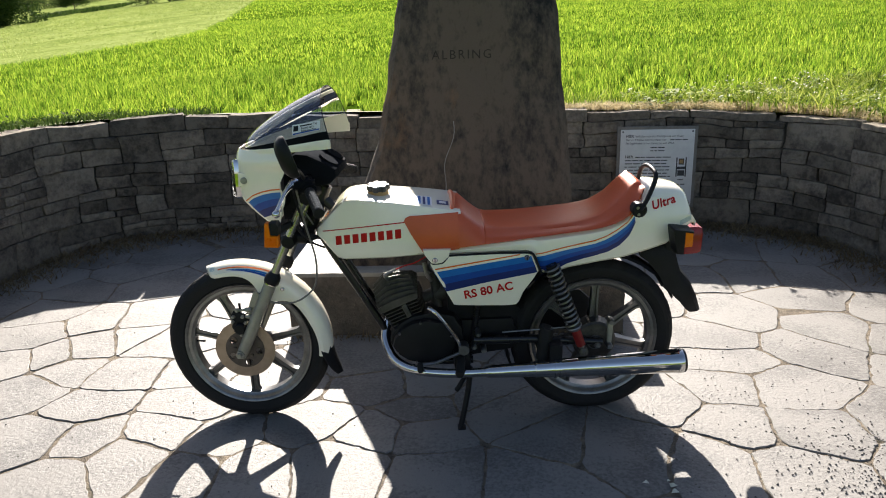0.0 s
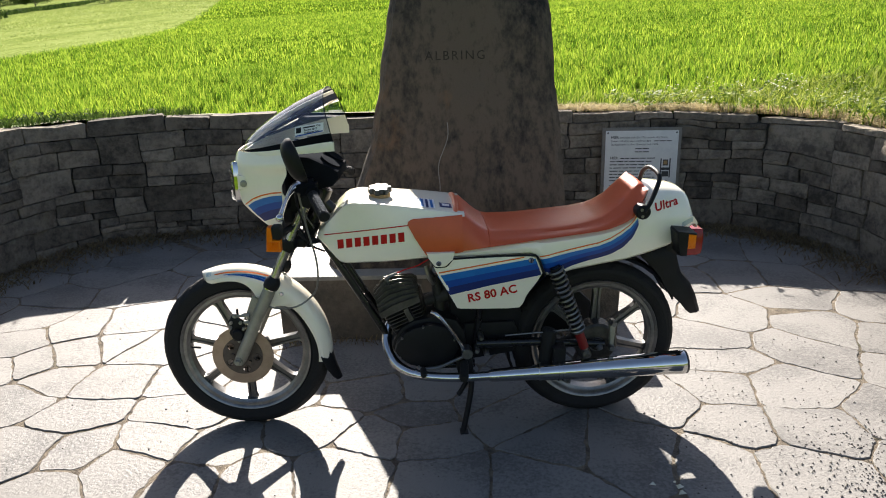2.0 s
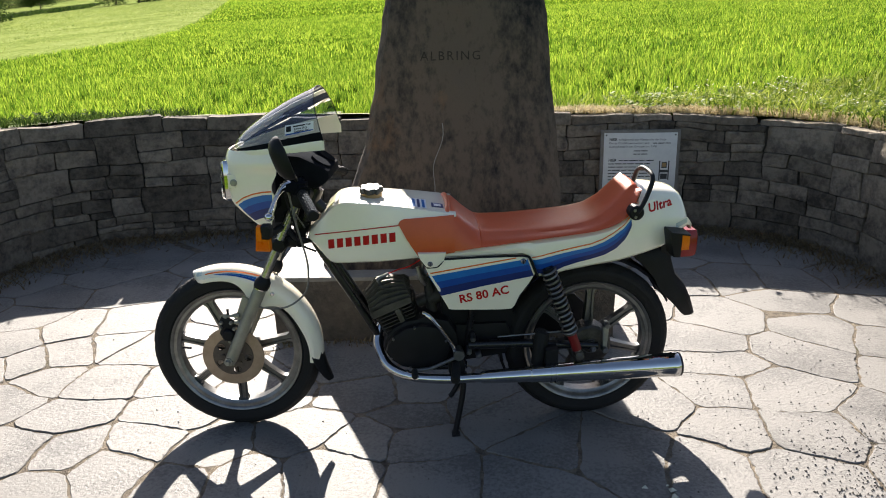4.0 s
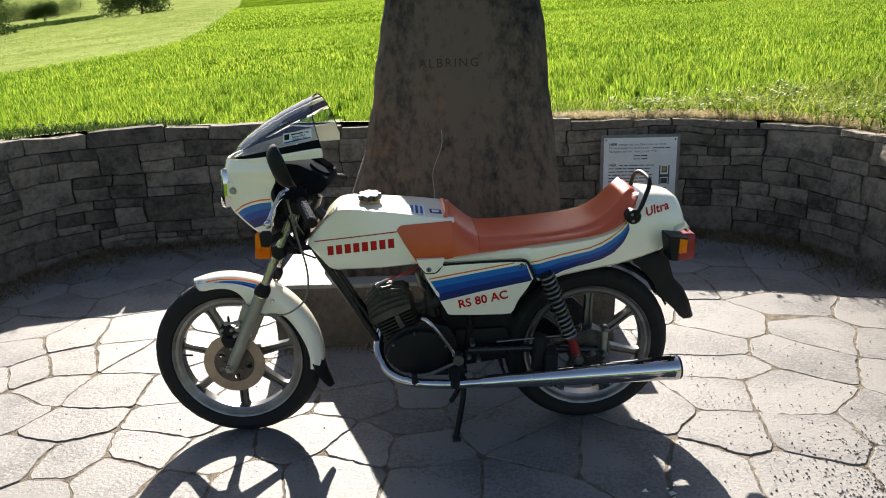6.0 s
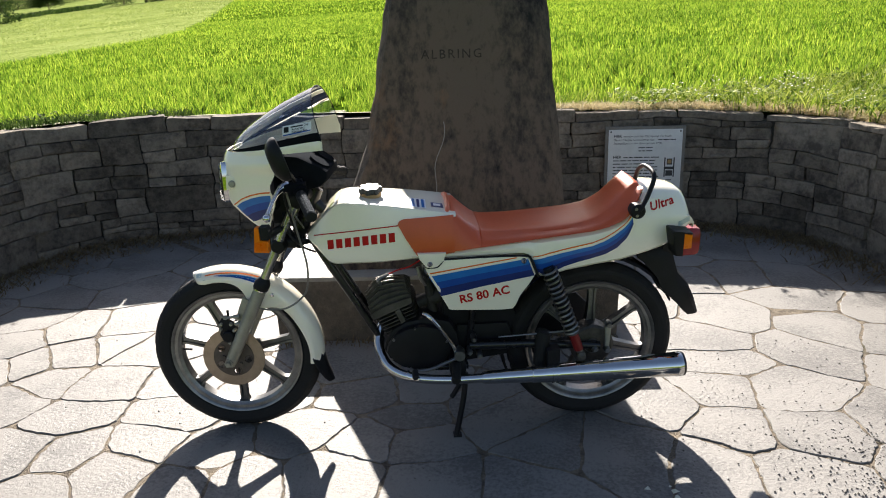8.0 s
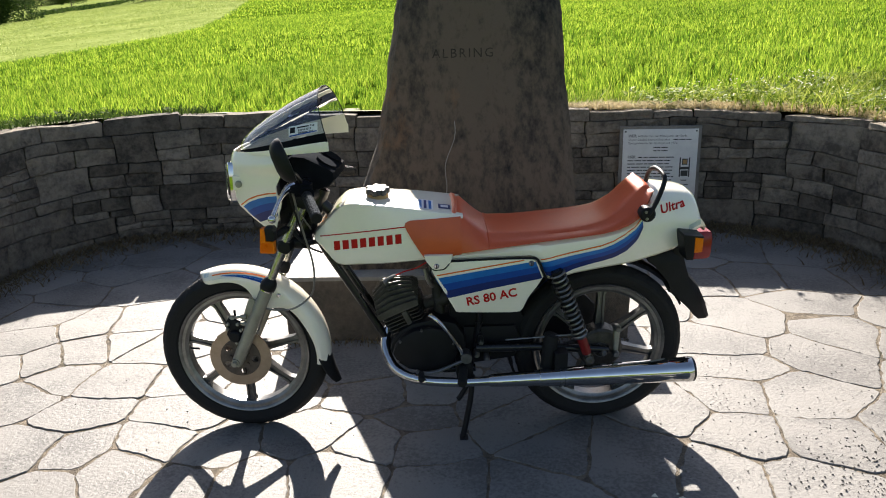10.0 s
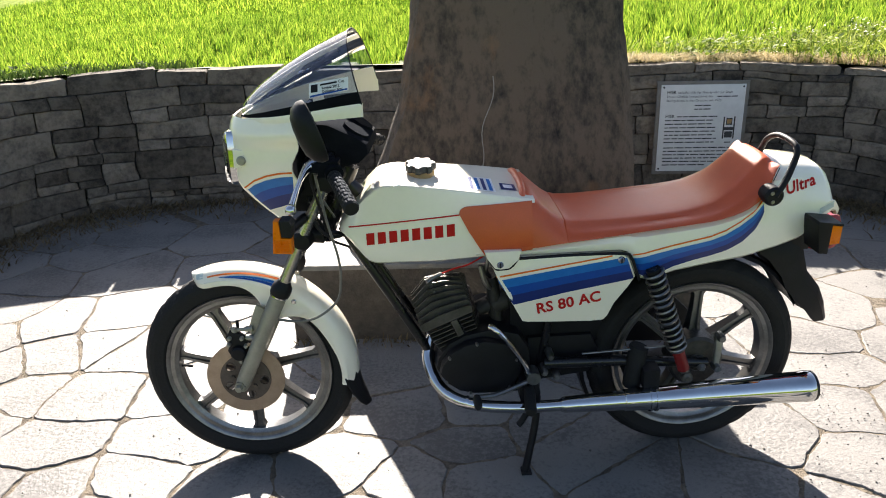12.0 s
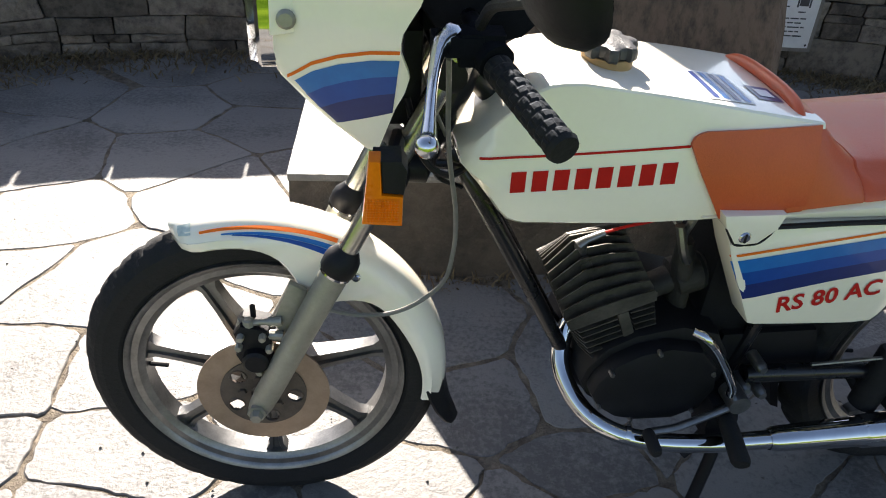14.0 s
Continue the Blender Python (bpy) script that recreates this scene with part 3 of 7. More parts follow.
M_POLISH = surface("polished_alloy", (0.62, 0.63, 0.65), (0.5, 0.51, 0.53), 20, 0.16, metal=1.0, bump=0.03, grain=160, rough_vary=0.05)
M_FORK = surface("dull_fork_alloy", (0.36, 0.345, 0.29), (0.26, 0.25, 0.21), 16, 0.5, metal=0.6, bump=0.1, grain=140)
M_BLACK = surface("black_plastic", (0.011, 0.011, 0.013), (0.006, 0.006, 0.007), 14, 0.5, bump=0.08, grain=180, spec=0.2)
M_POD = surface("matt_black_moulding", (0.010, 0.011, 0.014), (0.006, 0.0065, 0.008), 14, 0.9, bump=0.1, grain=160, spec=0.03)
M_CAPTOP = surface("grained_cap", (0.03, 0.03, 0.032), (0.016, 0.016, 0.017), 30, 0.42, bump=0.3, grain=200, spec=0.7)
M_GLOSS = surface("black_enamel", (0.010, 0.010, 0.012), (0.006, 0.006, 0.007), 12, 0.28, bump=0.03, grain=120, coat=0.25, spec=0.3)
M_RUBBER = surface("tyre_rubber", (0.013, 0.013, 0.0132), (0.007, 0.007, 0.0072), 12, 0.75, bump=0.25, grain=120, spec=0.3)
M_ENGINE = surface("sooty_alloy", (0.110, 0.100, 0.086), (0.038, 0.035, 0.030), 15, 0.46, metal=0.5, spec=0.4, bump=0.2, grain=90, spot=(0.10, 0.078, 0.05), spot_scale=8, spot_at=0.6)
M_SOOT = surface("oily_soot", (0.050, 0.047, 0.042), (0.020, 0.019, 0.017), 15, 0.6, metal=0.2, spec=0.3, bump=0.2, grain=90)
M_DISC = surface("brushed_brake_steel", (0.42, 0.33, 0.255), (0.32, 0.25, 0.19), 30, 0.4, metal=0.85, bump=0.06, grain=220)
M_RUST = surface("browned_carrier", (0.13, 0.10, 0.08), (0.07, 0.055, 0.045), 25, 0.6, metal=0.4, bump=0.15)
M_AMBER = surface("amber_lens", (0.85, 0.20, 0.002), (0.76, 0.16, 0.002), 60, 0.3, bump=0.06, grain=240, coat=0.15, spec=0.2)
M_REDLENS = surface("red_lens", (0.27, 0.007, 0.009), (0.21, 0.006, 0.007), 60, 0.2, bump=0.1, grain=240, coat=0.3, spec=0.3)
M_SPRING = surface("spring_steel", (0.25, 0.245, 0.235), (0.15, 0.15, 0.145), 20, 0.35, metal=0.9, bump=0.05)
M_WHITE = surface("white_sticker", (0.78, 0.78, 0.76), (0.7, 0.7, 0.68), 30, 0.4, bump=0.0)
M_PALE = surface("pale_sticker", (0.55, 0.62, 0.58), (0.3, 0.38, 0.36), 60, 0.4, bump=0.0)
M_CABLE = surface("grey_cable", (0.17, 0.16, 0.14), (0.11, 0.105, 0.095), 30, 0.5, bump=0.0)
M_SCREEN = glassy("tinted_screen", (0.68, 0.74, 0.83), 0.03, (0.06, 0.10, 0.20), 0.22)
M_LAMP = glassy("clear_lamp_glass", (0.93, 0.95, 0.95), 0.08)
M_BRASS = surface("tan_cork_ring", (0.45, 0.28, 0.11), (0.35, 0.21, 0.08), 30, 0.6, bump=0.1)

BIKE = Matrix.Translation((-0.0275, 2.640, 0.0)) @ pose(0, 0, 0, 0, 0, 4.5) @ pose(0, 0, 0, 2.6, 0, 0)
bike = new("motorcycle")
bike.matrix_world = BIKE
tagged(bike, "cream light motorcycle with rust-brown seat standing on its stand", "motorcycle")
FRONT, REAR, AXLE = -0.642, 0.634, 0.305
BROAD = 1.25


def body(name, bm, material, parent=None, label="", sharp=35):
    """A part of the bodywork or engine, brought to its full breadth."""
    for v in bm.verts:
        v.co.y *= BROAD
    return part(name, bm, material, parent, label, sharp)



def hull(ob):
    """What a decal is laid upon."""
    me = ob.data
    return BVHTree.FromPolygons([v.co for v in me.vertices], [tuple(p.vertices) for p in me.polygons])


def on_skin(tree, x, z, lift=0.0012, default=-0.165):
    hit, nrm, _, _ = tree.ray_cast(Vector((x, -1, z)), Vector((0, 1, 0)))
    return Vector((x, hit.y - lift, z)) if hit else Vector((x, default, z))


def band(name, tree, upper, lower, material, parent, label="", lift=0.0012, steps=22, default=-0.165, across=5):
    """A strip of tape between two lines in (x, z), laid on a skin."""
    bm = bmesh.new()
    up, lo = [Vector((x, 0, z)) for x, z in upper], [Vector((x, 0, z)) for x, z in lower]

    def spread(line):
        d = [0.0]
        for a, b in zip(line, line[1:]):
            d.append(d[-1] + (b - a).length)
        return [Vector((float(np.interp(t * d[-1], d, [p.x for p in line])), 0, float(np.interp(t * d[-1], d, [p.z for p in line])))) for t in (i / steps for i in range(steps + 1))]

    rows = []
    for a, b in zip(spread(up), spread(lo)):
        rows.append([bm.verts.new(on_skin(tree, *a.lerp(b, k / across).xz, lift, default)) for k in range(across + 1)])
    for r, s in zip(rows, rows[1:]):
        for k in range(across):
            bm.faces.new((r[k], r[k + 1], s[k + 1], s[k]))
    return part(name, bm, material, parent, label)


def lettering(name, body, tree, origin, size, angle, shear, material, parent, label="", lift=0.0016, default=-0.165, spacing=1.0):
    cu = bpy.data.curves.new(name, "FONT")
    cu.body, cu.size, cu.shear, cu.space_character, cu.resolution_u = body, size, shear, spacing, 3
    cu.offset = size * 0.026
    tmp = new(name, cu)
    bpy.context.view_layer.update()
    me = bpy.data.meshes.new_from_object(tmp.evaluated_get(bpy.context.evaluated_depsgraph_get()))
    bpy.data.objects.remove(tmp)
    ca, sa = math.cos(radians(angle)), math.sin(radians(angle))
    for v in me.vertices:
        x, z = origin[0] + v.co.x * ca - v.co.y * sa, origin[1] + v.co.x * sa + v.co.y * ca
        v.co = on_skin(tree, x, z, lift, default)
    me.materials.clear()
    me.materials.append(material)
    ob = new(name, me)
    ob.parent = parent
    return tagged(ob, label)


# -- wheels --


def build_wheel(u, half, tyre_half, steer, front):
    c = Vector((0, 0, 0))
    bm = bmesh.new()
    prof = [(0.2385, -half), (0.2375, -half - 0.003), (0.2315, -half - 0.001), (0.2275, -half + 0.004), (0.2165, -half + 0.005), (0.2120, -half + 0.009), (0.2055, -half + 0.012), (0.2050, -0.008), (0.2050, 0.008), (0.2055, half - 0.012), (0.2120, half - 0.009), (0.2165, half - 0.005), (0.2275, half - 0.004), (0.2315, half + 0.001), (0.2375, half + 0.003), (0.2385, half)]
    revolve(bm, prof, 72, c, True)
    rim = part("front_wheel" if front else "rear_wheel", bm, M_ALLOY, bike, "seven-spoke cast alloy wheel")
    rim.location = (u, 0, AXLE) if front else (u, -0.045, AXLE - 0.003)
    rim.rotation_euler = (0, 0, radians(steer))
    bm = bmesh.new()
    w = tyre_half
    prof = [(0.238, -half + 0.004), (0.246, -half - 0.002), (0.258, -w * 0.93), (0.270, -w), (0.282, -w * 0.95), (0.290, -w * 0.82), (0.297, -w * 0.6), (0.302, -w * 0.36), (0.3045, -w * 0.12), (0.3045, w * 0.12), (0.302, w * 0.36), (0.297, w * 0.6), (0.290, w * 0.82), (0.282, w * 0.95), (0.270, w), (0.258, w * 0.93), (0.246, half + 0.002), (0.238, half - 0.004)]

    def groove(k, i):
        if i in (5, 6, 7) or i in (10, 11, 12):
            return -0.0065 if (k + (i if i < 8 else 17 - i)) % 5 == 0 else 0.0
        return -0.003 if i in (8, 9) and k % 5 == 2 else 0.0

    revolve(bm, prof, 150, c, True, groove)
    part("tyre", bm, M_RUBBER, rim, "black road tyre with worn tread", 20)
    for k in range(7):
        bm = bmesh.new()
        rings = []
        for r, wd, th in ((0.045, 0.021, 0.019), (0.09, 0.0155, 0.017), (0.15, 0.0125, 0.014), (0.190, 0.013, 0.012), (0.2065, 0.022, 0.011)):
            pts = [(-wd, -th), (-wd * 0.45, -th), (-wd * 0.3, -th * 0.55), (wd * 0.3, -th * 0.55), (wd * 0.45, -th), (wd, -th), (wd, th), (wd * 0.45, th), (wd * 0.3, th * 0.55), (-wd * 0.3, th * 0.55), (-wd * 0.45, th), (-wd, th)]
            rings.append([Vector((a, b, r)) for a, b in pts])
        loft(bm, rings)
        bmesh.ops.rotate(bm, verts=bm.verts, cent=(0, 0, 0), matrix=Matrix.Rotation(radians((180 if front else 2) + 360 / 7 * k), 3, "Y"))
        part("spoke", bm, M_SPOKE, rim)
    bm = bmesh.new()
    revolve(bm, [(0.012, -0.066), (0.028, -0.066), (0.03, -0.045), (0.034, -0.03), (0.045, -0.02), (0.045, 0.02), (0.042, 0.03), (0.03, 0.05), (0.012, 0.055)], 40, c)
    part("hub", bm, M_ALLOY, rim)
    bm = bmesh.new()
    tube(bm, [(-0.197, 0, -0.06), (-0.165, -0.004, -0.05)], 0.004, 8)
    bmesh.ops.rotate(bm, verts=bm.verts, cent=(0, 0, 0), matrix=Matrix.Rotation(radians(18), 3, "Y"))
    part("valve", bm, M_BLACK, rim)
    if front:
        bm = bmesh.new()
        revolve(bm, [(0.070, -0.068), (0.070, -0.064), (0.110, -0.064), (0.110, -0.068)], 64, c, True)
        part("brake_disc", bm, M_DISC, rim, "bare steel brake disc with a coppery sheen")
        bm = bmesh.new()
        holes = [(math.cos(2 * math.pi * k / 5 + 1.13) * 0.053, math.sin(2 * math.pi * k / 5 + 1.13) * 0.053) for k in range(5)]
        n, m = 120, 16
        grid = [[bm.verts.new((math.cos(2 * math.pi * k / n) * mix(0.02, 0.0715, i / m), -0.070 + 0.001 * (i / m), math.sin(2 * math.pi * k / n) * mix(0.02, 0.0715, i / m))) for i in range(m + 1)] for k in range(n)]
        for k in range(n):
            for i in range(m):
                q = (grid[k][i], grid[k][i + 1], grid[(k + 1) % n][i + 1], grid[(k + 1) % n][i])
                c = sum((p.co for p in q), Vector()) / 4
                if all(math.hypot(c.x - x, c.z - z) > 0.0135 for x, z in holes):
                    bm.faces.new(q)
        carrier = part("disc_carrier", bm, M_RUST, rim, "browned steel disc carrier")
        sol = carrier.modifiers.new("thick", "SOLIDIFY")
        sol.thickness, sol.offset = 0.004, 0.0
        for k in range(5):
            a = 2 * math.pi * k / 5 + 0.5
            bm = bmesh.new()
            revolve(bm, [(0.0, -0.0765), (0.006, -0.0765), (0.0075, -0.073), (0.0075, -0.068)], 6, (math.cos(a) * 0.034, 0, math.sin(a) * 0.034))
            part("bolt", bm, M_RUST, rim)
            x, z = holes[k]
            bm = bmesh.new()
            tube(bm, [(x + math.cos(q) * 0.0138, -0.0715, z + math.sin(q) * 0.0138) for q in (2 * math.pi * i / 24 for i in range(25))], 0.0016, 6)
            part("vent_rim", bm, M_RUST, rim)
    else:
        bm = bmesh.new()
        revolve(bm, [(0.0, -0.072), (0.022, -0.072), (0.026, -0.064), (0.070, -0.062), (0.078, -0.055), (0.080, -0.03), (0.080, 0.0)], 48, c)
        part("brake_plate", bm, M_ENGINE, rim, "dull alloy drum brake plate")
    return rim


front_wheel = build_wheel(FRONT, 0.030, 0.037, 0.0, True)
rear_wheel = build_wheel(REAR, 0.032, 0.042, 0.0, False)

# -- fork --
FORK_FOOT, FORK_TOP = Vector((-0.642, 0, 0.305)), Vector((-0.352, 0, 0.905))


def fork_at(t, v):
    p = FORK_FOOT.lerp(FORK_TOP, t)
    return Vector((p.x, v, p.z))


for v in (-0.096, 0.096):
    bm = bmesh.new()
    tube(bm, [fork_at(t, v) for t in (-0.025, 0.0, 0.03, 0.06, 0.3, 0.46, 0.475)], [0.017, 0.02, 0.021, 0.0215, 0.0215, 0.0225, 0.021], 20)
    leg = part("fork_leg", bm, M_FORK, bike, "dull grey alloy fork leg")
    bm = bmesh.new()
    tube(bm, [fork_at(0.47, v), fork_at(0.86, v), fork_at(1.0, v)], 0.0155, 18)
    part("stanchion", bm, M_STEEL, leg, "chromed stanchion")
    bm = bmesh.new()
    tube(bm, [fork_at(t, v) for t in (0.448, 0.455, 0.475, 0.49, 0.50, 0.515)], [0.0245, 0.027, 0.0275, 0.026, 0.022, 0.0165], 20)
    part("dust_cap", bm, M_BLACK, leg, "black rubber dust cap")
    bm = bmesh.new()
    tube(bm, [fork_at(0.445, v), fork_at(0.452, v)], 0.0255, 20)
    part("clip_ring", bm, M_CHROME, leg)
    bm = bmesh.new()
    s = math.copysign(1, v)
    revolve(bm, [(0.0, 0), (0.009, 0), (0.011, 0.006), (0.011, 0.012), (0.016, 0.012), (0.016, 0.02)][:: 1], 6, (FRONT - 0.004, 0, AXLE))
    for q in bm.verts:
        q.co.y = s * (0.132 - q.co.y)
    part("axle_nut", bm, M_FORK, leg)
bm = bmesh.new()
tube(bm, [(FRONT, -0.11, AXLE), (FRONT, 0.11, AXLE)], 0.009, 12)
part("front_axle", bm, M_FORK, bike)
for t, nm in ((0.70, "lower_yoke"), (0.955, "upper_yoke")):
    bm = bmesh.new()
    p = FORK_FOOT.lerp(FORK_TOP, t)
    tube(bm, [(p.x, -0.112, p.z), (p.x, -0.105, p.z), (p.x + 0.03, 0, p.z + 0.012), (p.x, 0.105, p.z), (p.x, 0.112, p.z)], [0.018, 0.026, 0.024, 0.026, 0.018], 14)
    part(nm, bm, M_BLACK, bike, "black fork yoke")
bm = bmesh.new()
tube(bm, [(-0.40, 0, 0.70), (-0.315, 0, 0.90)], 0.027, 16)
part("head_tube", bm, M_GLOSS, bike)
# caliper and its lines
bm = bmesh.new()
prism(bm, [(-0.676, 0.402), (-0.662, 0.372), (-0.636, 0.366), (-0.618, 0.385), (-0.622, 0.412), (-0.614, 0.436), (-0.622, 0.450), (-0.640, 0.456), (-0.664, 0.462), (-0.676, 0.445), (-0.668, 0.42)], -0.088, -0.036, 0.006)
caliper = part("brake_caliper", bm, M_BLACK, bike, "black brake caliper with bright bolts")
bm = bmesh.new()
revolve(bm, [(0.0, -0.104), (0.016, -0.104), (0.021, -0.100), (0.022, -0.086)], 24, (-0.643, 0, 0.398))
part("piston_housing", bm, M_BLACK, caliper)
for x, z in ((-0.664, 0.443), (-0.630, 0.443), (-0.668, 0.424), (-0.621, 0.420), (-0.640, 0.373)):
    bm = bmesh.new()
    revolve(bm, [(0.0, -0.099), (0.0045, -0.099), (0.0062, -0.096), (0.0062, -0.08)], 8, (x, 0, z))
    part("bolt", bm, M_FORK, caliper)
for line, rad in (([(-0.652, -0.078, 0.452), (-0.652, -0.078, 0.468), (-0.652, -0.078, 0.470)], [0.009, 0.009, 0.006]), ([(-0.645, -0.078, 0.462), (-0.625, -0.078, 0.464), (-0.618, -0.078, 0.465), (-0.600, -0.078, 0.466)], [0.005, 0.005, 0.008, 0.008]), ([(-0.668, -0.07, 0.448), (-0.664, -0.072, 0.464)], [0.006, 0.005]), ([(-0.622, -0.08, 0.440), (-0.600, -0.08, 0.438)], [0.008, 0.009])):
    bm = bmesh.new()
    tube(bm, line, rad, 10)
    part("fitting", bm, M_FORK, caliper)
bm = bmesh.new()
tube(bm, [(-0.647, -0.06, 0.46), (-0.647, -0.06, 0.482)], 0.0045, 8)
part("bleed_nipple", bm, M_BLACK, caliper)
bm = bmesh.new()
prism(bm, [(-0.60, 0.43), (-0.565, 0.455), (-0.56, 0.52), (-0.585, 0.535), (-0.60, 0.50), (-0.615, 0.46)], -0.075, -0.062, 0.003)
part("caliper_bracket", bm, M_FORK, bike)

# -- front mudguard --


def guard_ring(a, r, half, skirt):
    ca, sa = math.cos(a), math.sin(a)
    prof = [(-half - 0.002, r - skirt), (-half, r - skirt * 0.5), (-half * 0.97, r - 0.012), (-half * 0.8, r + 0.003), (-half * 0.45, r + 0.012), (0, r + 0.016), (half * 0.45, r + 0.012), (half * 0.8, r + 0.003), (half * 0.97, r - 0.012), (half, r - skirt * 0.5), (half + 0.002, r - skirt)]
    outer = [Vector((FRONT - 0.009 + ca * q, v, AXLE + sa * q)) for v, q in prof]
    inner = [Vector((FRONT - 0.009 + ca * (q - 0.004), v * 0.94, AXLE + sa * (q - 0.004))) for v, q in reversed(prof)]
    return outer + inner


bm = bmesh.new()
rings = []
for i in range(41):
    t = i / 40
    a = radians(mix(112, -8, t))
    dg = math.degrees(a)
    tip = min(1.0, t / 0.06) ** 0.5
    half = 0.056 * (0.35 + 0.65 * tip) * (1 - 0.12 * max(0, (t - 0.8) / 0.2))
    skirt = 0.024 + 0.075 * math.exp(-((dg - 62) / 14.0) ** 2) + 0.012 * math.exp(-((dg - 30) / 20) ** 2)
    rings.append(guard_ring(a, mix(0.308, 0.307, t), half, skirt * (0.4 + 0.6 * tip)))
loft(bm, rings)
guard = part("front_mudguard", bm, M_CREAM, bike, "cream front mudguard with blue and orange stripes", 50)
tree = hull(guard)


def guard_line(a0, a1, r0, r1, n=16):
    return [(FRONT - 0.009 + math.cos(radians(mix(a0, a1, i / n))) * mix(r0, r1, i / n), AXLE + math.sin(radians(mix(a0, a1, i / n))) * mix(r0, r1, i / n)) for i in range(n + 1)]


band("orange_stripe", tree, guard_line(102, 64, 0.3105, 0.3170), guard_line(102, 64, 0.3070, 0.3135), M_ORANGE, guard, "thin orange stripe", default=-0.056)
band("blue_stripe", tree, guard_line(96, 63, 0.3045, 0.3110), guard_line(96, 63, 0.3025, 0.3040), M_BLUE1, guard, "blue stripe", default=-0.057)
band("blue_stripe", tree, guard_line(93, 63, 0.3025, 0.3035), guard_line(93, 63, 0.3012, 0.2950), M_BLUE2, guard, "dark blue stripe", default=-0.057)
bm = bmesh.new()
rings = []
for x, z, h in ((-0.344, 0.300, 0.050), (-0.340, 0.268, 0.054), (-0.333, 0.236, 0.052), (-0.320, 0.200, 0.042), (-0.313, 0.180, 0.026)):
    rings.append([Vector((x - 0.022 * (z - 0.178) / 0.12, -h, z)), Vector((x + 0.008, -h * 0.6, z)), Vector((x + 0.014, 0, z)), Vector((x + 0.008, h * 0.6, z)), Vector((x - 0.022 * (z - 0.178) / 0.12, h, z)), Vector((x - 0.022 * (z - 0.178) / 0.12 - 0.004, h, z)), Vector((x + 0.006, 0, z)), Vector((x - 0.022 * (z - 0.178) / 0.12 - 0.004, -h, z))])
loft(bm, rings)
part("mud_flap", bm, M_BLACK, guard, "black rubber mud flap")
band("tip_sticker", tree, guard_line(108.5, 104.5, 0.3175, 0.3185, 4), guard_line(108.5, 104.5, 0.3065, 0.3075, 4), M_PALE, guard, "pale green sticker", steps=4, across=2, default=-0.05)
for v in (-0.062, 0.062):
    bm = bmesh.new()
    revolve(bm, [(0.0, 0.0), (0.005, 0.0), (0.007, 0.002), (0.007, 0.008)], 12, (-0.485, 0, 0.535))
    for q in bm.verts:
        q.co.y = v + (q.co.y if v < 0 else -q.co.y)
    part("bolt", bm, M_CHROME, guard)

# -- fuel tank --
T_TOP = [(-0.345, 0.762), (-0.338, 0.772), (-0.32, 0.793), (-0.30, 0.816), (-0.27, 0.846), (-0.25, 0.862), (-0.235, 0.869), (-0.215, 0.872), (-0.19, 0.873), (-0.077, 0.861), (0.0, 0.851), (0.111, 0.834), (0.15, 0.828)]
T_SHO = [(-0.345, 0.757), (-0.338, 0.767), (-0.32, 0.788), (-0.30, 0.811), (-0.27, 0.842), (-0.25, 0.859), (-0.235, 0.867), (-0.215, 0.870), (-0.19, 0.871), (-0.077, 0.859), (0.0, 0.849), (0.111, 0.832), (0.15, 0.826)]
T_BOT = [(-0.345, 0.748), (-0.335, 0.738), (-0.322, 0.724), (-0.305, 0.702), (-0.288, 0.678), (-0.274, 0.664), (-0.255, 0.658), (-0.1, 0.664), (0.032, 0.677), (0.15, 0.690)]
T_WID = [(-0.345, 0.064), (-0.340, 0.073), (-0.33, 0.080), (-0.31, 0.085), (-0.27, 0.089), (-0.22, 0.094), (-0.15, 0.102), (-0.05, 0.112), (0.05, 0.121), (0.15, 0.124)]
bm = bmesh.new()
rings = []
for u in (-0.345, -0.342, -0.338, -0.33, -0.32, -0.31, -0.30, -0.288, -0.275, -0.262, -0.25, -0.235, -0.215, -0.19, -0.16, -0.12, -0.08, -0.04, 0.0, 0.04, 0.08, 0.12, 0.15):
    zt, zs, zb, w = along(T_TOP, u), along(T_SHO, u), along(T_BOT, u), along(T_WID, u)
    half = [(0.0, zt), (w * 0.45, zt), (w * 0.72, mix(zt, zs, 0.5)), (w * 0.81, zs), (w * 0.832, zs - 0.003), (w * 0.92, mix(zs, zb, 0.3)), (w * 0.98, mix(zs, zb, 0.55)), (w, mix(zs, zb, 0.80)), (w * 0.96, zb + 0.008), (w * 0.88, zb + 0.001), (w * 0.5, zb)]
    rings.append([Vector((u, -v, z)) for v, z in half] + [Vector((u, 0, zb))] + [Vector((u, v, z)) for v, z in reversed(half[1:])])
loft(bm, rings)
bmesh.ops.recalc_face_normals(bm, faces=bm.faces)
tank = body("fuel_tank", bm, M_CREAM, bike, "cream fuel tank with red name and stickers", 24)
tree = hull(tank)
band("red_pinstripe", tree, [(-0.322, 0.7655), (-0.18, 0.7815), (-0.04, 0.7970)], [(-0.322, 0.7620), (-0.18, 0.7780), (-0.04, 0.7932)], M_RED, tank, "thin red pinstripe", across=1)
# the maker's name as plain blocks, not lettered
for k in range(8):
    x0 = -0.278 + k * 0.0292
    z0 = 0.7160 + (x0 + 0.278) * 0.113
    w, h = 0.0205, 0.0315
    band("name_block", tree, [(x0, z0 + h), (x0 + w, z0 + h + w * 0.113)], [(x0, z0), (x0 + w, z0 + w * 0.113)], M_RED, tank, "", steps=2, across=1)
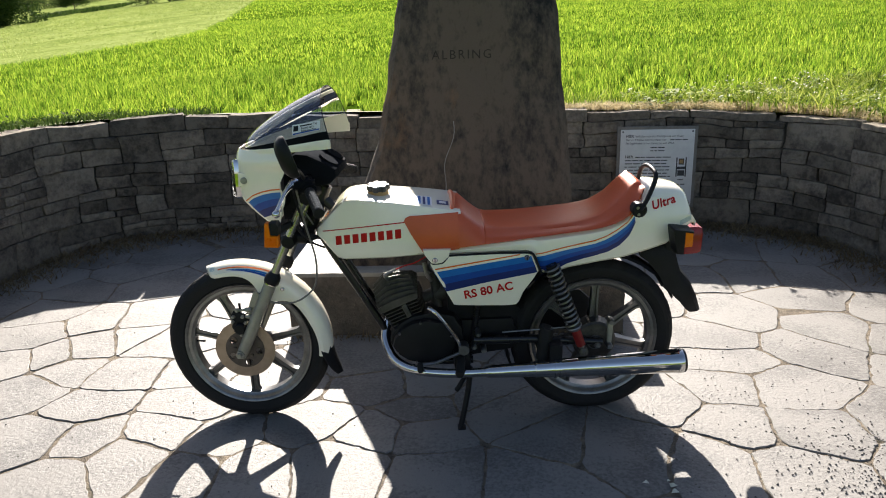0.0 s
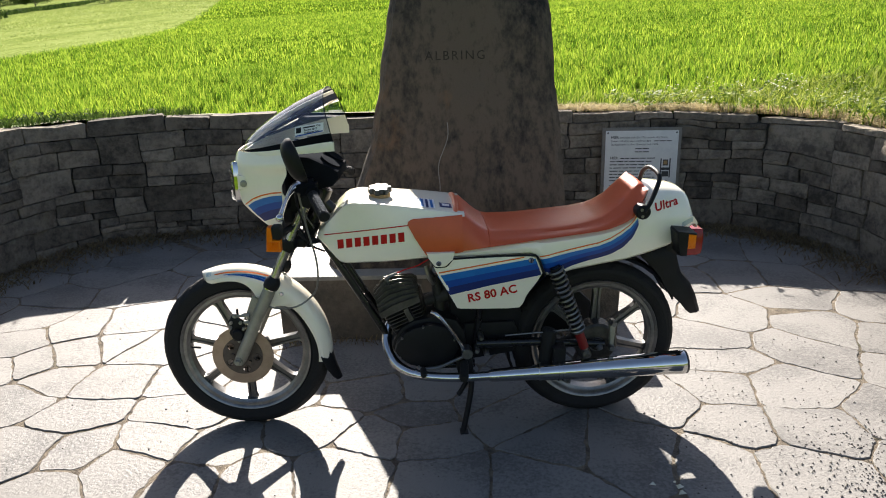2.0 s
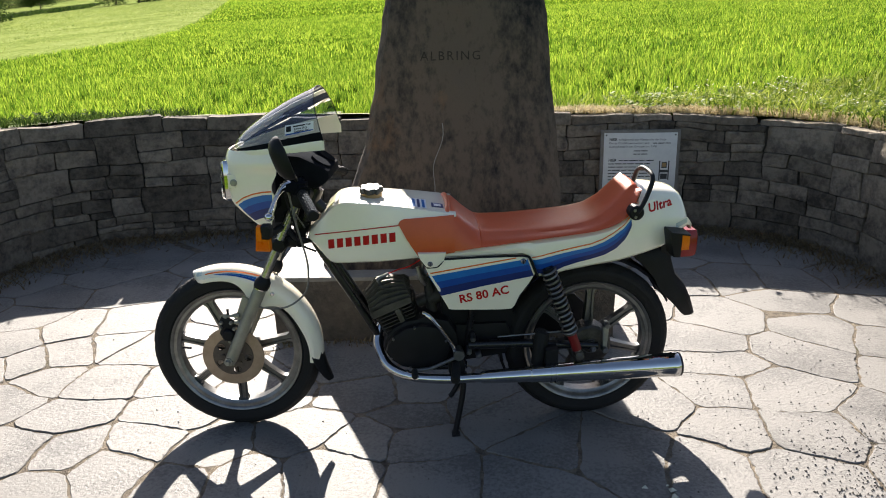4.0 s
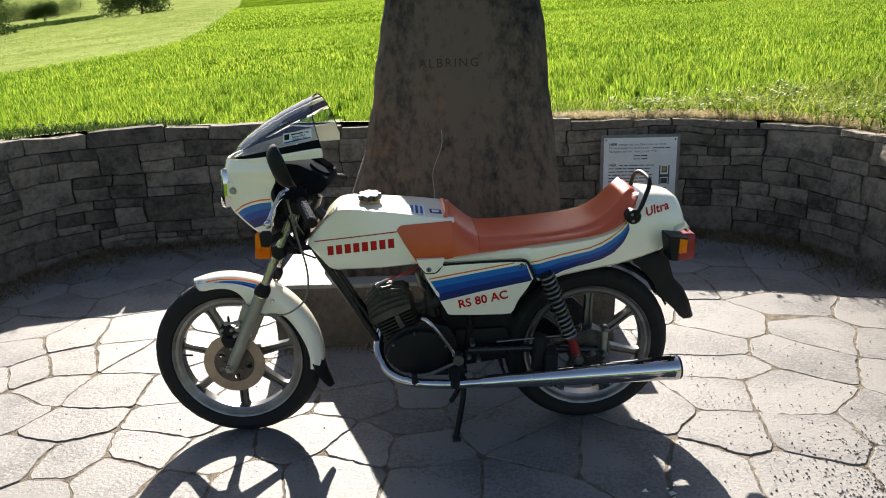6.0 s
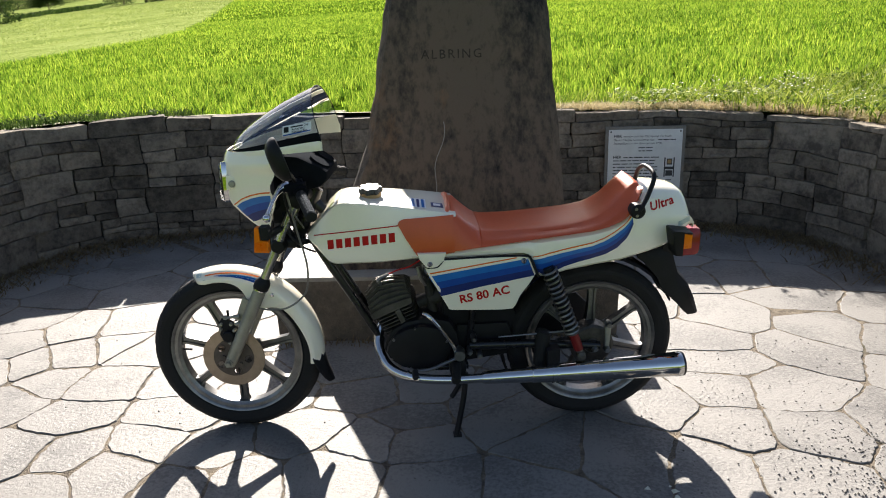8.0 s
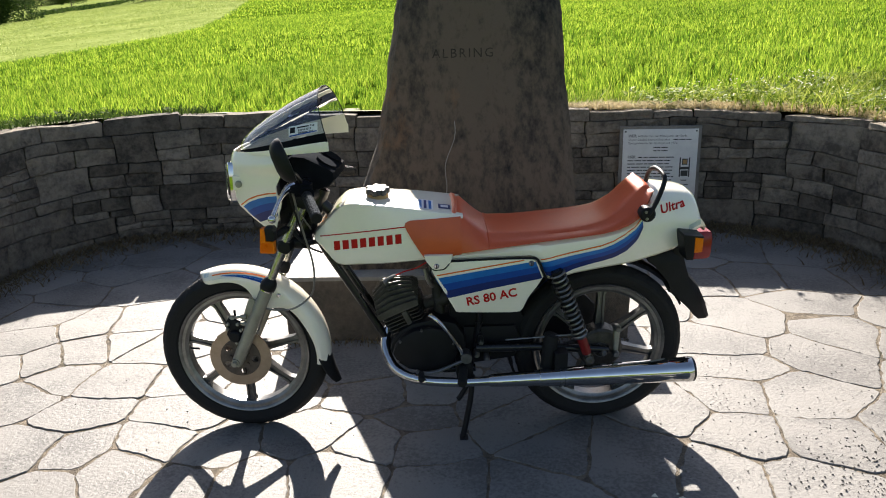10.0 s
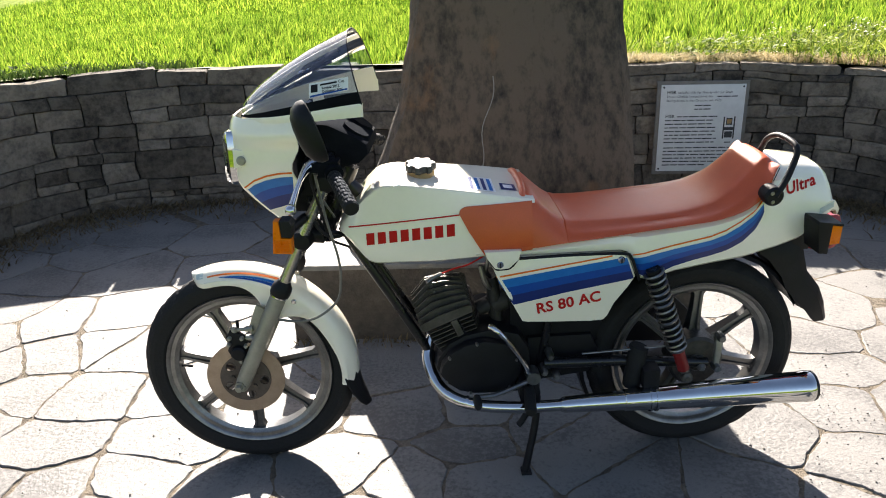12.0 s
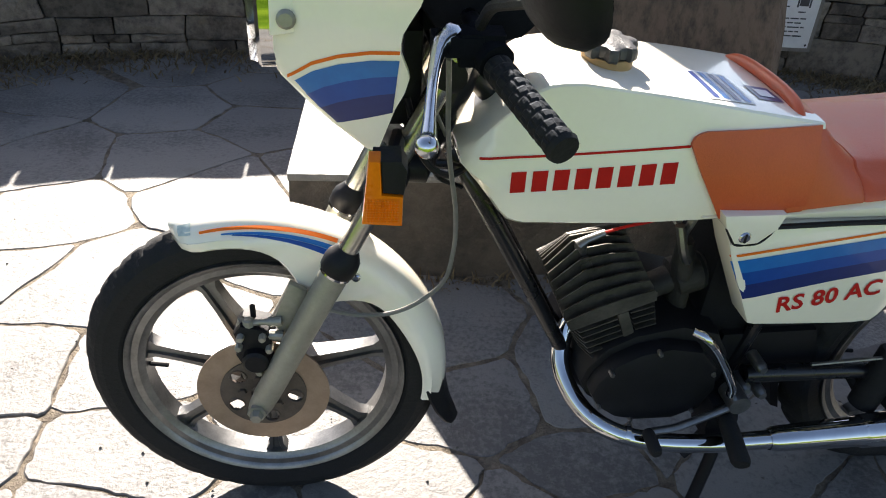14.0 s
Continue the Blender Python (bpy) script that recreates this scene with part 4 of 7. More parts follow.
# cap
CAP = Vector((-0.130, 0.0, 0.872))
bm = bmesh.new()
n = 64
rings = []
for z, k in ((0.0, 0.92), (0.004, 1.0), (0.014, 1.0), (0.019, 0.94), (0.021, 0.8)):
    rings.append([CAP + Vector((math.cos(2 * math.pi * i / n) * r, math.sin(2 * math.pi * i / n) * r, z + 0.005)) for i in range(n) for r in ((0.037 + 0.0055 * max(-0.8, min(0.8, 1.6 * math.cos(7 * 2 * math.pi * i / n)))) * k,)])
loft(bm, rings)
cap = body("fuel_cap", bm, M_CAPTOP, tank, "black scalloped filler cap on a tan ring")
bm = bmesh.new()
rings = [[CAP + Vector((math.cos(2 * math.pi * i / 40) * r, math.sin(2 * math.pi * i / 40) * r, z)) for i in range(40)] for z, r in ((-0.008, 0.036), (0.000, 0.036), (0.006, 0.034))]
loft(bm, rings)
body("cap_ring", bm, M_BRASS, cap, "tan ring")


def top_patch(name, u0, u1, v0, v1, material, lift, skew=0.0):
    """A sticker on the tank's top, seen from above."""
    bm = bmesh.new()
    t = hull(tank)
    rows = []
    for i in range(7):
        row = []
        for j in range(7):
            u, v = mix(u0, u1, i / 6) + skew * j / 6, mix(v0, v1, j / 6)
            hit, _, _, _ = t.ray_cast(Vector((u, v, 2)), Vector((0, 0, -1)))
            row.append(bm.verts.new((u, v, hit.z + lift)))
        rows.append(row)
    for a, b in zip(rows, rows[1:]):
        for j in range(6):
            bm.faces.new((a[j], a[j + 1], b[j + 1], b[j]))
    return part(name, bm, material, tank)


tagged(top_patch("sticker", -0.015, 0.055, -0.105, 0.0, M_WHITE, 0.001), "white and blue round-lettered sticker")
for k in range(4):
    top_patch("sticker_print", -0.008 + k * 0.016, 0.001 + k * 0.016, -0.10, -0.008, M_BLUE1 if k % 2 else M_BLUE3, 0.0017)
tagged(top_patch("sticker", 0.072, 0.112, -0.08, -0.03, M_BLUE3, 0.001), "small dark oval sticker")
top_patch("sticker_print", 0.080, 0.104, -0.068, -0.042, M_WHITE, 0.0017)

# -- tail body --
B_TOP = [(0.0, 0.693), (0.119, 0.703), (0.216, 0.715), (0.28, 0.722), (0.36, 0.731), (0.44, 0.739), (0.52, 0.746), (0.60, 0.753), (0.64, 0.760), (0.67, 0.768), (0.70, 0.780), (0.725, 0.797), (0.745, 0.821), (0.757, 0.847), (0.768, 0.870), (0.780, 0.881), (0.84, 0.879), (0.885, 0.872), (0.915, 0.865), (0.940, 0.848), (0.952, 0.815), (0.965, 0.765)]
B_BOT = [(0.0, 0.684), (0.375, 0.684), (0.392, 0.676), (0.41, 0.632), (0.42, 0.610), (0.434, 0.600), (0.455, 0.598), (0.51, 0.616), (0.608, 0.630), (0.707, 0.641), (0.804, 0.663), (0.86, 0.678), (0.881, 0.686), (0.91, 0.715), (0.95, 0.745)]
B_WID = [(0.0, 0.116), (0.05, 0.122), (0.2, 0.126), (0.40, 0.130), (0.43, 0.136), (0.55, 0.132), (0.70, 0.122), (0.80, 0.112), (0.9, 0.098), (0.95, 0.088)]
bm = bmesh.new()
rings = []
for u in (0.0, 0.03, 0.08, 0.14, 0.2, 0.26, 0.32, 0.37, 0.39, 0.402, 0.410, 0.418, 0.43, 0.452, 0.48, 0.52, 0.57, 0.62, 0.66, 0.69, 0.71, 0.728, 0.740, 0.748, 0.755, 0.762, 0.772, 0.80, 0.83, 0.86, 0.89, 0.915, 0.935, 0.948, 0.957, 0.965):
    zt, zb, w = along(B_TOP, u), along(B_BOT, u), along(B_WID, u)
    k = min((zt - zb) * 0.3, 0.028)
    # behind the seat the top is a narrow rounded ridge
    g = min(max((u - 0.735) / 0.03, 0.0), 1.0)
    half = [(0.0, zt), (w * mix(0.55, 0.36, g), zt - 0.003 * g), (w * mix(0.84, 0.58, g), zt - mix(k * 0.12, 0.012, g)), (w * mix(0.95, 0.80, g), zt - mix(k * 0.55, 0.034, g)), (w * mix(1.0, 0.95, g), mix(zt - k - 0.03 * g, zb + k, 0.3)), (w * 1.0, mix(zt - k, zb + k, 0.7)), (w * 0.97, zb + k * 0.35), (w * 0.90, zb), (w * 0.6, zb + 0.004)]
    rings.append([Vector((u, -v, z)) for v, z in half] + [Vector((u, 0, zb + 0.006))] + [Vector((u, v, z)) for v, z in reversed(half[1:])])
loft(bm, rings)
tail = body("tail_body", bm, M_CREAM, bike, "cream tail fairing swept up behind the seat", 32)
tree = hull(tail)
TU = [(0.402, 0.664), (0.45, 0.676), (0.507, 0.688), (0.56, 0.697), (0.604, 0.704), (0.645, 0.717), (0.681, 0.736), (0.715, 0.760), (0.741, 0.790)]
TL = [(0.425, 0.612), (0.455, 0.610), (0.509, 0.637), (0.56, 0.651), (0.606, 0.660), (0.65, 0.671), (0.690, 0.692), (0.722, 0.724), (0.744, 0.768)]


def between(a, b, t):
    return [(mix(p[0], q[0], t), mix(p[1], q[1], t)) for p, q in zip(a, b)]


for t0, t1, m in ((0.0, 0.30, M_BLUE1), (0.30, 0.62, M_BLUE2), (0.62, 1.0, M_BLUE3)):
    band("blue_stripe", tree, between(TU, TL, t0), between(TU, TL, t1), m, tail, "blue swoosh stripe", steps=36)
band("orange_stripe", tree, [(x, z + 0.0125) for x, z in TU], [(x, z + 0.0085) for x, z in TU], M_ORANGE, tail, "thin orange stripe", steps=36, across=1)
band("panel_seam", tree, [(0.7545, 0.850), (0.765, 0.884)], [(0.757, 0.850), (0.7675, 0.884)], M_BLACK, tail, "dark seam", steps=8, across=1, default=-0.14)
lettering("model_script", "Ultra", tree, (0.804, 0.806), 0.040, 12, 0.12, M_RED, tail, "red model script", default=-0.14, spacing=1.05)
band("maker_sticker", tree, [(0.905, 0.762), (0.945, 0.778)], [(0.905, 0.742), (0.948, 0.760)], M_PALE, tail, "small pale sticker", default=-0.09, steps=4)

# -- side panels --
PANEL = [(0.026, 0.688), (0.046, 0.658), (0.060, 0.6545), (0.082, 0.6565), (0.106, 0.680), (0.20, 0.682), (0.30, 0.682), (0.375, 0.680), (0.392, 0.668), (0.413, 0.616), (0.395, 0.585), (0.362, 0.540), (0.346, 0.503), (0.335, 0.491), (0.30, 0.489), (0.20, 0.493), (0.130, 0.497), (0.118, 0.500), (0.082, 0.570), (0.05, 0.632)]
for sgn in (1, -1):
    bm = bmesh.new()
    prism(bm, PANEL, sgn * 0.134, sgn * 0.088, 0.005)
    panel = body("side_panel", bm, M_CREAM, bike, "cream side panel with blue stripes and red model lettering", 40)
tree = hull(panel)
PU, PD = [(0.0525, 0.6235), (0.20, 0.6455), (0.385, 0.6725)], [(0.0935, 0.5515), (0.23, 0.580), (0.408, 0.6105)]
for t0, t1, m in ((0.0, 0.32, M_BLUE1), (0.32, 0.64, M_BLUE2), (0.64, 1.0, M_BLUE3)):
    band("blue_stripe", tree, between(PU, PD, t0), between(PU, PD, t1), m, panel, "blue stripe")
band("orange_stripe", tree, [(0.0475, 0.6355), (0.347, 0.6795)], [(0.050, 0.6310), (0.347, 0.6755)], M_ORANGE, panel, "thin orange stripe", across=1)
lettering("model_letters", "RS 80 AC", tree, (0.156, 0.522), 0.0425, 9.8, 0.0, M_RED, panel, "red model lettering", spacing=1.02, default=-0.1675)
bm = bmesh.new()
prism(bm, [(0.018, 0.706), (0.024, 0.688), (0.045, 0.6585), (0.060, 0.656), (0.081, 0.658), (0.105, 0.681), (0.112, 0.706)], -0.137, -0.110, 0.002)
body("screw_tab", bm, M_CREAM, tail, "cream tab with a slotted screw", 40)
for x, z in ((0.058, 0.669), (0.371, 0.665)):
    bm = bmesh.new()
    revolve(bm, [(0.0, -0.139), (0.007, -0.139), (0.0095, -0.137), (0.0105, -0.133), (0.0105, -0.128)], 18, (x, 0, z))
    s = body("panel_screw", bm, M_CHROME, panel, "slotted chrome screw")
    bm = bmesh.new()
    box(bm, (x - 0.0015, -0.1396, z - 0.0075), (x + 0.0015, -0.1385, z + 0.0075))
    body("slot", bm, M_BLACK, s)
bm = bmesh.new()
tube(bm, smooth_line([(0.106, -0.132, 0.682), (0.25, -0.132, 0.6845), (0.375, -0.133, 0.682), (0.397, -0.135, 0.669), (0.409, -0.137, 0.640), (0.421, -0.138, 0.608)], 5), 0.0038, 8)
body("panel_trim", bm, M_BLACK, bike, "black rubber edge trim")
bm = bmesh.new()
tube(bm, smooth_line([(0.106, -0.132, 0.682), (0.094, -0.1345, 0.667), (0.082, -0.1345, 0.6565), (0.062, -0.1345, 0.6545), (0.046, -0.1345, 0.657), (0.028, -0.134, 0.683)], 5), 0.0022, 6)
body("panel_trim", bm, M_BLACK, bike, "black rubber edge trim")

# -- seat --
S_BOT = [(0.115, 0.703), (0.216, 0.716), (0.28, 0.723), (0.36, 0.732), (0.44, 0.740), (0.52, 0.747), (0.60, 0.754), (0.64, 0.761), (0.67, 0.769), (0.70, 0.781), (0.725, 0.798), (0.745, 0.823), (0.757, 0.850), (0.768, 0.876), (0.776, 0.885)]
S_TOP = [(0.115, 0.828), (0.13, 0.837), (0.15, 0.831), (0.179, 0.804), (0.21, 0.777), (0.2285, 0.766), (0.25, 0.760), (0.313, 0.758), (0.40, 0.759), (0.50, 0.765), (0.57, 0.774), (0.63, 0.791), (0.68, 0.824), (0.715, 0.860), (0.738, 0.885), (0.754, 0.896), (0.766, 0.898), (0.776, 0.890)]
S_SHO = [(0.115, 0.820), (0.15, 0.822), (0.179, 0.796), (0.21, 0.770), (0.2285, 0.760), (0.25, 0.754), (0.313, 0.753), (0.40, 0.754), (0.50, 0.760), (0.57, 0.768), (0.63, 0.784), (0.68, 0.814), (0.705, 0.840), (0.73, 0.868), (0.752, 0.887), (0.766, 0.890), (0.776, 0.886)]
S_WID = [(0.115, 0.128), (0.3, 0.132), (0.5, 0.130), (0.65, 0.124), (0.72, 0.117), (0.748, 0.110), (0.776, 0.098)]
bm = bmesh.new()
rings = []
for u in (0.115, 0.122, 0.132, 0.150, 0.168, 0.185, 0.20, 0.215, 0.2285, 0.2315, 0.2345, 0.25, 0.28, 0.32, 0.37, 0.42, 0.47, 0.52, 0.56, 0.60, 0.63, 0.66, 0.685, 0.70, 0.712, 0.724, 0.735, 0.744, 0.752, 0.760, 0.768, 0.776):
    zt, zs, zb, w = along(S_TOP, u), along(S_SHO, u), along(S_BOT, u), along(S_WID, u)
    if abs(u - 0.2315) < 1e-4:
        zt, zs, w = zt - 0.003, zs - 0.003, w - 0.002
    f = mix(0.80, 0.68, min(max((u - 0.14) / 0.10, 0.0), 1.0)) - 0.10 * min(max((u - 0.60) / 0.12, 0.0), 1.0)
    half = [(0.0, zt), (w * f * 0.44, zt - 0.001), (w * f * 0.70, mix(zt, zs, 0.25)), (w * f * 0.88, mix(zt, zs, 0.6)), (w * f, zs), (w * (f + 0.05), zs - 0.008), (w * (0.5 * f + 0.54), mix(zs, zb, 0.45)), (w * 0.985, mix(zs, zb, 0.8)), (w, zb)]
    rings.append([Vector((u, -v, z)) for v, z in half] + [Vector((u, 0, zb - 0.004))] + [Vector((u, v, z)) for v, z in reversed(half[1:])])
loft(bm, rings)
seat = body("seat", bm, M_SEAT, bike, "rust-brown vinyl dual seat with a raised rear", 45)
FLAP_U, FLAP_D = [(-0.042, 0.800), (-0.038, 0.810), (-0.026, 0.817), (0.04, 0.821), (0.142, 0.826)], [(-0.042, 0.800), (-0.020, 0.757), (0.024, 0.684), (0.07, 0.692), (0.142, 0.702)]
tree = hull(tank)
for sgn in (-1, 1):
    ob = band("seat_flap", tree, FLAP_U, FLAP_D, M_SEAT, seat, "vinyl flap over the tank's rear", lift=0.007, steps=20, across=8)
    sol = ob.modifiers.new("thick", "SOLIDIFY")
    sol.thickness, sol.offset = 0.006, -1.0
    if sgn > 0:
        for v in ob.data.vertices:
            v.co.y = -v.co.y
        ob.data.flip_normals()
# collar over the tank's end
bm = bmesh.new()
tube(bm, smooth_line([(0.118, -0.098, 0.812), (0.122, -0.084, 0.829), (0.126, -0.055, 0.838), (0.128, 0, 0.840), (0.126, 0.055, 0.838), (0.122, 0.084, 0.829), (0.118, 0.098, 0.812)], 6), [0.003 + 0.0065 * math.sin(math.pi * i / 36) ** 0.5 for i in range(37)], 12)
body("seat_roll", bm, M_SEAT, seat)

# -- grab rail --
for sgn in (-1,):
    bm = bmesh.new()
    tube(bm, smooth_line([(0.748, sgn * 0.139, 0.822), (0.768, sgn * 0.136, 0.855), (0.787, sgn * 0.128, 0.895), (0.799, sgn * 0.119, 0.925), (0.801, sgn * 0.102, 0.941), (0.799, sgn * 0.06, 0.946), (0.797, sgn * 0.03, 0.940), (0.795, 0.0, 0.918), (0.793, 0.02, 0.875)], 6), 0.0075, 12)
    rail = body("grab_rail", bm, M_BLACK, bike, "black tubular grab handle")
    bm = bmesh.new()
    revolve(bm, [(0.0, 0.0), (0.020, 0.0), (0.025, 0.004), (0.026, 0.010), (0.024, 0.034)], 28, (0.746, 0, 0.820))
    for q in bm.verts:
        q.co.y = sgn * (0.142 - q.co.y)
    mount = body("rail_mount", bm, M_BLACK, rail, "round black mount")
    for x, z in ((0.738, 0.830), (0.742, 0.807)):
        bm = bmesh.new()
        revolve(bm, [(0.0, -0.1435), (0.0045, -0.1435), (0.0055, -0.142), (0.0055, -0.138)], 12, (x, 0, z))
        body("screw", bm, M_SPRING, mount, "cross-head screw")

# -- rear light, indicators, rear mudguard --
bm = bmesh.new()
rings = []
for x, s in ((0.935, 0.9), (0.955, 1.0), (1.000, 0.98), (1.015, 0.9), (1.022, 0.7)):
    rings.append([Vector((x + 0.02 * (z - 0.66) / -0.05 * 0.0, v * s, 0.660 + (z - 0.660) * s)) for v, z in ((-0.055, 0.612), (0.055, 0.612), (0.062, 0.63), (0.062, 0.69), (0.05, 0.712), (-0.05, 0.712), (-0.062, 0.69), (-0.062, 0.63))])
loft(bm, rings)
light = part("tail_light", bm, M_REDLENS, bike, "red plastic tail light")
bm = bmesh.new()
box(bm, (0.885, -0.055, 0.615), (0.937, 0.055, 0.715), 0.004)
part("lamp_base", bm, M_BLACK, light)
for sgn in (-1, 1):
    for nm, x, z, s in (("front_indicator", -0.455, 0.785, -1), ("rear_indicator", 0.898, 0.715, 1)):
        bm = bmesh.new()
        v0, v1 = (0.195, 0.262) if s < 0 else (0.125, 0.195)
        if s < 0:
            prism(bm, [(-0.468, 0.759), (-0.422, 0.757), (-0.4215, 0.795), (-0.445, 0.797), (-0.447, 0.838), (-0.460, 0.838)], sgn * 0.240, sgn * 0.270, 0.003)
        else:
            prism(bm, [(x + 0.002, z - 0.026), (x + 0.030, z - 0.024), (x + 0.030, z + 0.024), (x + 0.002, z + 0.028)], sgn * v0, sgn * v1, 0.004)
        ind = part(nm, bm, M_AMBER, bike, "amber indicator lens with black housing")
        if s < 0:
            bm = bmesh.new()
            for i in range(11):
                for j in range(9):
                    x0, z0 = -0.463 + i * 0.0034, 0.762 + j * 0.0034
                    q = [bm.verts.new((x0 + dx, sgn * 0.2704, z0 + dz)) for dx, dz in ((0, 0), (0.0034, 0), (0.0034, 0.0034), (0, 0.0034))]
                    peak = bm.verts.new((x0 + 0.0017, sgn * 0.2722, z0 + 0.0017))
                    for m in range(4):
                        bm.faces.new((q[m], q[(m + 1) % 4], peak))
            part("reflector", bm, M_AMBER, ind, "", 5)
        bm = bmesh.new()
        if s < 0:
            prism(bm, [(-0.447, 0.838), (-0.4445, 0.7985), (-0.4205, 0.7965), (-0.417, 0.826), (-0.424, 0.838)], sgn * 0.225, sgn * 0.2685, 0.003)
            prism(bm, [(-0.462, 0.770), (-0.426, 0.768), (-0.424, 0.830), (-0.456, 0.832)], sgn * 0.215, sgn * 0.2395, 0.004)
            tube(bm, [(-0.440, sgn * 0.218, 0.795), (-0.425, sgn * 0.085, 0.785)], 0.012, 10)
        else:
            prism(bm, [(x - 0.022, z - 0.048), (x + 0.0015, z - 0.050), (x + 0.0015, z + 0.030), (x + 0.03, z + 0.0245), (x + 0.03, z + 0.031), (x - 0.035, z + 0.040), (x - 0.038, z + 0.034)], sgn * v0, sgn * (v1 + 0.002), 0.002)
            tube(bm, [(x, sgn * v0, z - 0.02), (x, sgn * 0.05, z - 0.03)], 0.012, 10)
        part("housing", bm, M_BLACK, ind)
bm = bmesh.new()
GU = [(0.80, 0.640), (0.862, 0.664), (0.925, 0.655), (0.940, 0.60), (0.952, 0.555), (0.998, 0.500), (1.022, 0.45), (1.046, 0.383)]
GL = [(0.795, 0.612), (0.825, 0.590), (0.868, 0.537), (0.885, 0.50), (0.915, 0.465), (0.951, 0.430), (0.975, 0.400), (1.000, 0.378)]
rings = []
for (x0, z0), (x1, z1), h in zip(GU, GL, (0.06, 0.062, 0.064, 0.066, 0.07, 0.07, 0.066, 0.05)):
    rings.append([Vector((x1, -h, z1)), Vector((mix(x1, x0, 0.6), -h, mix(z1, z0, 0.6))), Vector((mix(x1, x0, 0.9), -h * 0.7, mix(z1, z0, 0.9))), Vector((x0, 0, z0)), Vector((mix(x1, x0, 0.9), h * 0.7, mix(z1, z0, 0.9))), Vector((mix(x1, x0, 0.6), h, mix(z1, z0, 0.6))), Vector((x1, h, z1)), Vector((mix(x1, x0, 0.35), 0, mix(z1, z0, 0.35)))])
loft(bm, rings)
part("rear_mudguard", bm, M_BLACK, bike, "black plastic rear mudguard", 40)
# inner guard over the rear tyre
bm = bmesh.new()
rings = []
for i in range(17):
    a = radians(mix(25, 205, i / 16))
    rings.append([Vector((REAR + math.cos(a) * r, v, AXLE + math.sin(a) * r)) for v, r in ((-0.06, 0.318), (-0.05, 0.328), (0, 0.331), (0.05, 0.328), (0.06, 0.318), (0.05, 0.322), (0, 0.325), (-0.05, 0.322))])
loft(bm, rings)
part("inner_guard", bm, M_BLACK, bike)

# -- fairing --
F_NOSE = [(0.786, -0.464), (0.815, -0.503), (0.845, -0.537), (0.875, -0.566), (0.90, -0.577), (0.95, -0.581), (1.01, -0.579), (1.03, -0.574), (1.046, -0.566)]
F_BACK = [(0.786, -0.450), (0.85, -0.430), (0.875, -0.418), (0.897, -0.413), (0.925, -0.424), (0.945, -0.424), (0.985, -0.402), (1.02, -0.398), (1.046, -0.400)]
F_WIDE = [(0.786, 0.128), (0.86, 0.150), (0.93, 0.168), (1.0, 0.182), (1.046, 0.187)]
F_NARROW = [(0.786, 0.116), (0.86, 0.106), (0.93, 0.100), (1.0, 0.098), (1.046, 0.088)]


def fairing_section(z, nose, back, wide, narrow, n=14):
    pts = []
    for i in range(n + 1):
        t = i / n
        u = mix(back, nose, t)
        w = narrow + (wide - narrow) * (1 - t) ** 0.75
        bulge = 0.020 * math.exp(-((z - 1.000 - 0.02 * (1 - t)) / 0.018) ** 2) * (1 - t)
        pts.append((u, w + bulge))
    side = [Vector((u, -w, z)) for u, w in pts]
    nose_pts = [Vector((nose - 0.010, -narrow * 0.8, z)), Vector((nose - 0.014, 0, z)), Vector((nose - 0.010, narrow * 0.8, z))]
    return side + nose_pts + [Vector((u, w, z)) for u, w in reversed(pts)]


bm = bmesh.new()
rings = []
for i in range(25):
    z = mix(0.786, 1.046, i / 24)
    rings.append(fairing_section(z, along(F_NOSE, z), along(F_BACK, z), along(F_WIDE, z), along(F_NARROW, z)))
loft(bm, rings, False, False)
fairing = part("fairing", bm, M_CREAM, bike, "cream cockpit fairing with blue stripes and a tinted screen", 50)
sol = fairing.modifiers.new("thick", "SOLIDIFY")
sol.thickness, sol.offset = 0.004, 1.0
tree = hull(fairing)
# the upper rail that carries the screen
bm = bmesh.new()
W_RAIL = [(-0.250, 0.189), (-0.30, 0.192), (-0.35, 0.193), (-0.400, 0.189), (-0.44, 0.176), (-0.48, 0.158), (-0.525, 0.123), (-0.550, 0.092), (-0.564, 0.055), (-0.567, 0.0)]


def rail_z(u, level):
    """Heights along the screen's foot: 0 the rail's lower edge, 1 its upper edge, 2 the dark band's upper edge."""
    low, high = ((1.036, 1.058), (1.043, 1.089), (1.051, 1.117))[level]
    return mix(low, high, min(max((u + 0.567) / 0.305, 0), 1))


ring_pts = [(u, -w) for u, w in W_RAIL] + [(u, w) for u, w in reversed(W_RAIL[:-1])]
rings = []
for u, v in ring_pts:
    k = 1.0 - 0.004 / max(abs(v), 0.03)
    lowz, topz = rail_z(u, 0), rail_z(u, 1)
    rings.append([Vector((u, v, lowz)), Vector((u, v * 1.012, mix(lowz, topz, 0.6))), Vector((u, v, topz)), Vector((u + 0.004, v * k, topz)), Vector((u + 0.004, v * k, lowz))])
loft(bm, rings)
part("screen_rail", bm, M_CREAM, fairing)
# screen
S_TOPZ = [(-0.567, 1.060), (-0.555, 1.080), (-0.512, 1.117), (-0.455, 1.156), (-0.394, 1.191), (-0.334, 1.219), (-0.292, 1.237), (-0.25, 1.250)]
W_ARC = [(-0.564, 0.055), (-0.550, 0.090), (-0.525, 0.121), (-0.48, 0.156), (-0.44, 0.174), (-0.40, 0.186), (-0.35, 0.190), (-0.25, 0.187)]


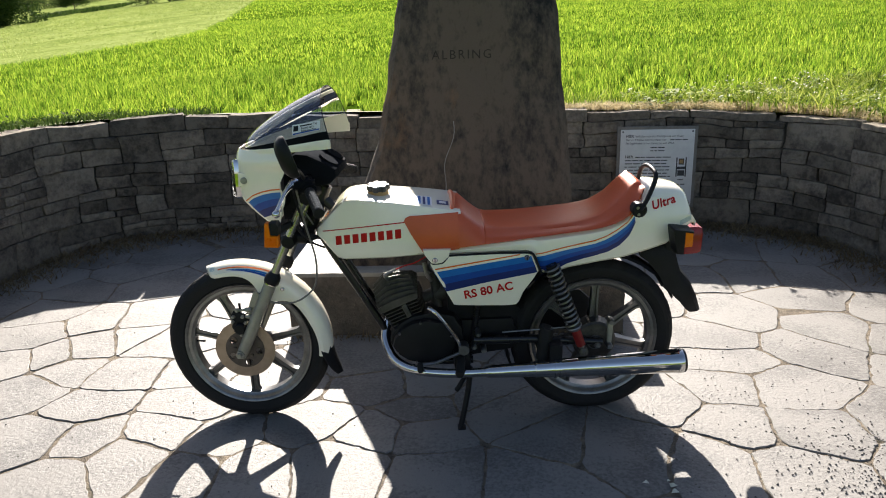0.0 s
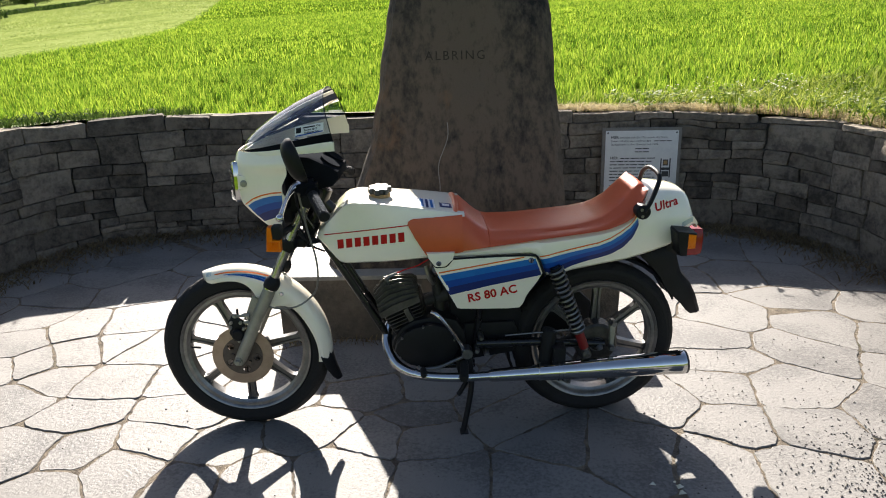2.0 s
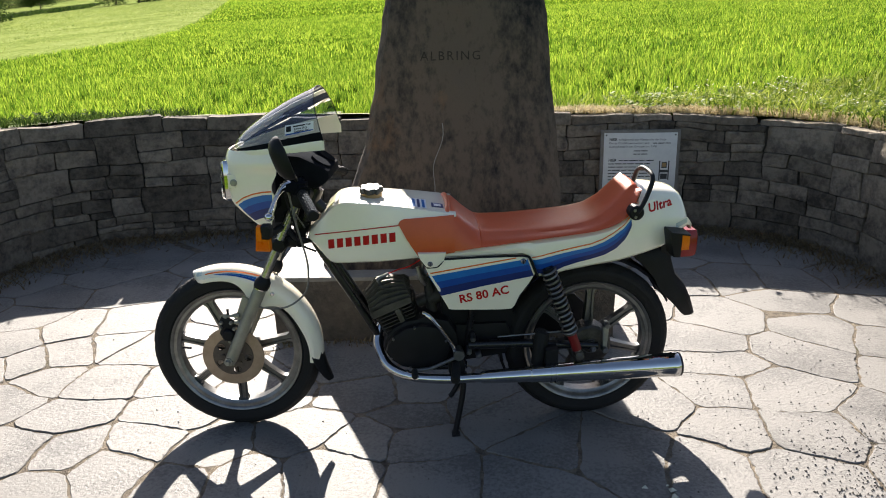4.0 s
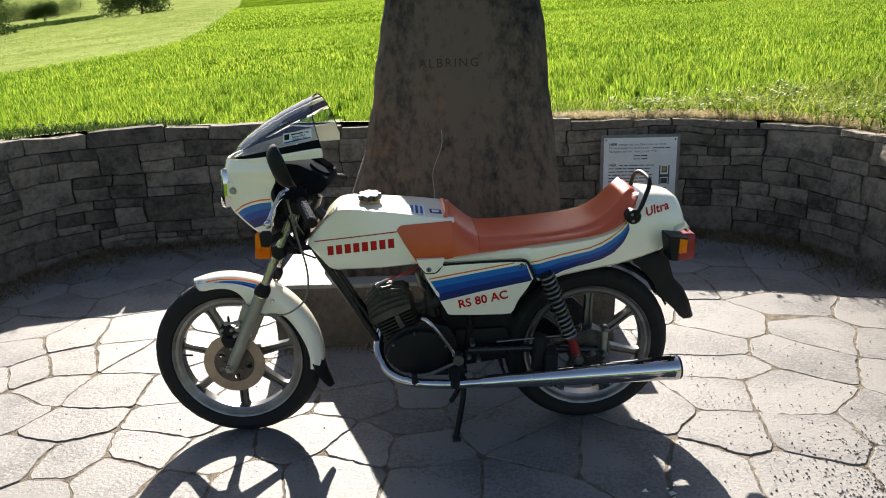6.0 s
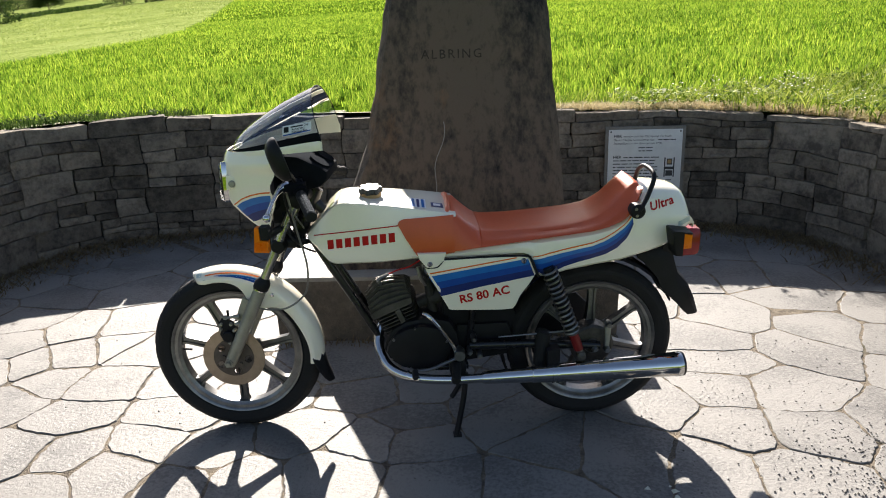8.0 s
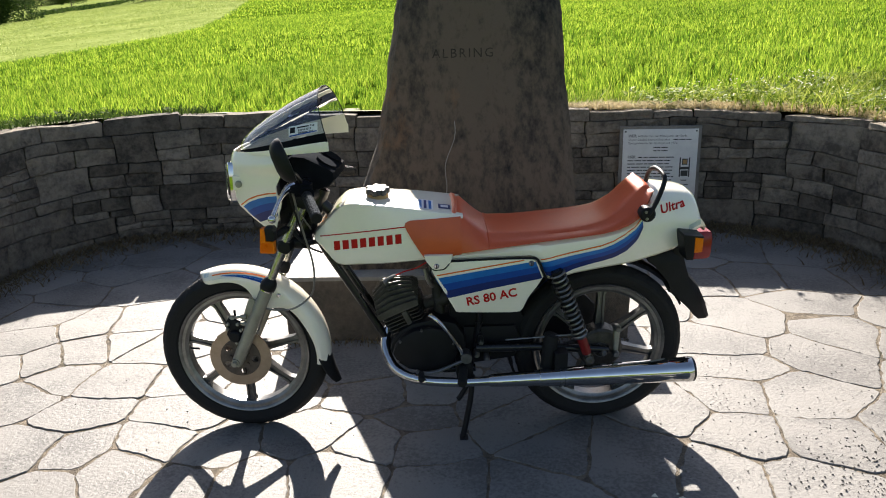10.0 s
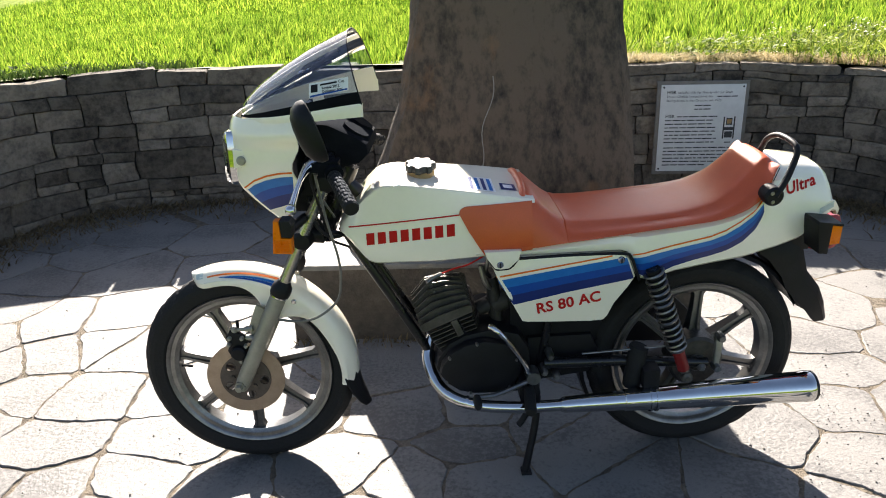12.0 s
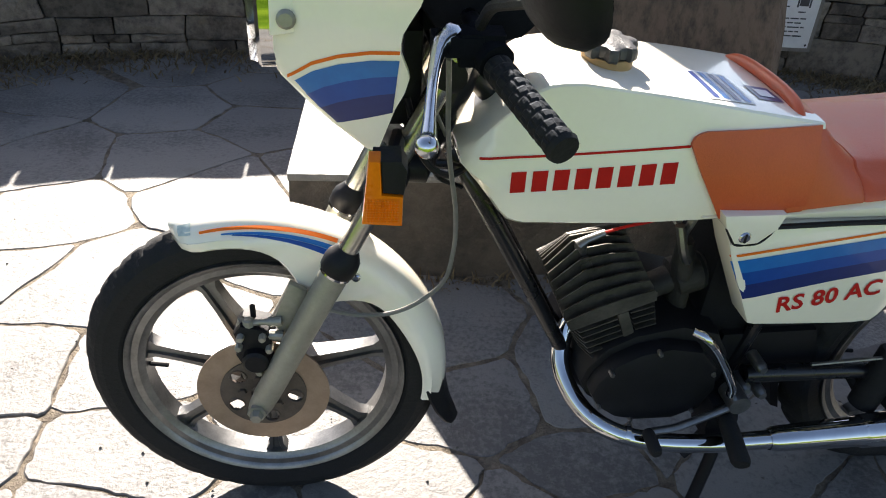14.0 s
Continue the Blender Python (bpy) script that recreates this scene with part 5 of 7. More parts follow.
def screen_rings(f0, f1, grow, n=14):
    """Hoops across the screen; its rear edge leans forward towards the top."""
    out = []
    for k in range(19):
        row = []
        for i in range(n + 1):
            a = math.pi * mix(f0, f1, i / n)
            c, s = math.cos(a), math.sin(a)
            u = mix(-0.563, mix(-0.248, -0.290, s), k / 18)
            hw, zb, zt = along(W_ARC, u), rail_z(u, 1) - 0.003, along(S_TOPZ, u)
            row.append(Vector((u, -math.copysign(abs(c) ** 0.85, c) * (hw + grow), zb + (zt - zb) * s + grow * s)))
        out.append(row)
    return out


bm = bmesh.new()
loft(bm, screen_rings(0.0, 1.0, 0.0, 30), False, False)
screen = part("windscreen", bm, M_SCREEN, fairing, "blue-tinted clear bubble windscreen", 60)
screen.visible_shadow = True
bm = bmesh.new()
loft(bm, screen_rings(0.0, 0.055, 0.0022, 4), False, False)
part("screen_band", bm, M_POD, fairing, "black band along the screen's foot", 60)
# far side: sticker back and sky reflection painted as one cream strip
bm = bmesh.new()
loft(bm, screen_rings(0.925, 1.0, -0.0018, 4), False, False)
part("inner_band", bm, M_CREAM, fairing, "cream strip standing in for a sticker's back and sky reflection", 60)
bm = bmesh.new()
edge = screen_rings(0.0, 1.0, 0.0, 30)[-1]
tube(bm, edge, 0.0015, 6)
part("screen_edge", bm, M_BLACK, fairing)
stree = hull(screen)
band("race_sticker", stree, [(-0.366, 1.133), (-0.276, 1.147)], [(-0.366, 1.103), (-0.276, 1.119)], M_WHITE, fairing, "white rally sticker with a dark badge", default=-0.19, steps=8)
band("sticker_print", stree, [(-0.340, 1.1325), (-0.302, 1.1385)], [(-0.340, 1.1288), (-0.302, 1.1348)], M_BLACK, fairing, "", lift=0.002, default=-0.191, steps=6, across=1)
for words, x, z in (("Cup", -0.298, 1.1352), ("Revival 2012", -0.336, 1.1210), ("Dahlemer Binz", -0.336, 1.1135)):
    lettering("sticker_words", words, stree, (x, z), 0.0080, 8.5, 0.0, M_BLACK, fairing, "small dark sticker text", 0.002, -0.191)
band("sticker_print", stree, [(-0.364, 1.108), (-0.278, 1.1235)], [(-0.364, 1.104), (-0.278, 1.1200)], M_BLUE2, fairing, "", lift=0.002, default=-0.191, steps=6, across=1)
band("sticker_print", stree, [(-0.362, 1.130), (-0.346, 1.1325)], [(-0.362, 1.114), (-0.346, 1.1165)], M_BLACK, fairing, "", lift=0.002, default=-0.191, steps=3, across=1)
FU, FD = [(-0.562, 0.8640), (-0.53, 0.8870), (-0.497, 0.9010), (-0.46, 0.9110), (-0.4265, 0.9155)], [(-0.5035, 0.8180), (-0.485, 0.8255), (-0.468, 0.832), (-0.45, 0.839), (-0.4335, 0.8455)]
for t0, t1, m in ((0.0, 0.30, M_BLUE1), (0.30, 0.62, M_BLUE2), (0.62, 1.0, M_BLUE3)):
    band("blue_stripe", tree, between(FU, FD, t0), between(FU, FD, t1), m, fairing, "blue stripe", default=-0.15, lift=0.0052)
band("orange_stripe", tree, [(x, z + 0.0125) for x, z in FU], [(x, z + 0.0078) for x, z in FU], M_ORANGE, fairing, "thin orange stripe", default=-0.15, lift=0.0052, across=1)
# headlight
bm = bmesh.new()
prism_pts = [(-0.100, 0.880), (0.100, 0.880), (0.108, 0.892), (0.108, 1.002), (0.100, 1.014), (-0.100, 1.014), (-0.108, 1.002), (-0.108, 0.892)]
rings = [[Vector((x, v * k, 0.945 + (z - 0.945) * k)) for v, z in prism_pts] for x, k in ((-0.560, 0.99), (-0.592, 1.0), (-0.597, 0.96))]
loft(bm, rings)
lamp = part("headlight", bm, M_CHROME, fairing, "rectangular headlight with chrome rim")
bm = bmesh.new()
rings = [[Vector((x + 0.02 * (z - 0.945), v * k, 0.945 + (z - 0.945) * k)) for v, z in prism_pts] for x, k in ((-0.598, 0.93), (-0.607, 0.90), (-0.611, 0.7))]
loft(bm, rings)
part("lens", bm, M_LAMP, lamp, "clear ribbed lens")
bm = bmesh.new()
revolve(bm, [(0.0, -0.132), (0.008, -0.132), (0.0115, -0.129), (0.0115, -0.09)], 16, (-0.557, 0, 0.947))
bolt = part("headlight_bolt", bm, M_FORK, fairing, "chrome pivot bolt")
bm = bmesh.new()
prism(bm, [(-0.578, 0.926), (-0.540, 0.932), (-0.535, 0.956), (-0.545, 0.970), (-0.576, 0.974)], -0.125, -0.090, 0.003)
part("headlight_bracket", bm, M_CREAM, fairing)

# added black sheet: keeps the gap behind the fairing dark
bm = bmesh.new()
box(bm, (-0.43, -0.135, 0.86), (-0.42, 0.135, 1.048), 0.003)
part("inner_panel", bm, M_POD, fairing, "added black sheet hiding the fairing's bright far inside")

# -- bars and controls --
bm = bmesh.new()
box(bm, (-0.40, -0.07, 0.92), (-0.30, 0.07, 0.985), 0.015)
dash = part("instrument_panel", bm, M_POD, bike, "black instrument pod behind the screen")
bm = bmesh.new()
prism(bm, [(-0.415, 0.975), (-0.405, 1.018), (-0.385, 1.030), (-0.345, 1.026), (-0.275, 0.992), (-0.252, 0.975), (-0.250, 0.950), (-0.275, 0.925), (-0.32, 0.915), (-0.38, 0.93)], -0.105, 0.105, 0.014)
part("instrument_hood", bm, M_POD, dash)
for v in (-0.05, 0.05):
    bm = bmesh.new()
    tube(bm, [(-0.30, v, 0.975), (-0.282, v, 1.003)], [0.034, 0.034], 24)
    part("dial", bm, M_POD, dash, "round dial")
BAR_L = [(-0.345, -0.05, 0.950), (-0.341, -0.13, 0.950), (-0.328, -0.19, 0.930), (-0.302, -0.25, 0.910), (-0.268, -0.330, 0.888)]
for sgn in (-1, 1):
    pts = [(x, sgn * abs(v), z) for x, v, z in BAR_L]
    bm = bmesh.new()
    tube(bm, smooth_line(pts, 5), 0.011, 12)
    bar = part("handlebar", bm, M_GLOSS, bike, "black handlebar half")
    bm = bmesh.new()
    a, b = Vector(pts[2]).lerp(Vector(pts[3]), 0.25), Vector(pts[4])
    d = (b - a).normalized()
    side = d.cross(Vector((0, 0, 1))).normalized()
    up = d.cross(side)
    rings = []
    rows, around = 10, 8
    for i in range(rows * 4 + 1):
        ring = []
        for k in range(around * 5):
            lug = i % 4 in (1, 2, 3) and (k + (2 if (i // 4) % 2 else 0)) % 5 != 0
            t = 2 * math.pi * k / (around * 5)
            ring.append(a.lerp(b, i / (rows * 4)) + (side * math.cos(t) + up * math.sin(t)) * (0.0172 if lug else 0.0155))
        rings.append(ring)
    loft(bm, rings)
    part("grip", bm, M_RUBBER, bar, "black rubber grip with raised lugs", 25)
    bm = bmesh.new()
    d = (b - a).normalized()
    tube(bm, [b, b + d * 0.006], [0.0185, 0.0165], 20)
    part("bar_end", bm, M_RUBBER, bar)
    bm = bmesh.new()
    p = Vector(pts[2]).lerp(Vector(pts[1]), 0.25)
    tube(bm, [p - d * 0.025, p + d * 0.03], 0.022, 14)
    box(bm, (p.x - 0.03, p.y - 0.022, p.z - 0.016), (p.x + 0.02, p.y + 0.022, p.z + 0.022), 0.004)
    part("switch_block", bm, M_POD, bar, "black switch housing")
    bm = bmesh.new()
    tube(bm, smooth_line([(-0.368, sgn * 0.176, 0.945), (-0.384, sgn * 0.20, 0.943), (-0.394, sgn * 0.258, 0.922), (-0.400, sgn * 0.318, 0.889)], 4), [0.019, 0.020, 0.019, 0.0165, 0.0135, 0.011, 0.0095, 0.0085, 0.008, 0.008, 0.0085, 0.0095, 0.011], 12, True, 0.75)
    lever = part("lever", bm, M_POLISH, bar, "polished alloy hand lever")
    bm = bmesh.new()
    bmesh.ops.create_uvsphere(bm, u_segments=16, v_segments=10, radius=0.0125, matrix=Matrix.Translation((-0.4015, sgn * 0.327, 0.884)))
    part("ball_end", bm, M_POLISH, lever)
    bm = bmesh.new()
    box(bm, (-0.393, sgn * 0.18 - 0.02, 0.930), (-0.335, sgn * 0.18 + 0.02, 0.954), 0.005)
    part("lever_perch", bm, M_POD, bar)
    if sgn > 0:
        continue
    # mirror
    bm = bmesh.new()
    tube(bm, smooth_line([(-0.340, sgn * 0.19, 0.965), (-0.338, sgn * 0.25, 1.000), (-0.330, sgn * 0.34, 1.028), (-0.322, sgn * 0.42, 1.050)], 5), 0.0065, 8)
    mirror = part("mirror", bm, M_BLACK, bike, "black oval rear-view mirror on a stalk")
    bm = bmesh.new()
    rings = []
    c, up, out = Vector((-0.317, sgn * 0.442, 1.081)), Vector((-0.30, 0.05 * sgn, 0.95)).normalized(), Vector((0.35, sgn * 0.93, 0.0)).normalized()
    back = out.cross(up) * (1 if out.cross(up).x < 0 else -1)
    for d, k in ((0.030, 0.35), (0.027, 0.62), (0.018, 0.86), (0.004, 1.0), (-0.008, 1.0), (-0.010, 0.94)):
        rings.append([c + back * d + (up * math.copysign(abs(math.sin(a)) ** 0.8, math.sin(a)) * 0.062 + out * math.copysign(abs(math.cos(a)) ** 0.8, math.cos(a)) * 0.045) * k for a in (2 * math.pi * i / 32 for i in range(32))])
    loft(bm, rings)
    part("mirror_shell", bm, M_BLACK, mirror)
    bm = bmesh.new()
    rings = [[c - back * 0.0108 + (up * math.copysign(abs(math.sin(a)) ** 0.8, math.sin(a)) * 0.062 + out * math.copysign(abs(math.cos(a)) ** 0.8, math.cos(a)) * 0.045) * k for a in (2 * math.pi * i / 32 for i in range(32))] for k in (0.93, 0.02)]
    loft(bm, rings)
    part("mirror_glass", bm, M_CHROME, mirror)

# -- cables and the dark works round the steering head --
CABLES = [([(-0.39, -0.150, 0.95), (-0.40, -0.13, 0.90), (-0.385, -0.10, 0.80), (-0.375, -0.06, 0.72), (-0.33, -0.03, 0.68)], 0.0035, M_BLACK),
          ([(-0.385, -0.17, 0.93), (-0.372, -0.135, 0.80), (-0.353, -0.118, 0.69), (-0.352, -0.115, 0.62), (-0.367, -0.115, 0.562), (-0.424, -0.112, 0.515), (-0.49, -0.105, 0.504), (-0.57, -0.085, 0.515)], 0.0034, M_CABLE),
          ([(-0.42, -0.07, 0.84), (-0.40, -0.10, 0.77), (-0.36, -0.09, 0.735), (-0.31, -0.05, 0.745), (-0.29, 0.0, 0.76)], 0.005, M_BLACK),
          ([(-0.43, -0.04, 0.90), (-0.41, -0.06, 0.86), (-0.42, -0.05, 0.80), (-0.39, -0.05, 0.75)], 0.004, M_BLACK),
          ([(-0.40, 0.06, 0.93), (-0.37, 0.03, 0.86), (-0.36, 0.02, 0.78), (-0.31, 0.0, 0.70)], 0.004, M_BLACK),
          ([(-0.395, -0.02, 0.96), (-0.405, -0.05, 0.89), (-0.385, -0.06, 0.83), (-0.36, -0.04, 0.77)], 0.0028, M_CABLE),
          ([(-0.41, 0.02, 0.94), (-0.42, 0.03, 0.87), (-0.40, 0.03, 0.80)], 0.003, M_CABLE)]
for pts, r, m in CABLES:
    bm = bmesh.new()
    tube(bm, smooth_line(pts, 7), r, 8)
    part("cable", bm, m, bike, "thin control cable")
bm = bmesh.new()
box(bm, (-0.455, -0.07, 0.80), (-0.40, 0.07, 0.93), 0.01)
part("wiring_box", bm, M_BLACK, bike)
bm = bmesh.new()
tube(bm, [(-0.44, -0.06, 0.735), (-0.40, -0.06, 0.73), (-0.385, -0.03, 0.745)], [0.02, 0.023, 0.02], 14)
part("horn", bm, M_BLACK, bike, "round black horn")
bm = bmesh.new()
tube(bm, smooth_line([(-0.30, -0.03, 0.73), (-0.335, -0.05, 0.725), (-0.36, -0.06, 0.735), (-0.40, -0.062, 0.74)], 4), 0.007, 10)
part("steering_lock", bm, M_GLOSS, bike)

# -- frame tubes --
for v in (-0.042, 0.042):
    bm = bmesh.new()
    tube(bm, smooth_line([(-0.345, v * 0.3, 0.735), (-0.30, v, 0.665), (-0.205, v, 0.495), (-0.118, v * 1.1, 0.335), (-0.085, v * 1.2, 0.285), (-0.03, v * 1.3, 0.245), (0.05, v * 1.4, 0.225), (0.19, v * 1.6, 0.228)], 6), 0.0135, 14)
    part("frame_tube", bm, M_GLOSS, bike, "black frame down tube")
    bm = bmesh.new()
    tube(bm, smooth_line([(0.17, v * 1.8, 0.23), (0.20, v * 2, 0.40), (0.24, v * 2, 0.60), (0.42, v * 2, 0.64), (0.70, v * 2, 0.67)], 5), 0.012, 10)
    part("frame_tube", bm, M_GLOSS, bike, "black frame rear tube")
    bm = bmesh.new()
    tube(bm, [(0.19, v * 2.8, 0.335), (0.40, v * 3.0, 0.335), (0.655, v * 3.0, 0.312)], [0.017, 0.0155, 0.014], 12)
    arm = part("swing_arm", bm, M_GLOSS, bike, "black swing arm")
    bm = bmesh.new()
    revolve(bm, [(0.0, 0.0), (0.007, 0.0), (0.009, 0.004), (0.012, 0.008), (0.014, 0.03)], 12, (REAR + 0.002, 0, AXLE))
    s = math.copysign(1, v)
    for q in bm.verts:
        q.co.y = s * (0.150 - q.co.y)
    part("axle_nut", bm, M_ALLOY, arm)
bm = bmesh.new()
tube(bm, [(-0.33, 0, 0.86), (-0.2, 0, 0.72), (0.2, 0, 0.68)], 0.02, 12)
part("top_tube", bm, M_GLOSS, bike)
bm = bmesh.new()
prism(bm, [(0.13, 0.36), (0.40, 0.36), (0.35, 0.45), (0.40, 0.60), (0.40, 0.665), (0.10, 0.665), (0.10, 0.44)], -0.07, 0.07, 0.008)
part("air_box", bm, M_BLACK, bike, "black air box behind the engine")
bm = bmesh.new()
prism(bm, [(0.17, 0.255), (0.33, 0.275), (0.36, 0.33), (0.33, 0.40), (0.15, 0.40), (0.145, 0.30)], -0.085, 0.085, 0.008)
part("frame_plate", bm, M_BLACK, bike)

# -- engine --
ENG = Matrix.Translation((-0.030, 0, 0.372)) @ Matrix.Rotation(radians(-23), 4, "Y")
bm = bmesh.new()
prism(bm, [(-0.105, 0.365), (-0.112, 0.335), (-0.095, 0.300), (-0.055, 0.270), (-0.01, 0.257), (0.07, 0.255), (0.125, 0.275), (0.155, 0.32), (0.15, 0.38), (0.12, 0.43), (0.05, 0.45), (-0.03, 0.435), (-0.075, 0.41)], -0.092, 0.092, 0.012)
engine = body("engine", bm, M_BLACK, bike, "black two-stroke engine with finned cylinder")
bm = bmesh.new()
prism(bm, [(-0.095, 0.362), (-0.102, 0.335), (-0.086, 0.305), (-0.05, 0.277), (-0.008, 0.265), (0.06, 0.263), (0.105, 0.285), (0.125, 0.33), (0.115, 0.38), (0.08, 0.42), (0.02, 0.432), (-0.03, 0.422), (-0.068, 0.40)], -0.118, -0.088, 0.010)
cover = body("clutch_cover", bm, M_BLACK, engine, "matt black clutch cover")
for x, z in ((-0.085, 0.31), (0.0, 0.425), (0.09, 0.285), (-0.02, 0.272), (0.108, 0.37), (-0.075, 0.385)):
    bm = bmesh.new()
    revolve(bm, [(0.0, -0.122), (0.0035, -0.122), (0.0045, -0.119), (0.0045, -0.112)], 8, (x, 0, z))
    body("screw", bm, M_ALLOY, cover)


def fin(z, wx, wy, th, notch, material, name):
    bm = bmesh.new()
    pts = [(-wx, -wy * 0.6), (-wx * 0.8, -wy), (0.004, -wy), (0.006, -wy * (0.86 if notch else 1.0)), (0.026, -wy * (0.86 if notch else 1.0)), (0.028, -wy * 0.97), (wx * 0.85, -wy), (wx, -wy * 0.7), (wx, wy * 0.7), (wx * 0.85, wy), (-wx * 0.8, wy), (-wx, wy * 0.6)]
    a = [bm.verts.new((x, y, z)) for x, y in pts]
    b = [bm.verts.new((x, y, z + th)) for x, y in pts]
    bm.faces.new(a[::-1])
    bm.faces.new(b)
    for i in range(len(pts)):
        j = (i + 1) % len(pts)
        bm.faces.new((a[i], a[j], b[j], b[i]))
    bmesh.ops.transform(bm, matrix=ENG, verts=bm.verts)
    return body(name, bm, material, engine, "", 20)


bm = bmesh.new()
for r0, z0, z1 in ((0.043, 0.0, 0.125),):
    rings = [[Vector((math.cos(a) * r0, math.sin(a) * r0, z)) for a in (2 * math.pi * i / 24 for i in range(24))] for z in (z0, z1)]
    loft(bm, rings)
bmesh.ops.transform(bm, matrix=ENG, verts=bm.verts)
body("cylinder", bm, M_ENGINE, engine, "sooty alloy cylinder")
for k in range(9):
    fin(-0.006 + 0.0128 * k, 0.066 + 0.0014 * k, 0.0835 - 0.0004 * k, 0.0024, k > 0, M_ENGINE, "fin")
for k in range(14):
    y = -0.081 + 0.01246 * k
    bm = bmesh.new()
    low = 1.0 - min(abs(y) / 0.082, 1.0) ** 1.4
    pts = [(-0.074, 0.110), (0.072, 0.110), (0.076, 0.126), (0.072, 0.132 + 0.048 * low), (0.03, 0.136 + 0.066 * low), (-0.02, 0.138 + 0.076 * low), (-0.076, 0.132 + 0.052 * low), (-0.078, 0.126)]
    prism(bm, pts, y - 0.0010, y + 0.0010)
    bmesh.ops.transform(bm, matrix=ENG, verts=bm.verts)
    body("head_fin", bm, M_ENGINE, engine, "", 20)
bm = bmesh.new()
box(bm, (-0.045, -0.055, 0.100), (0.045, 0.055, 0.130), 0.006)
bmesh.ops.transform(bm, matrix=ENG, verts=bm.verts)
body("cylinder_head", bm, M_ENGINE, engine, "sooty cylinder head")
for y in (-0.078,):
    bm = bmesh.new()
    box(bm, (0.005, y - 0.004, -0.004), (0.024, y + 0.03, 0.108), 0.003)
    bmesh.ops.transform(bm, matrix=ENG, verts=bm.verts)
    body("fin_rib", bm, M_ENGINE, engine)
bm = bmesh.new()
box(bm, (-0.022, -0.034, 0.160), (-0.004, 0.034, 0.186), 0.002)
bmesh.ops.transform(bm, matrix=ENG, verts=bm.verts)
body("head_rib", bm, M_ENGINE, engine)
bm = bmesh.new()
tube(bm, [ENG @ Vector(p) for p in ((-0.01, -0.010, 0.190), (-0.01, -0.012, 0.200), (-0.01, -0.014, 0.208), (0.002, -0.015, 0.212), (0.034, -0.016, 0.214))], [0.011, 0.011, 0.009, 0.0065, 0.005], 10)
body("spark_plug_cap", bm, M_ALLOY, engine, "metal spark plug cap")
bm = bmesh.new()
tube(bm, smooth_line([ENG @ Vector((0.034, -0.016, 0.214)), (-0.05, -0.022, 0.598), (-0.01, -0.026, 0.611), (0.04, -0.028, 0.640)], 5), 0.0024, 8)
body("plug_lead", bm, M_RED, engine, "red ignition lead")
bm = bmesh.new()
tube(bm, [(0.015, -0.02, 0.47), (0.05, -0.02, 0.485), (0.055, -0.02, 0.487), (0.09, -0.02, 0.50), (0.14, -0.02, 0.51)], [0.02, 0.022, 0.032, 0.032, 0.026], 16)
carb = body("carburettor", bm, M_SOOT, engine, "sooty carburettor")
bm = bmesh.new()
tube(bm, [(0.070, -0.03, 0.435), (0.065, -0.03, 0.46), (0.058, -0.03, 0.54), (0.052, -0.03, 0.575)], [0.017, 0.020, 0.018, 0.013], 14)
body("float_bowl", bm, M_SOOT, carb)
bm = bmesh.new()
tube(bm, smooth_line([(0.05, -0.03, 0.57), (0.035, -0.045, 0.60), (0.04, -0.05, 0.64), (0.03, -0.04, 0.67)], 4), 0.006, 8)
tube(bm, smooth_line([(0.045, -0.055, 0.555), (0.03, -0.06, 0.58), (0.02, -0.05, 0.62)], 4), 0.008, 8)
body("fuel_tap", bm, M_ALLOY, carb)
for k in range(5):
    bm = bmesh.new()
    tube(bm, [(0.095 + k * 0.010, -0.02, 0.502 + k * 0.002), (0.100 + k * 0.010, -0.02, 0.503 + k * 0.002)], 0.032, 16)
    body("bellows_rib", bm, M_RUBBER, carb)

# -- exhaust --
bm = bmesh.new()
tube(bm, smooth_line([(-0.085, -0.01, 0.425), (-0.118, -0.025, 0.385), (-0.132, -0.058, 0.335), (-0.112, -0.110, 0.290), (-0.07, -0.152, 0.264), (0.0, -0.178, 0.250), (0.11, -0.190, 0.243), (0.235, -0.194, 0.245)], 8), 0.0165, 18)
pipe = part("exhaust_pipe", bm, M_CHROME, bike, "chromed exhaust header")
for p, q in (((-0.035, -0.1665, 0.2555), (-0.027, -0.169, 0.2545)),):
    bm = bmesh.new()
    tube(bm, [p, q], 0.0185, 18)
    part("pipe_clamp", bm, M_CHROME, pipe)
bm = bmesh.new()
prof = [(0.225, 0.018), (0.235, 0.022), (0.30, 0.0245), (0.385, 0.027), (0.40, 0.0275), (0.403, 0.030), (0.41, 0.030), (0.50, 0.0325), (0.62, 0.036), (0.75, 0.0395), (0.85, 0.0415), (0.905, 0.0425), (0.908, 0.044), (0.925, 0.044), (0.931, 0.041), (0.931, 0.03), (0.92, 0.028)]
tube(bm, [(x, -0.194, 0.2455 + 0.013 * (x - 0.23) / 0.7) for x, r in prof], [r for x, r in prof], 36)
muff = part("muffler", bm, M_CHROME, bike, "long chromed megaphone silencer")
for x, r in ((0.470, 0.0355), (0.486, 0.036)):
    bm = bmesh.new()
    tube(bm, [(x, -0.194, 0.25), (x + 0.006, -0.194, 0.25)], r, 36)
    part("clamp_band", bm, M_CHROME, muff)
bm = bmesh.new()
tube(bm, [(0.9295, -0.194, 0.2586), (0.936, -0.194, 0.2587), (0.938, -0.194, 0.2588)], [0.0425, 0.042, 0.038], 36)
part("end_cap", bm, M_GLOSS, muff, "dark end cap")
bm = bmesh.new()
prism(bm, [(0.455, 0.28), (0.50, 0.28), (0.50, 0.335), (0.455, 0.335)], -0.19, -0.12, 0.004)
part("muffler_bracket", bm, M_BLACK, muff)

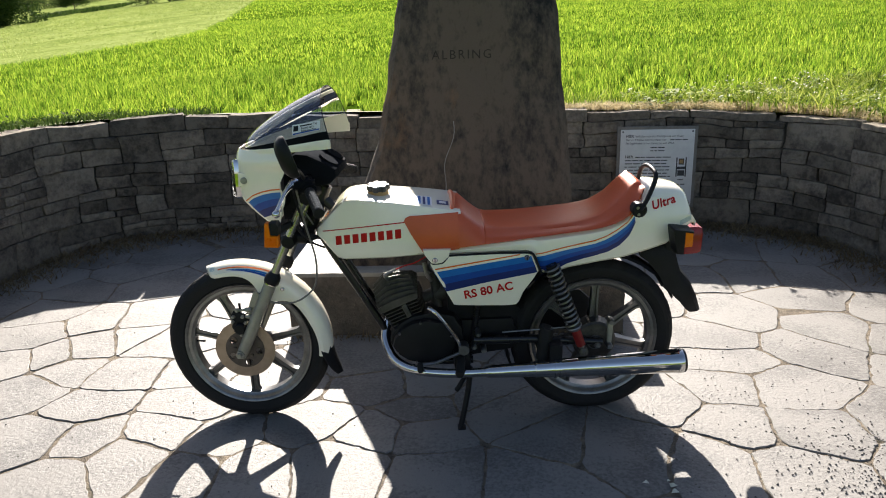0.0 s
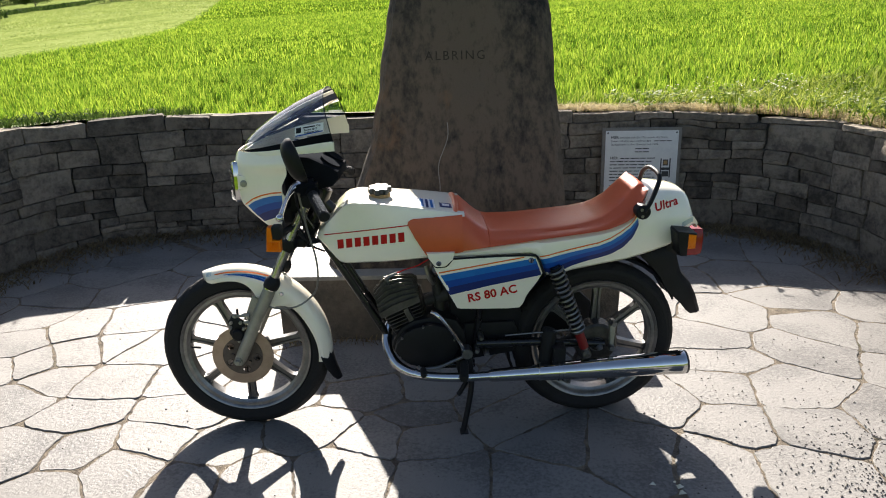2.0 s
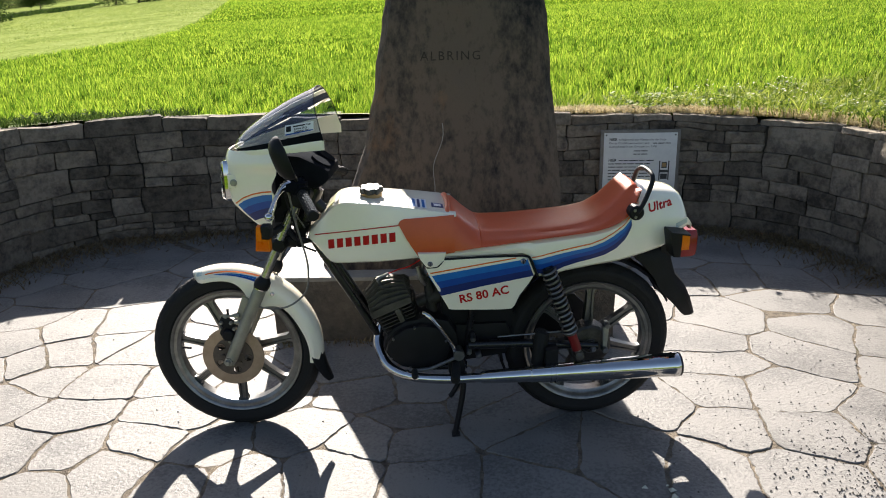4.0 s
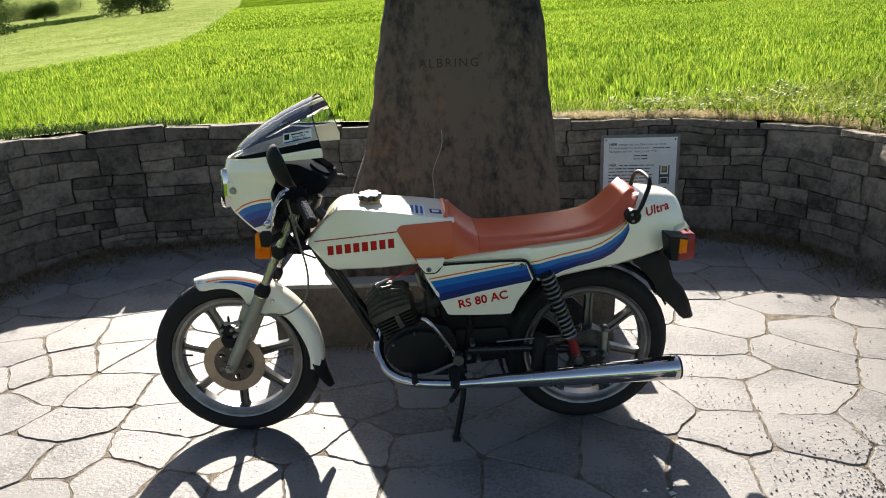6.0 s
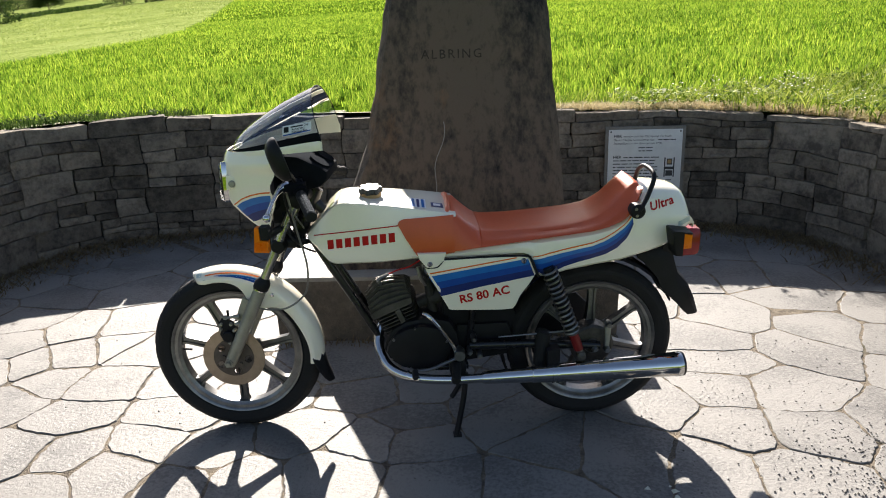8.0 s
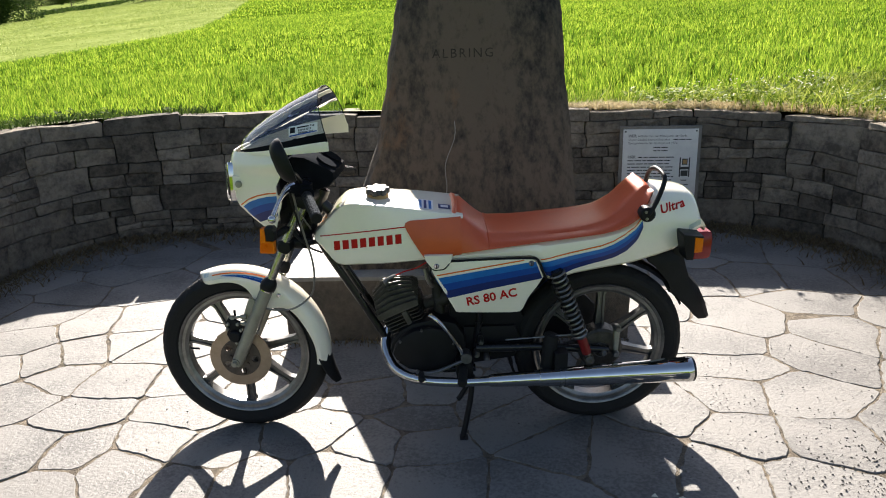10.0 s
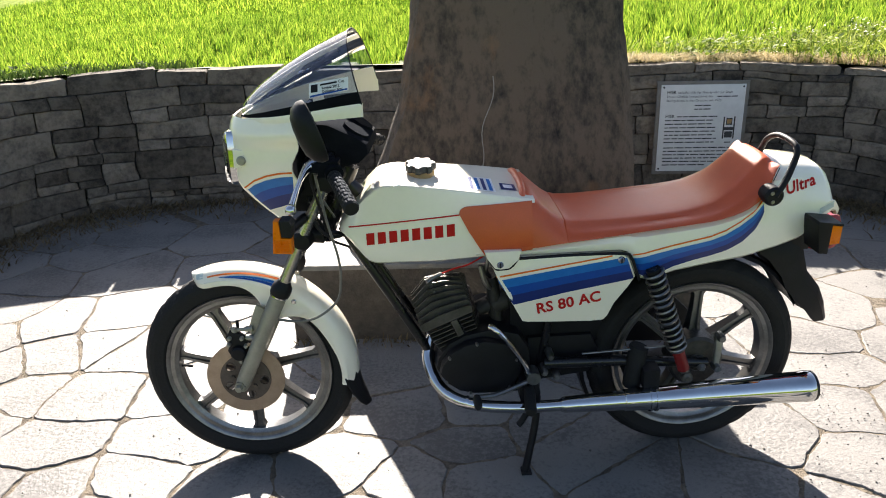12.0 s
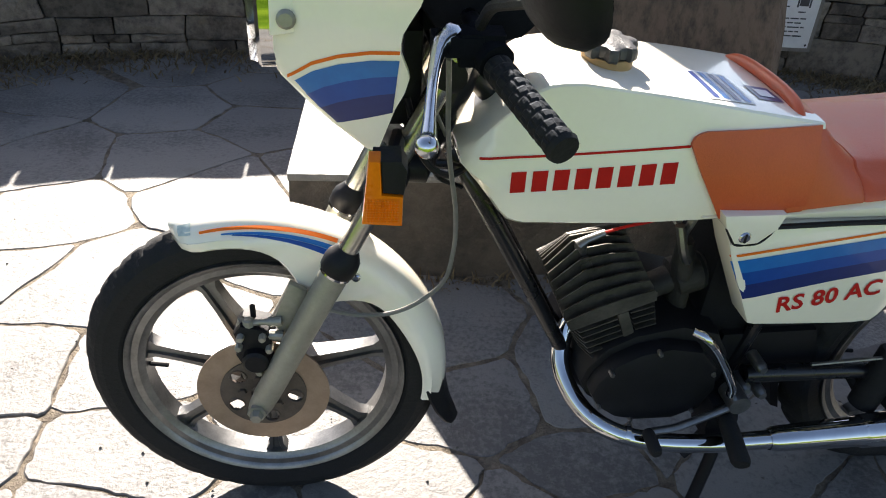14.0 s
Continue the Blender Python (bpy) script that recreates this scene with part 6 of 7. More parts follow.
# -- shocks --
for sgn in (-1, 1):
    top, low = Vector((0.452, sgn * 0.178, 0.640)), Vector((0.575, sgn * 0.180, 0.308))
    d = low - top
    bm = bmesh.new()
    tube(bm, [top, top + d * 0.98], 0.011, 12)
    shock = part("shock_absorber", bm, M_ALLOY, bike, "black-sprung rear shock absorber with red foot")
    n, turns = 240, 13
    side = d.normalized().cross(Vector((0, 1, 0))).normalized()
    up = d.normalized().cross(side)
    bm = bmesh.new()
    tube(bm, [top + d * mix(0.02, 0.70, i / n) + (side * math.cos(2 * math.pi * turns * i / n) + up * math.sin(2 * math.pi * turns * i / n)) * 0.0245 for i in range(n + 1)], 0.0042, 6)
    part("coil_spring", bm, M_SPRING, shock, "steel coil spring")
    bm = bmesh.new()
    tube(bm, [top, top + d * 0.68], 0.019, 14)
    part("spring_sleeve", bm, M_BLACK, shock)
    bm = bmesh.new()
    tube(bm, [top + d * 0.70, top + d * 0.71, top + d * 0.745], [0.026, 0.028, 0.02], 18)
    part("spring_seat", bm, M_ALLOY, shock)
    bm = bmesh.new()
    tube(bm, [top + d * 0.745, top + d * 0.93], 0.0165, 14)
    part("damper_foot", bm, M_DAMPER, shock, "red damper body")
    bm = bmesh.new()
    revolve(bm, [(0.0, 0), (0.007, 0), (0.011, 0.004), (0.016, 0.006), (0.016, 0.03)], 14, (low.x, 0, low.z))
    for q in bm.verts:
        q.co.y = sgn * (0.200 - q.co.y)
    part("shock_bolt", bm, M_ENGINE, shock)
# drum brake arm and rod
bm = bmesh.new()
prism(bm, [(0.672, 0.295), (0.686, 0.295), (0.691, 0.40), (0.684, 0.412), (0.672, 0.412), (0.668, 0.40)], -0.112, -0.100, 0.003)
arm = body("brake_arm", bm, M_FORK, bike, "alloy brake arm")
for x, z in ((0.679, 0.40), (0.678, 0.303)):
    bm = bmesh.new()
    revolve(bm, [(0.0, -0.124), (0.009, -0.124), (0.012, -0.118), (0.012, -0.10)], 12, (x, 0, z))
    body("bolt", bm, M_ALLOY, arm)
bm = bmesh.new()
tube(bm, [(0.29, -0.115, 0.375), (0.50, -0.117, 0.385), (0.56, -0.118, 0.388)], 0.003, 8)
body("brake_rod", bm, M_ALLOY, bike, "thin steel brake rod")
bm = bmesh.new()
tube(bm, [(0.436, -0.142, 0.258), (0.437, -0.142, 0.262), (0.449, -0.142, 0.385), (0.450, -0.142, 0.389)], [0.020, 0.025, 0.0265, 0.024], 18)
peg = part("passenger_peg", bm, M_RUBBER, bike, "folded black passenger footrest")
bm = bmesh.new()
tube(bm, [(0.430, -0.085, 0.300), (0.436, -0.135, 0.280)], 0.014, 10)
part("peg_arm", bm, M_BLACK, peg)
# chain guard on the far side
bm = bmesh.new()
prism(bm, [(0.18, 0.27), (0.62, 0.25), (0.69, 0.29), (0.69, 0.35), (0.62, 0.42), (0.40, 0.43), (0.18, 0.42)], 0.10, 0.13, 0.004)
part("chain_case", bm, M_BLACK, bike, "closed black chain case")
bm = bmesh.new()
prism(bm, [(0.44, 0.455), (0.59, 0.458), (0.60, 0.515), (0.44, 0.515)], 0.085, 0.10, 0.003)
part("chain_cover", bm, M_BLUE3, bike)

# -- foot controls and stand --
bm = bmesh.new()
tube(bm, smooth_line([(0.030, -0.135, 0.492), (0.045, -0.145, 0.488), (0.075, -0.147, 0.455), (0.125, -0.142, 0.375), (0.135, -0.138, 0.345)], 5), 0.0075, 12)
kick = body("kick_starter", bm, M_CHROME, bike, "bright steel kick-start lever")
bm = bmesh.new()
tube(bm, [(0.150, -0.115, 0.330), (0.150, -0.150, 0.330)], 0.019, 18)
body("kick_boss", bm, M_ALLOY, kick)
bm = bmesh.new()
tube(bm, smooth_line([(0.145, -0.142, 0.322), (0.09, -0.145, 0.300), (0.045, -0.148, 0.285), (0.005, -0.150, 0.283), (-0.005, -0.155, 0.283)], 5), 0.006, 10)
gear = body("gear_lever", bm, M_ALLOY, bike, "alloy gear lever with rubber toe piece")
bm = bmesh.new()
tube(bm, [(-0.006, -0.150, 0.284), (-0.006, -0.156, 0.284), (-0.006, -0.182, 0.281), (-0.006, -0.187, 0.281)], [0.009, 0.011, 0.011, 0.008], 14)
body("toe_rubber", bm, M_RUBBER, gear)
bm = bmesh.new()
tube(bm, [(0.140, -0.130, 0.292), (0.139, -0.150, 0.290), (0.130, -0.208, 0.279), (0.129, -0.213, 0.278)], [0.013, 0.0155, 0.016, 0.013], 16)
body("footpeg", bm, M_RUBBER, bike, "black rubber footpeg")
bm = bmesh.new()
tube(bm, [(0.140, 0.130, 0.292), (0.139, 0.150, 0.290), (0.128, 0.232, 0.276)], [0.016, 0.019, 0.020], 16)
body("footpeg", bm, M_RUBBER, bike, "black rubber footpeg")
bm = bmesh.new()
prism(bm, [(0.115, 0.315), (0.165, 0.315), (0.175, 0.27), (0.165, 0.22), (0.125, 0.22), (0.115, 0.26)], -0.135, -0.085, 0.005)
body("peg_bracket", bm, M_BLACK, bike)
for x, z in ((0.19, 0.315), (0.205, 0.365), (0.225, 0.30)):
    bm = bmesh.new()
    revolve(bm, [(0.0, -0.115), (0.007, -0.115), (0.009, -0.111), (0.011, -0.108), (0.011, -0.08)], 12, (x, 0, z))
    body("frame_bolt", bm, M_ALLOY, bike)
bm = bmesh.new()
tube(bm, smooth_line([(0.172, -0.105, 0.235), (0.166, -0.118, 0.16), (0.147, -0.134, 0.07), (0.134, -0.143, 0.014)], 5), 0.0105, 12)
stand = body("side_stand", bm, M_BLACK, bike, "black side stand, down")
bm = bmesh.new()
prism(bm, [(0.122, 0.004), (0.150, 0.002), (0.152, 0.010), (0.135, 0.018), (0.122, 0.013)], -0.157, -0.130, 0.002)
body("stand_foot", bm, M_BLACK, stand)
bm = bmesh.new()
tube(bm, [(0.178, -0.09, 0.225), (0.13, -0.10, 0.145), (0.122, -0.10, 0.135)], 0.009, 10)
body("centre_peg", bm, M_BLACK, bike)

# the steering is turned a little to the right
HEAD = Matrix.Translation((-0.33, 0, 0.80))
STEER = HEAD @ Matrix.Rotation(radians(-5.0), 4, Vector((math.sin(radians(26)), 0, math.cos(radians(26))))) @ HEAD.inverted()
TURNED = ("front_wheel", "fork_leg", "front_axle", "lower_yoke", "upper_yoke", "brake_caliper", "caliper_bracket", "front_mudguard", "fairing", "instrument_panel", "handlebar", "mirror", "front_indicator")
for ob in bike.children:
    if ob.name.split(".")[0] in TURNED:
        ob.matrix_basis = STEER @ ob.matrix_basis

# ---- the plaque ----
M_PLATE = surface("enamel_plate", (0.72, 0.72, 0.69), (0.63, 0.63, 0.60), 12, 0.4, bump=0.0, spot=(0.44, 0.43, 0.38), spot_scale=6, spot_at=0.68)
M_FRAMEP = surface("plate_edge", (0.22, 0.20, 0.17), (0.13, 0.12, 0.10), 14, 0.6, bump=0.2)
M_INK = surface("dark_ink", (0.05, 0.05, 0.05), (0.035, 0.035, 0.035), 30, 0.6, bump=0.0)
PX0, PX1, PZ0, PZ1, PY = 1.190, 1.690, 0.150, 0.680, 5.165
plaque = new("plaque")
plaque.matrix_world = Matrix.Translation(((PX0 + PX1) / 2, PY, (PZ0 + PZ1) / 2)) @ pose(0, 0, 0, -1.5, 0, -3.0)
tagged(plaque, "pale enamel information plaque with dark text on the wall", "plaque")
PW, PH = (PX1 - PX0) / 2, (PZ1 - PZ0) / 2
bm = bmesh.new()
box(bm, (-PW - 0.022, 0.0, -PH - 0.02), (PW + 0.022, 0.02, PH + 0.02), 0.003)
part("backing", bm, M_FRAMEP, plaque, "brown metal backing")
bm = bmesh.new()
box(bm, (-PW, -0.006, -PH), (PW, 0.0, PH), 0.002)
part("plate", bm, M_PLATE, plaque, "pale enamel plate")
for x in (-PW + 0.015, PW - 0.015):
    for z in (-PH + 0.015, PH - 0.015):
        bm = bmesh.new()
        revolve(bm, [(0.0, -0.010), (0.004, -0.010), (0.006, -0.007), (0.006, -0.004)], 10, (x, 0, z))
        part("screw", bm, M_INK, plaque)


def plate_words(body, x, z, size, bold=False):
    cu = bpy.data.curves.new("words", "FONT")
    cu.body, cu.size, cu.resolution_u = body, size, 2
    cu.offset = 0.0006 if bold else 0.0
    tmp = new("words", cu)
    bpy.context.view_layer.update()
    me = bpy.data.meshes.new_from_object(tmp.evaluated_get(bpy.context.evaluated_depsgraph_get()))
    bpy.data.objects.remove(tmp)
    for v in me.vertices:
        v.co = Vector((x + v.co.x, -0.0072, z + v.co.y))
    me.materials.clear()
    me.materials.append(M_INK)
    ob = new("words", me)
    ob.parent = plaque
    return ob


plate_words("HIER", -0.215, 0.212, 0.026, True)
plate_words("befindet sich der Mittelpunkt der Stadt.", -0.150, 0.212, 0.0205)
plate_words("Dieser Obelisk kennzeichnet den", -0.215, 0.188, 0.0205)
plate_words("Stadtgebietes in den Grenzen seit 1970.", -0.215, 0.164, 0.0205)
plate_words("HIER", -0.215, 0.068, 0.026, True)
rl = random.Random(3)


def line_bar(x0, x1, z, h=0.0062):
    x = x0
    while x < x1 - 0.01:
        w = min(rl.uniform(0.018, 0.062), x1 - x)
        bm = bmesh.new()
        box(bm, (x, -0.0072, z), (x + w, -0.0058, z + h))
        part("print_line", bm, M_INK, plaque)
        x += w + 0.007


line_bar(0.085, 0.205, 0.190)
line_bar(-0.045, 0.05, 0.137)
line_bar(-0.045, 0.05, 0.115)
line_bar(-0.145, 0.11, 0.070)
for k in range(1, 8):
    line_bar(-0.215, 0.10 - 0.012 * (k % 3), 0.070 - 0.0225 * k)
for k in range(6):
    line_bar(-0.215, 0.20 - 0.02 * (k % 2) - (0.12 if k == 5 else 0), -0.122 - 0.0215 * k)
for x0, x1, z0, z1, m in ((0.135, 0.143, -0.065, 0.07, M_INK), (0.197, 0.205, -0.065, 0.07, M_INK), (0.143, 0.197, -0.012, 0.006, M_INK), (0.152, 0.188, 0.02, 0.062, M_INK), (0.157, 0.183, 0.028, 0.055, M_BRASS), (0.147, 0.193, -0.058, -0.02, M_INK)):
    bm = bmesh.new()
    box(bm, (x0, -0.0073 if m is M_INK else -0.0082, z0), (x1, -0.0055, z1))
    part("crest", bm, m, plaque)
line_bar(0.15, 0.19, -0.09)

# ---- carved name on the stele ----
tree = hull(stele)


def carve(body, x, z, size):
    cu = bpy.data.curves.new("carved_name", "FONT")
    cu.body, cu.size, cu.resolution_u, cu.space_character = body, size, 2, 1.25
    tmp = new("carved_name", cu)
    bpy.context.view_layer.update()
    me = bpy.data.meshes.new_from_object(tmp.evaluated_get(bpy.context.evaluated_depsgraph_get()))
    bpy.data.objects.remove(tmp)
    for v in me.vertices:
        v.co = on_skin(tree, x + v.co.x, z + v.co.y, 0.002, 3.6)
    me.materials.clear()
    me.materials.append(M_CUT)
    ob = new("carved_name", me)
    ob.parent = stele
    return tagged(ob, "weathered carved letters")


carve("ALBRING", -0.012, 1.262, 0.058)
bm = bmesh.new()
tube(bm, [on_skin(tree, 0.085 - 0.06 * t + 0.012 * math.sin(9 * t), 0.985 - 0.36 * t, 0.001, 3.5) for t in (i / 14 for i in range(15))], 0.0022, 5)
part("quartz_vein", bm, M_COPE, stele, "thin pale mineral vein")

# ---- wall stones and paving ----
build_wall()


def cleave(poly, p, d):
    """Cuts a convex outline along the line through p in direction d."""
    n = Vector((-d.y, d.x))
    sides = ([], [])
    for a, b in zip(poly, poly[1:] + poly[:1]):
        sa, sb = (a - p).dot(n), (b - p).dot(n)
        sides[0 if sa >= 0 else 1].append(a)
        if sa * sb < 0:
            c = a.lerp(b, sa / (sa - sb))
            sides[0].append(c)
            sides[1].append(c.copy())
    return sides


# where the larger slabs lie, in plan
SLABS_WEST = ((-2.14, 3.63), (-1.99, 3.3), (-1.76, 3.51), (-1.54, 3.62), (-1.71, 3.22), (-1.51, 3.28), (-1.28, 3.23), (-1.83, 3.1), (-1.92, 3.03), (-1.64, 2.93), (-1.35, 2.94), (-1.07, 2.93), (-1.71, 2.75), (-1.36, 2.66), (-0.98, 2.62), (-1.46, 2.39), (-1.23, 2.38), (-1.0, 2.46), (-1.06, 2.28), (-1.26, 2.14), (-0.75, 2.4), (-0.78, 2.19), (-0.57, 2.19), (-0.44, 2.49), (-0.32, 2.23), (-2.39, 4.16), (-1.99, 4.27), (-2.1, 3.97), (-1.7, 4.02))
SLABS_EAST = ((-0.35, 3.06), (-0.26, 2.78), (-0.01, 2.82), (-0.03, 2.61), (-0.23, 2.45), (0.01, 2.4), (0.21, 2.72), (0.29, 2.63), (0.43, 2.4), (0.08, 2.16), (0.38, 2.13), (0.66, 2.34), (1.37, 4.09), (1.73, 4.07), (2.01, 4.02), (1.45, 3.52), (1.24, 3.24), (1.25, 3.01), (1.64, 3.11), (1.85, 3.39), (1.91, 3.71), (1.15, 2.77), (1.43, 2.74), (0.88, 2.64), (1.12, 2.47), (1.4, 2.47), (0.99, 2.25), (1.26, 2.21))


def slab_cells(lim, rnd):
    """Crazy paving: the ground nearest to each slab's middle."""
    mids = [Vector(p) for p in SLABS_WEST + SLABS_EAST]
    fixed = len(mids)
    tries = 0
    while tries < 6000:
        p = Vector((rnd.uniform(lim[0], lim[1]), rnd.uniform(lim[2], lim[3])))
        gap = 0.30 + 0.14 * rnd.random()
        if all((p - q).length > (gap if k >= fixed else 0.36) for k, q in enumerate(mids)):
            mids.append(p)
        tries += 1
    out = []
    for k, p in enumerate(mids):
        poly = [Vector((lim[0], lim[2])), Vector((lim[1], lim[2])), Vector((lim[1], lim[3])), Vector((lim[0], lim[3]))]
        for q in sorted((q for q in mids if q is not p and (q - p).length < 1.6), key=lambda q: (q - p).length):
            d = q - p
            n = Vector((-d.y, d.x)).normalized()
            a, b = cleave(poly, (p + q) / 2, n)
            poly = a if sum(((v - p).dot(d) for v in a), 0.0) / max(len(a), 1) < sum(((v - p).dot(d) for v in b), 0.0) / max(len(b), 1) or len(b) < 3 else b
            if len(a) < 3:
                poly = b
        out.append(poly)
    # short joints close up, so that slabs meet in sharper corners
    lead = {}

    def key(v):
        return round(v.x, 3), round(v.y, 3)

    def root(k):
        while lead[k] != k:
            k = lead[k]
        return k

    for poly in out:
        for v in poly:
            lead.setdefault(key(v), key(v))
    for poly in out:
        for a, b in zip(poly, poly[1:] + poly[:1]):
            if (a - b).length < 0.115:
                lead[root(key(a))] = root(key(b))
    groups = {}
    for k in lead:
        groups.setdefault(root(k), []).append(k)
    middle = {r: Vector((sum(k[0] for k in g) / len(g), sum(k[1] for k in g) / len(g))) for r, g in groups.items()}
    closed = []
    for poly in out:
        line = []
        for v in poly:
            m = middle[root(key(v))]
            if not line or (line[-1] - m).length > 1e-4:
                line.append(m)
        if len(line) > 2 and (line[0] - line[-1]).length < 1e-4:
            line.pop()
        if len(line) > 2:
            closed.append(line)
    return closed


def build_paving():
    rnd = random.Random(19)
    lim = (-3.0, 3.0, 0.70, 5.6)
    bed = from_lists("pavement", [(lim[0], lim[2], -0.003), (lim[1], lim[2], -0.003), (lim[1], lim[3], -0.003), (lim[0], lim[3], -0.003)], [(0, 1, 2, 3)], M_BED)
    tagged(bed, "crazy paving of pale sandstone slabs", "pavement", kind="structure")
    cells = [c for c in slab_cells(lim, rnd) if len(c) > 2]
    for poly in cells:
        c = sum(poly, Vector((0, 0))) / len(poly)
        if c.y > 4.6 and behind_wall(c.x, c.y, -0.02):
            continue
        if PL[0] + 0.1 < c.x < PL[1] - 0.1 and PL[2] + 0.1 < c.y < PL[3] - 0.1:
            continue
        # broken corners and ragged edges, joints of uneven width
        line = []
        cuts = [rnd.uniform(0.008, 0.03) for _ in poly]
        for k, (p, q) in enumerate(zip(poly, poly[1:] + poly[:1])):
            length = (q - p).length
            f0, f1 = min(cuts[k] / max(length, 1e-4), 0.35), 1 - min(cuts[(k + 1) % len(poly)] / max(length, 1e-4), 0.35)
            n = max(2, int(length / (0.022 if c.y < 3.3 and c.y > 1.3 else 0.04)))
            for i in range(n + 1):
                s = p.lerp(q, mix(f0, f1, i / n))
                line.append(s + Vector([0.042 * noise.noise(Vector((s.x * 2.3, s.y * 2.3, z))) + 0.012 * noise.noise(Vector((s.x * 6, s.y * 6, z))) + 0.008 * noise.noise(Vector((s.x * 38, s.y * 38, z + c.x * 9))) for z in (1.0, 5.0)]))
        g = rnd.uniform(0.0030, 0.0080)
        tz, ax, ay = rnd.uniform(-0.0025, 0.0025), rnd.uniform(-0.005, 0.005), rnd.uniform(-0.005, 0.005)

        def lift(p, dz):
            return Vector((p.x - c.x, p.y - c.y, tz + dz + ax * (p.x - c.x) + ay * (p.y - c.y)))

        def inset(p, d):
            v = c - p
            return p + v.normalized() * min(d * (1 + 0.5 * noise.noise(Vector((p.x * 30, p.y * 30, 2.0)))), v.length * 0.5)

        bm = bmesh.new()
        loft(bm, [[lift(inset(p, g), -0.03) for p in line], [lift(inset(p, g), -0.003) for p in line], [lift(inset(p, g + 0.0028), 0.0) for p in line]], True, True)
        finish(bm, 25)
        me = bpy.data.meshes.new("slab")
        bm.to_mesh(me)
        bm.free()
        me.materials.append(M_SLAB)
        ob = new("slab", me)
        ob.location = (c.x, c.y, 0)
        ob.parent = bed


build_paving()


def scatter(name, count, seed, spot, size, material, label, category):
    rnd = random.Random(seed)
    verts, faces = [], []
    while len(verts) < count * 4:
        x, y = spot(rnd)
        s = size * rnd.uniform(0.4, 1.5)
        o = len(verts)
        a = rnd.uniform(0, 6.28)
        for k in range(3):
            verts.append((x + math.cos(a + k * 2.1) * s, y + math.sin(a + k * 2.1) * s * rnd.uniform(0.6, 1), 0.002))
        verts.append((x, y, 0.003 + s * 0.7))
        faces += [(o, o + 1, o + 3), (o + 1, o + 2, o + 3), (o + 2, o, o + 3)]
    return tagged(from_lists(name, verts, faces, material), label, category, kind="stuff")


scatter("grit", 3800, 31, lambda r: (1.78 + r.gauss(0, 0.24), 2.10 + r.gauss(0, 0.17)), 0.0042, M_GRIT, "dark grit scattered on the paving", "grit")
scatter("grit", 450, 32, lambda r: (1.3 + r.gauss(0, 0.45), 2.4 + r.gauss(0, 0.4)), 0.004, M_GRIT, "dark grit scattered on the paving", "grit")
scatter("grit", 260, 33, lambda r: (r.uniform(-2.2, 2.2), r.uniform(1.6, 3.9)), 0.0035, M_GRIT, "loose dark specks on the paving", "grit")


def foot_spot(r):
    p = wall_plan(r.uniform(-1.5, 1.5), -abs(r.gauss(0, 0.13)) - 0.01)
    return p.x, p.y


def litter():
    rnd, spots = random.Random(41), []
    for _ in range(5200):
        x, y = foot_spot(rnd)
        if abs(x) < 0.9 and rnd.random() < 0.7:
            continue
        spots.append((x, y, 0.0, rnd.uniform(0.4, 1.2)))
    blades("leaf_litter", spots, 0.04, 0.008, M_LITTER, 3.0, "dry grass and leaf litter at the wall's foot", "litter", 2)
    spots = [(PL[0] + rnd.random() * (PL[1] - PL[0]), PL[2] - abs(rnd.gauss(0, 0.035)) - 0.012, 0.0, rnd.uniform(0.4, 1.1)) for _ in range(500)]
    blades("moss_litter", spots, 0.028, 0.007, M_LITTER, 2.0, "weeds and litter along the plinth's foot", "litter", 2)


litter()
# white petals on the slabs
scatter("petals", 4, 35, lambda r: (0.80 + r.gauss(0, 0.05), 2.16 + r.gauss(0, 0.04)), 0.011, M_PETAL, "fallen white petals on the paving", "petals")

# ---- far trees ----


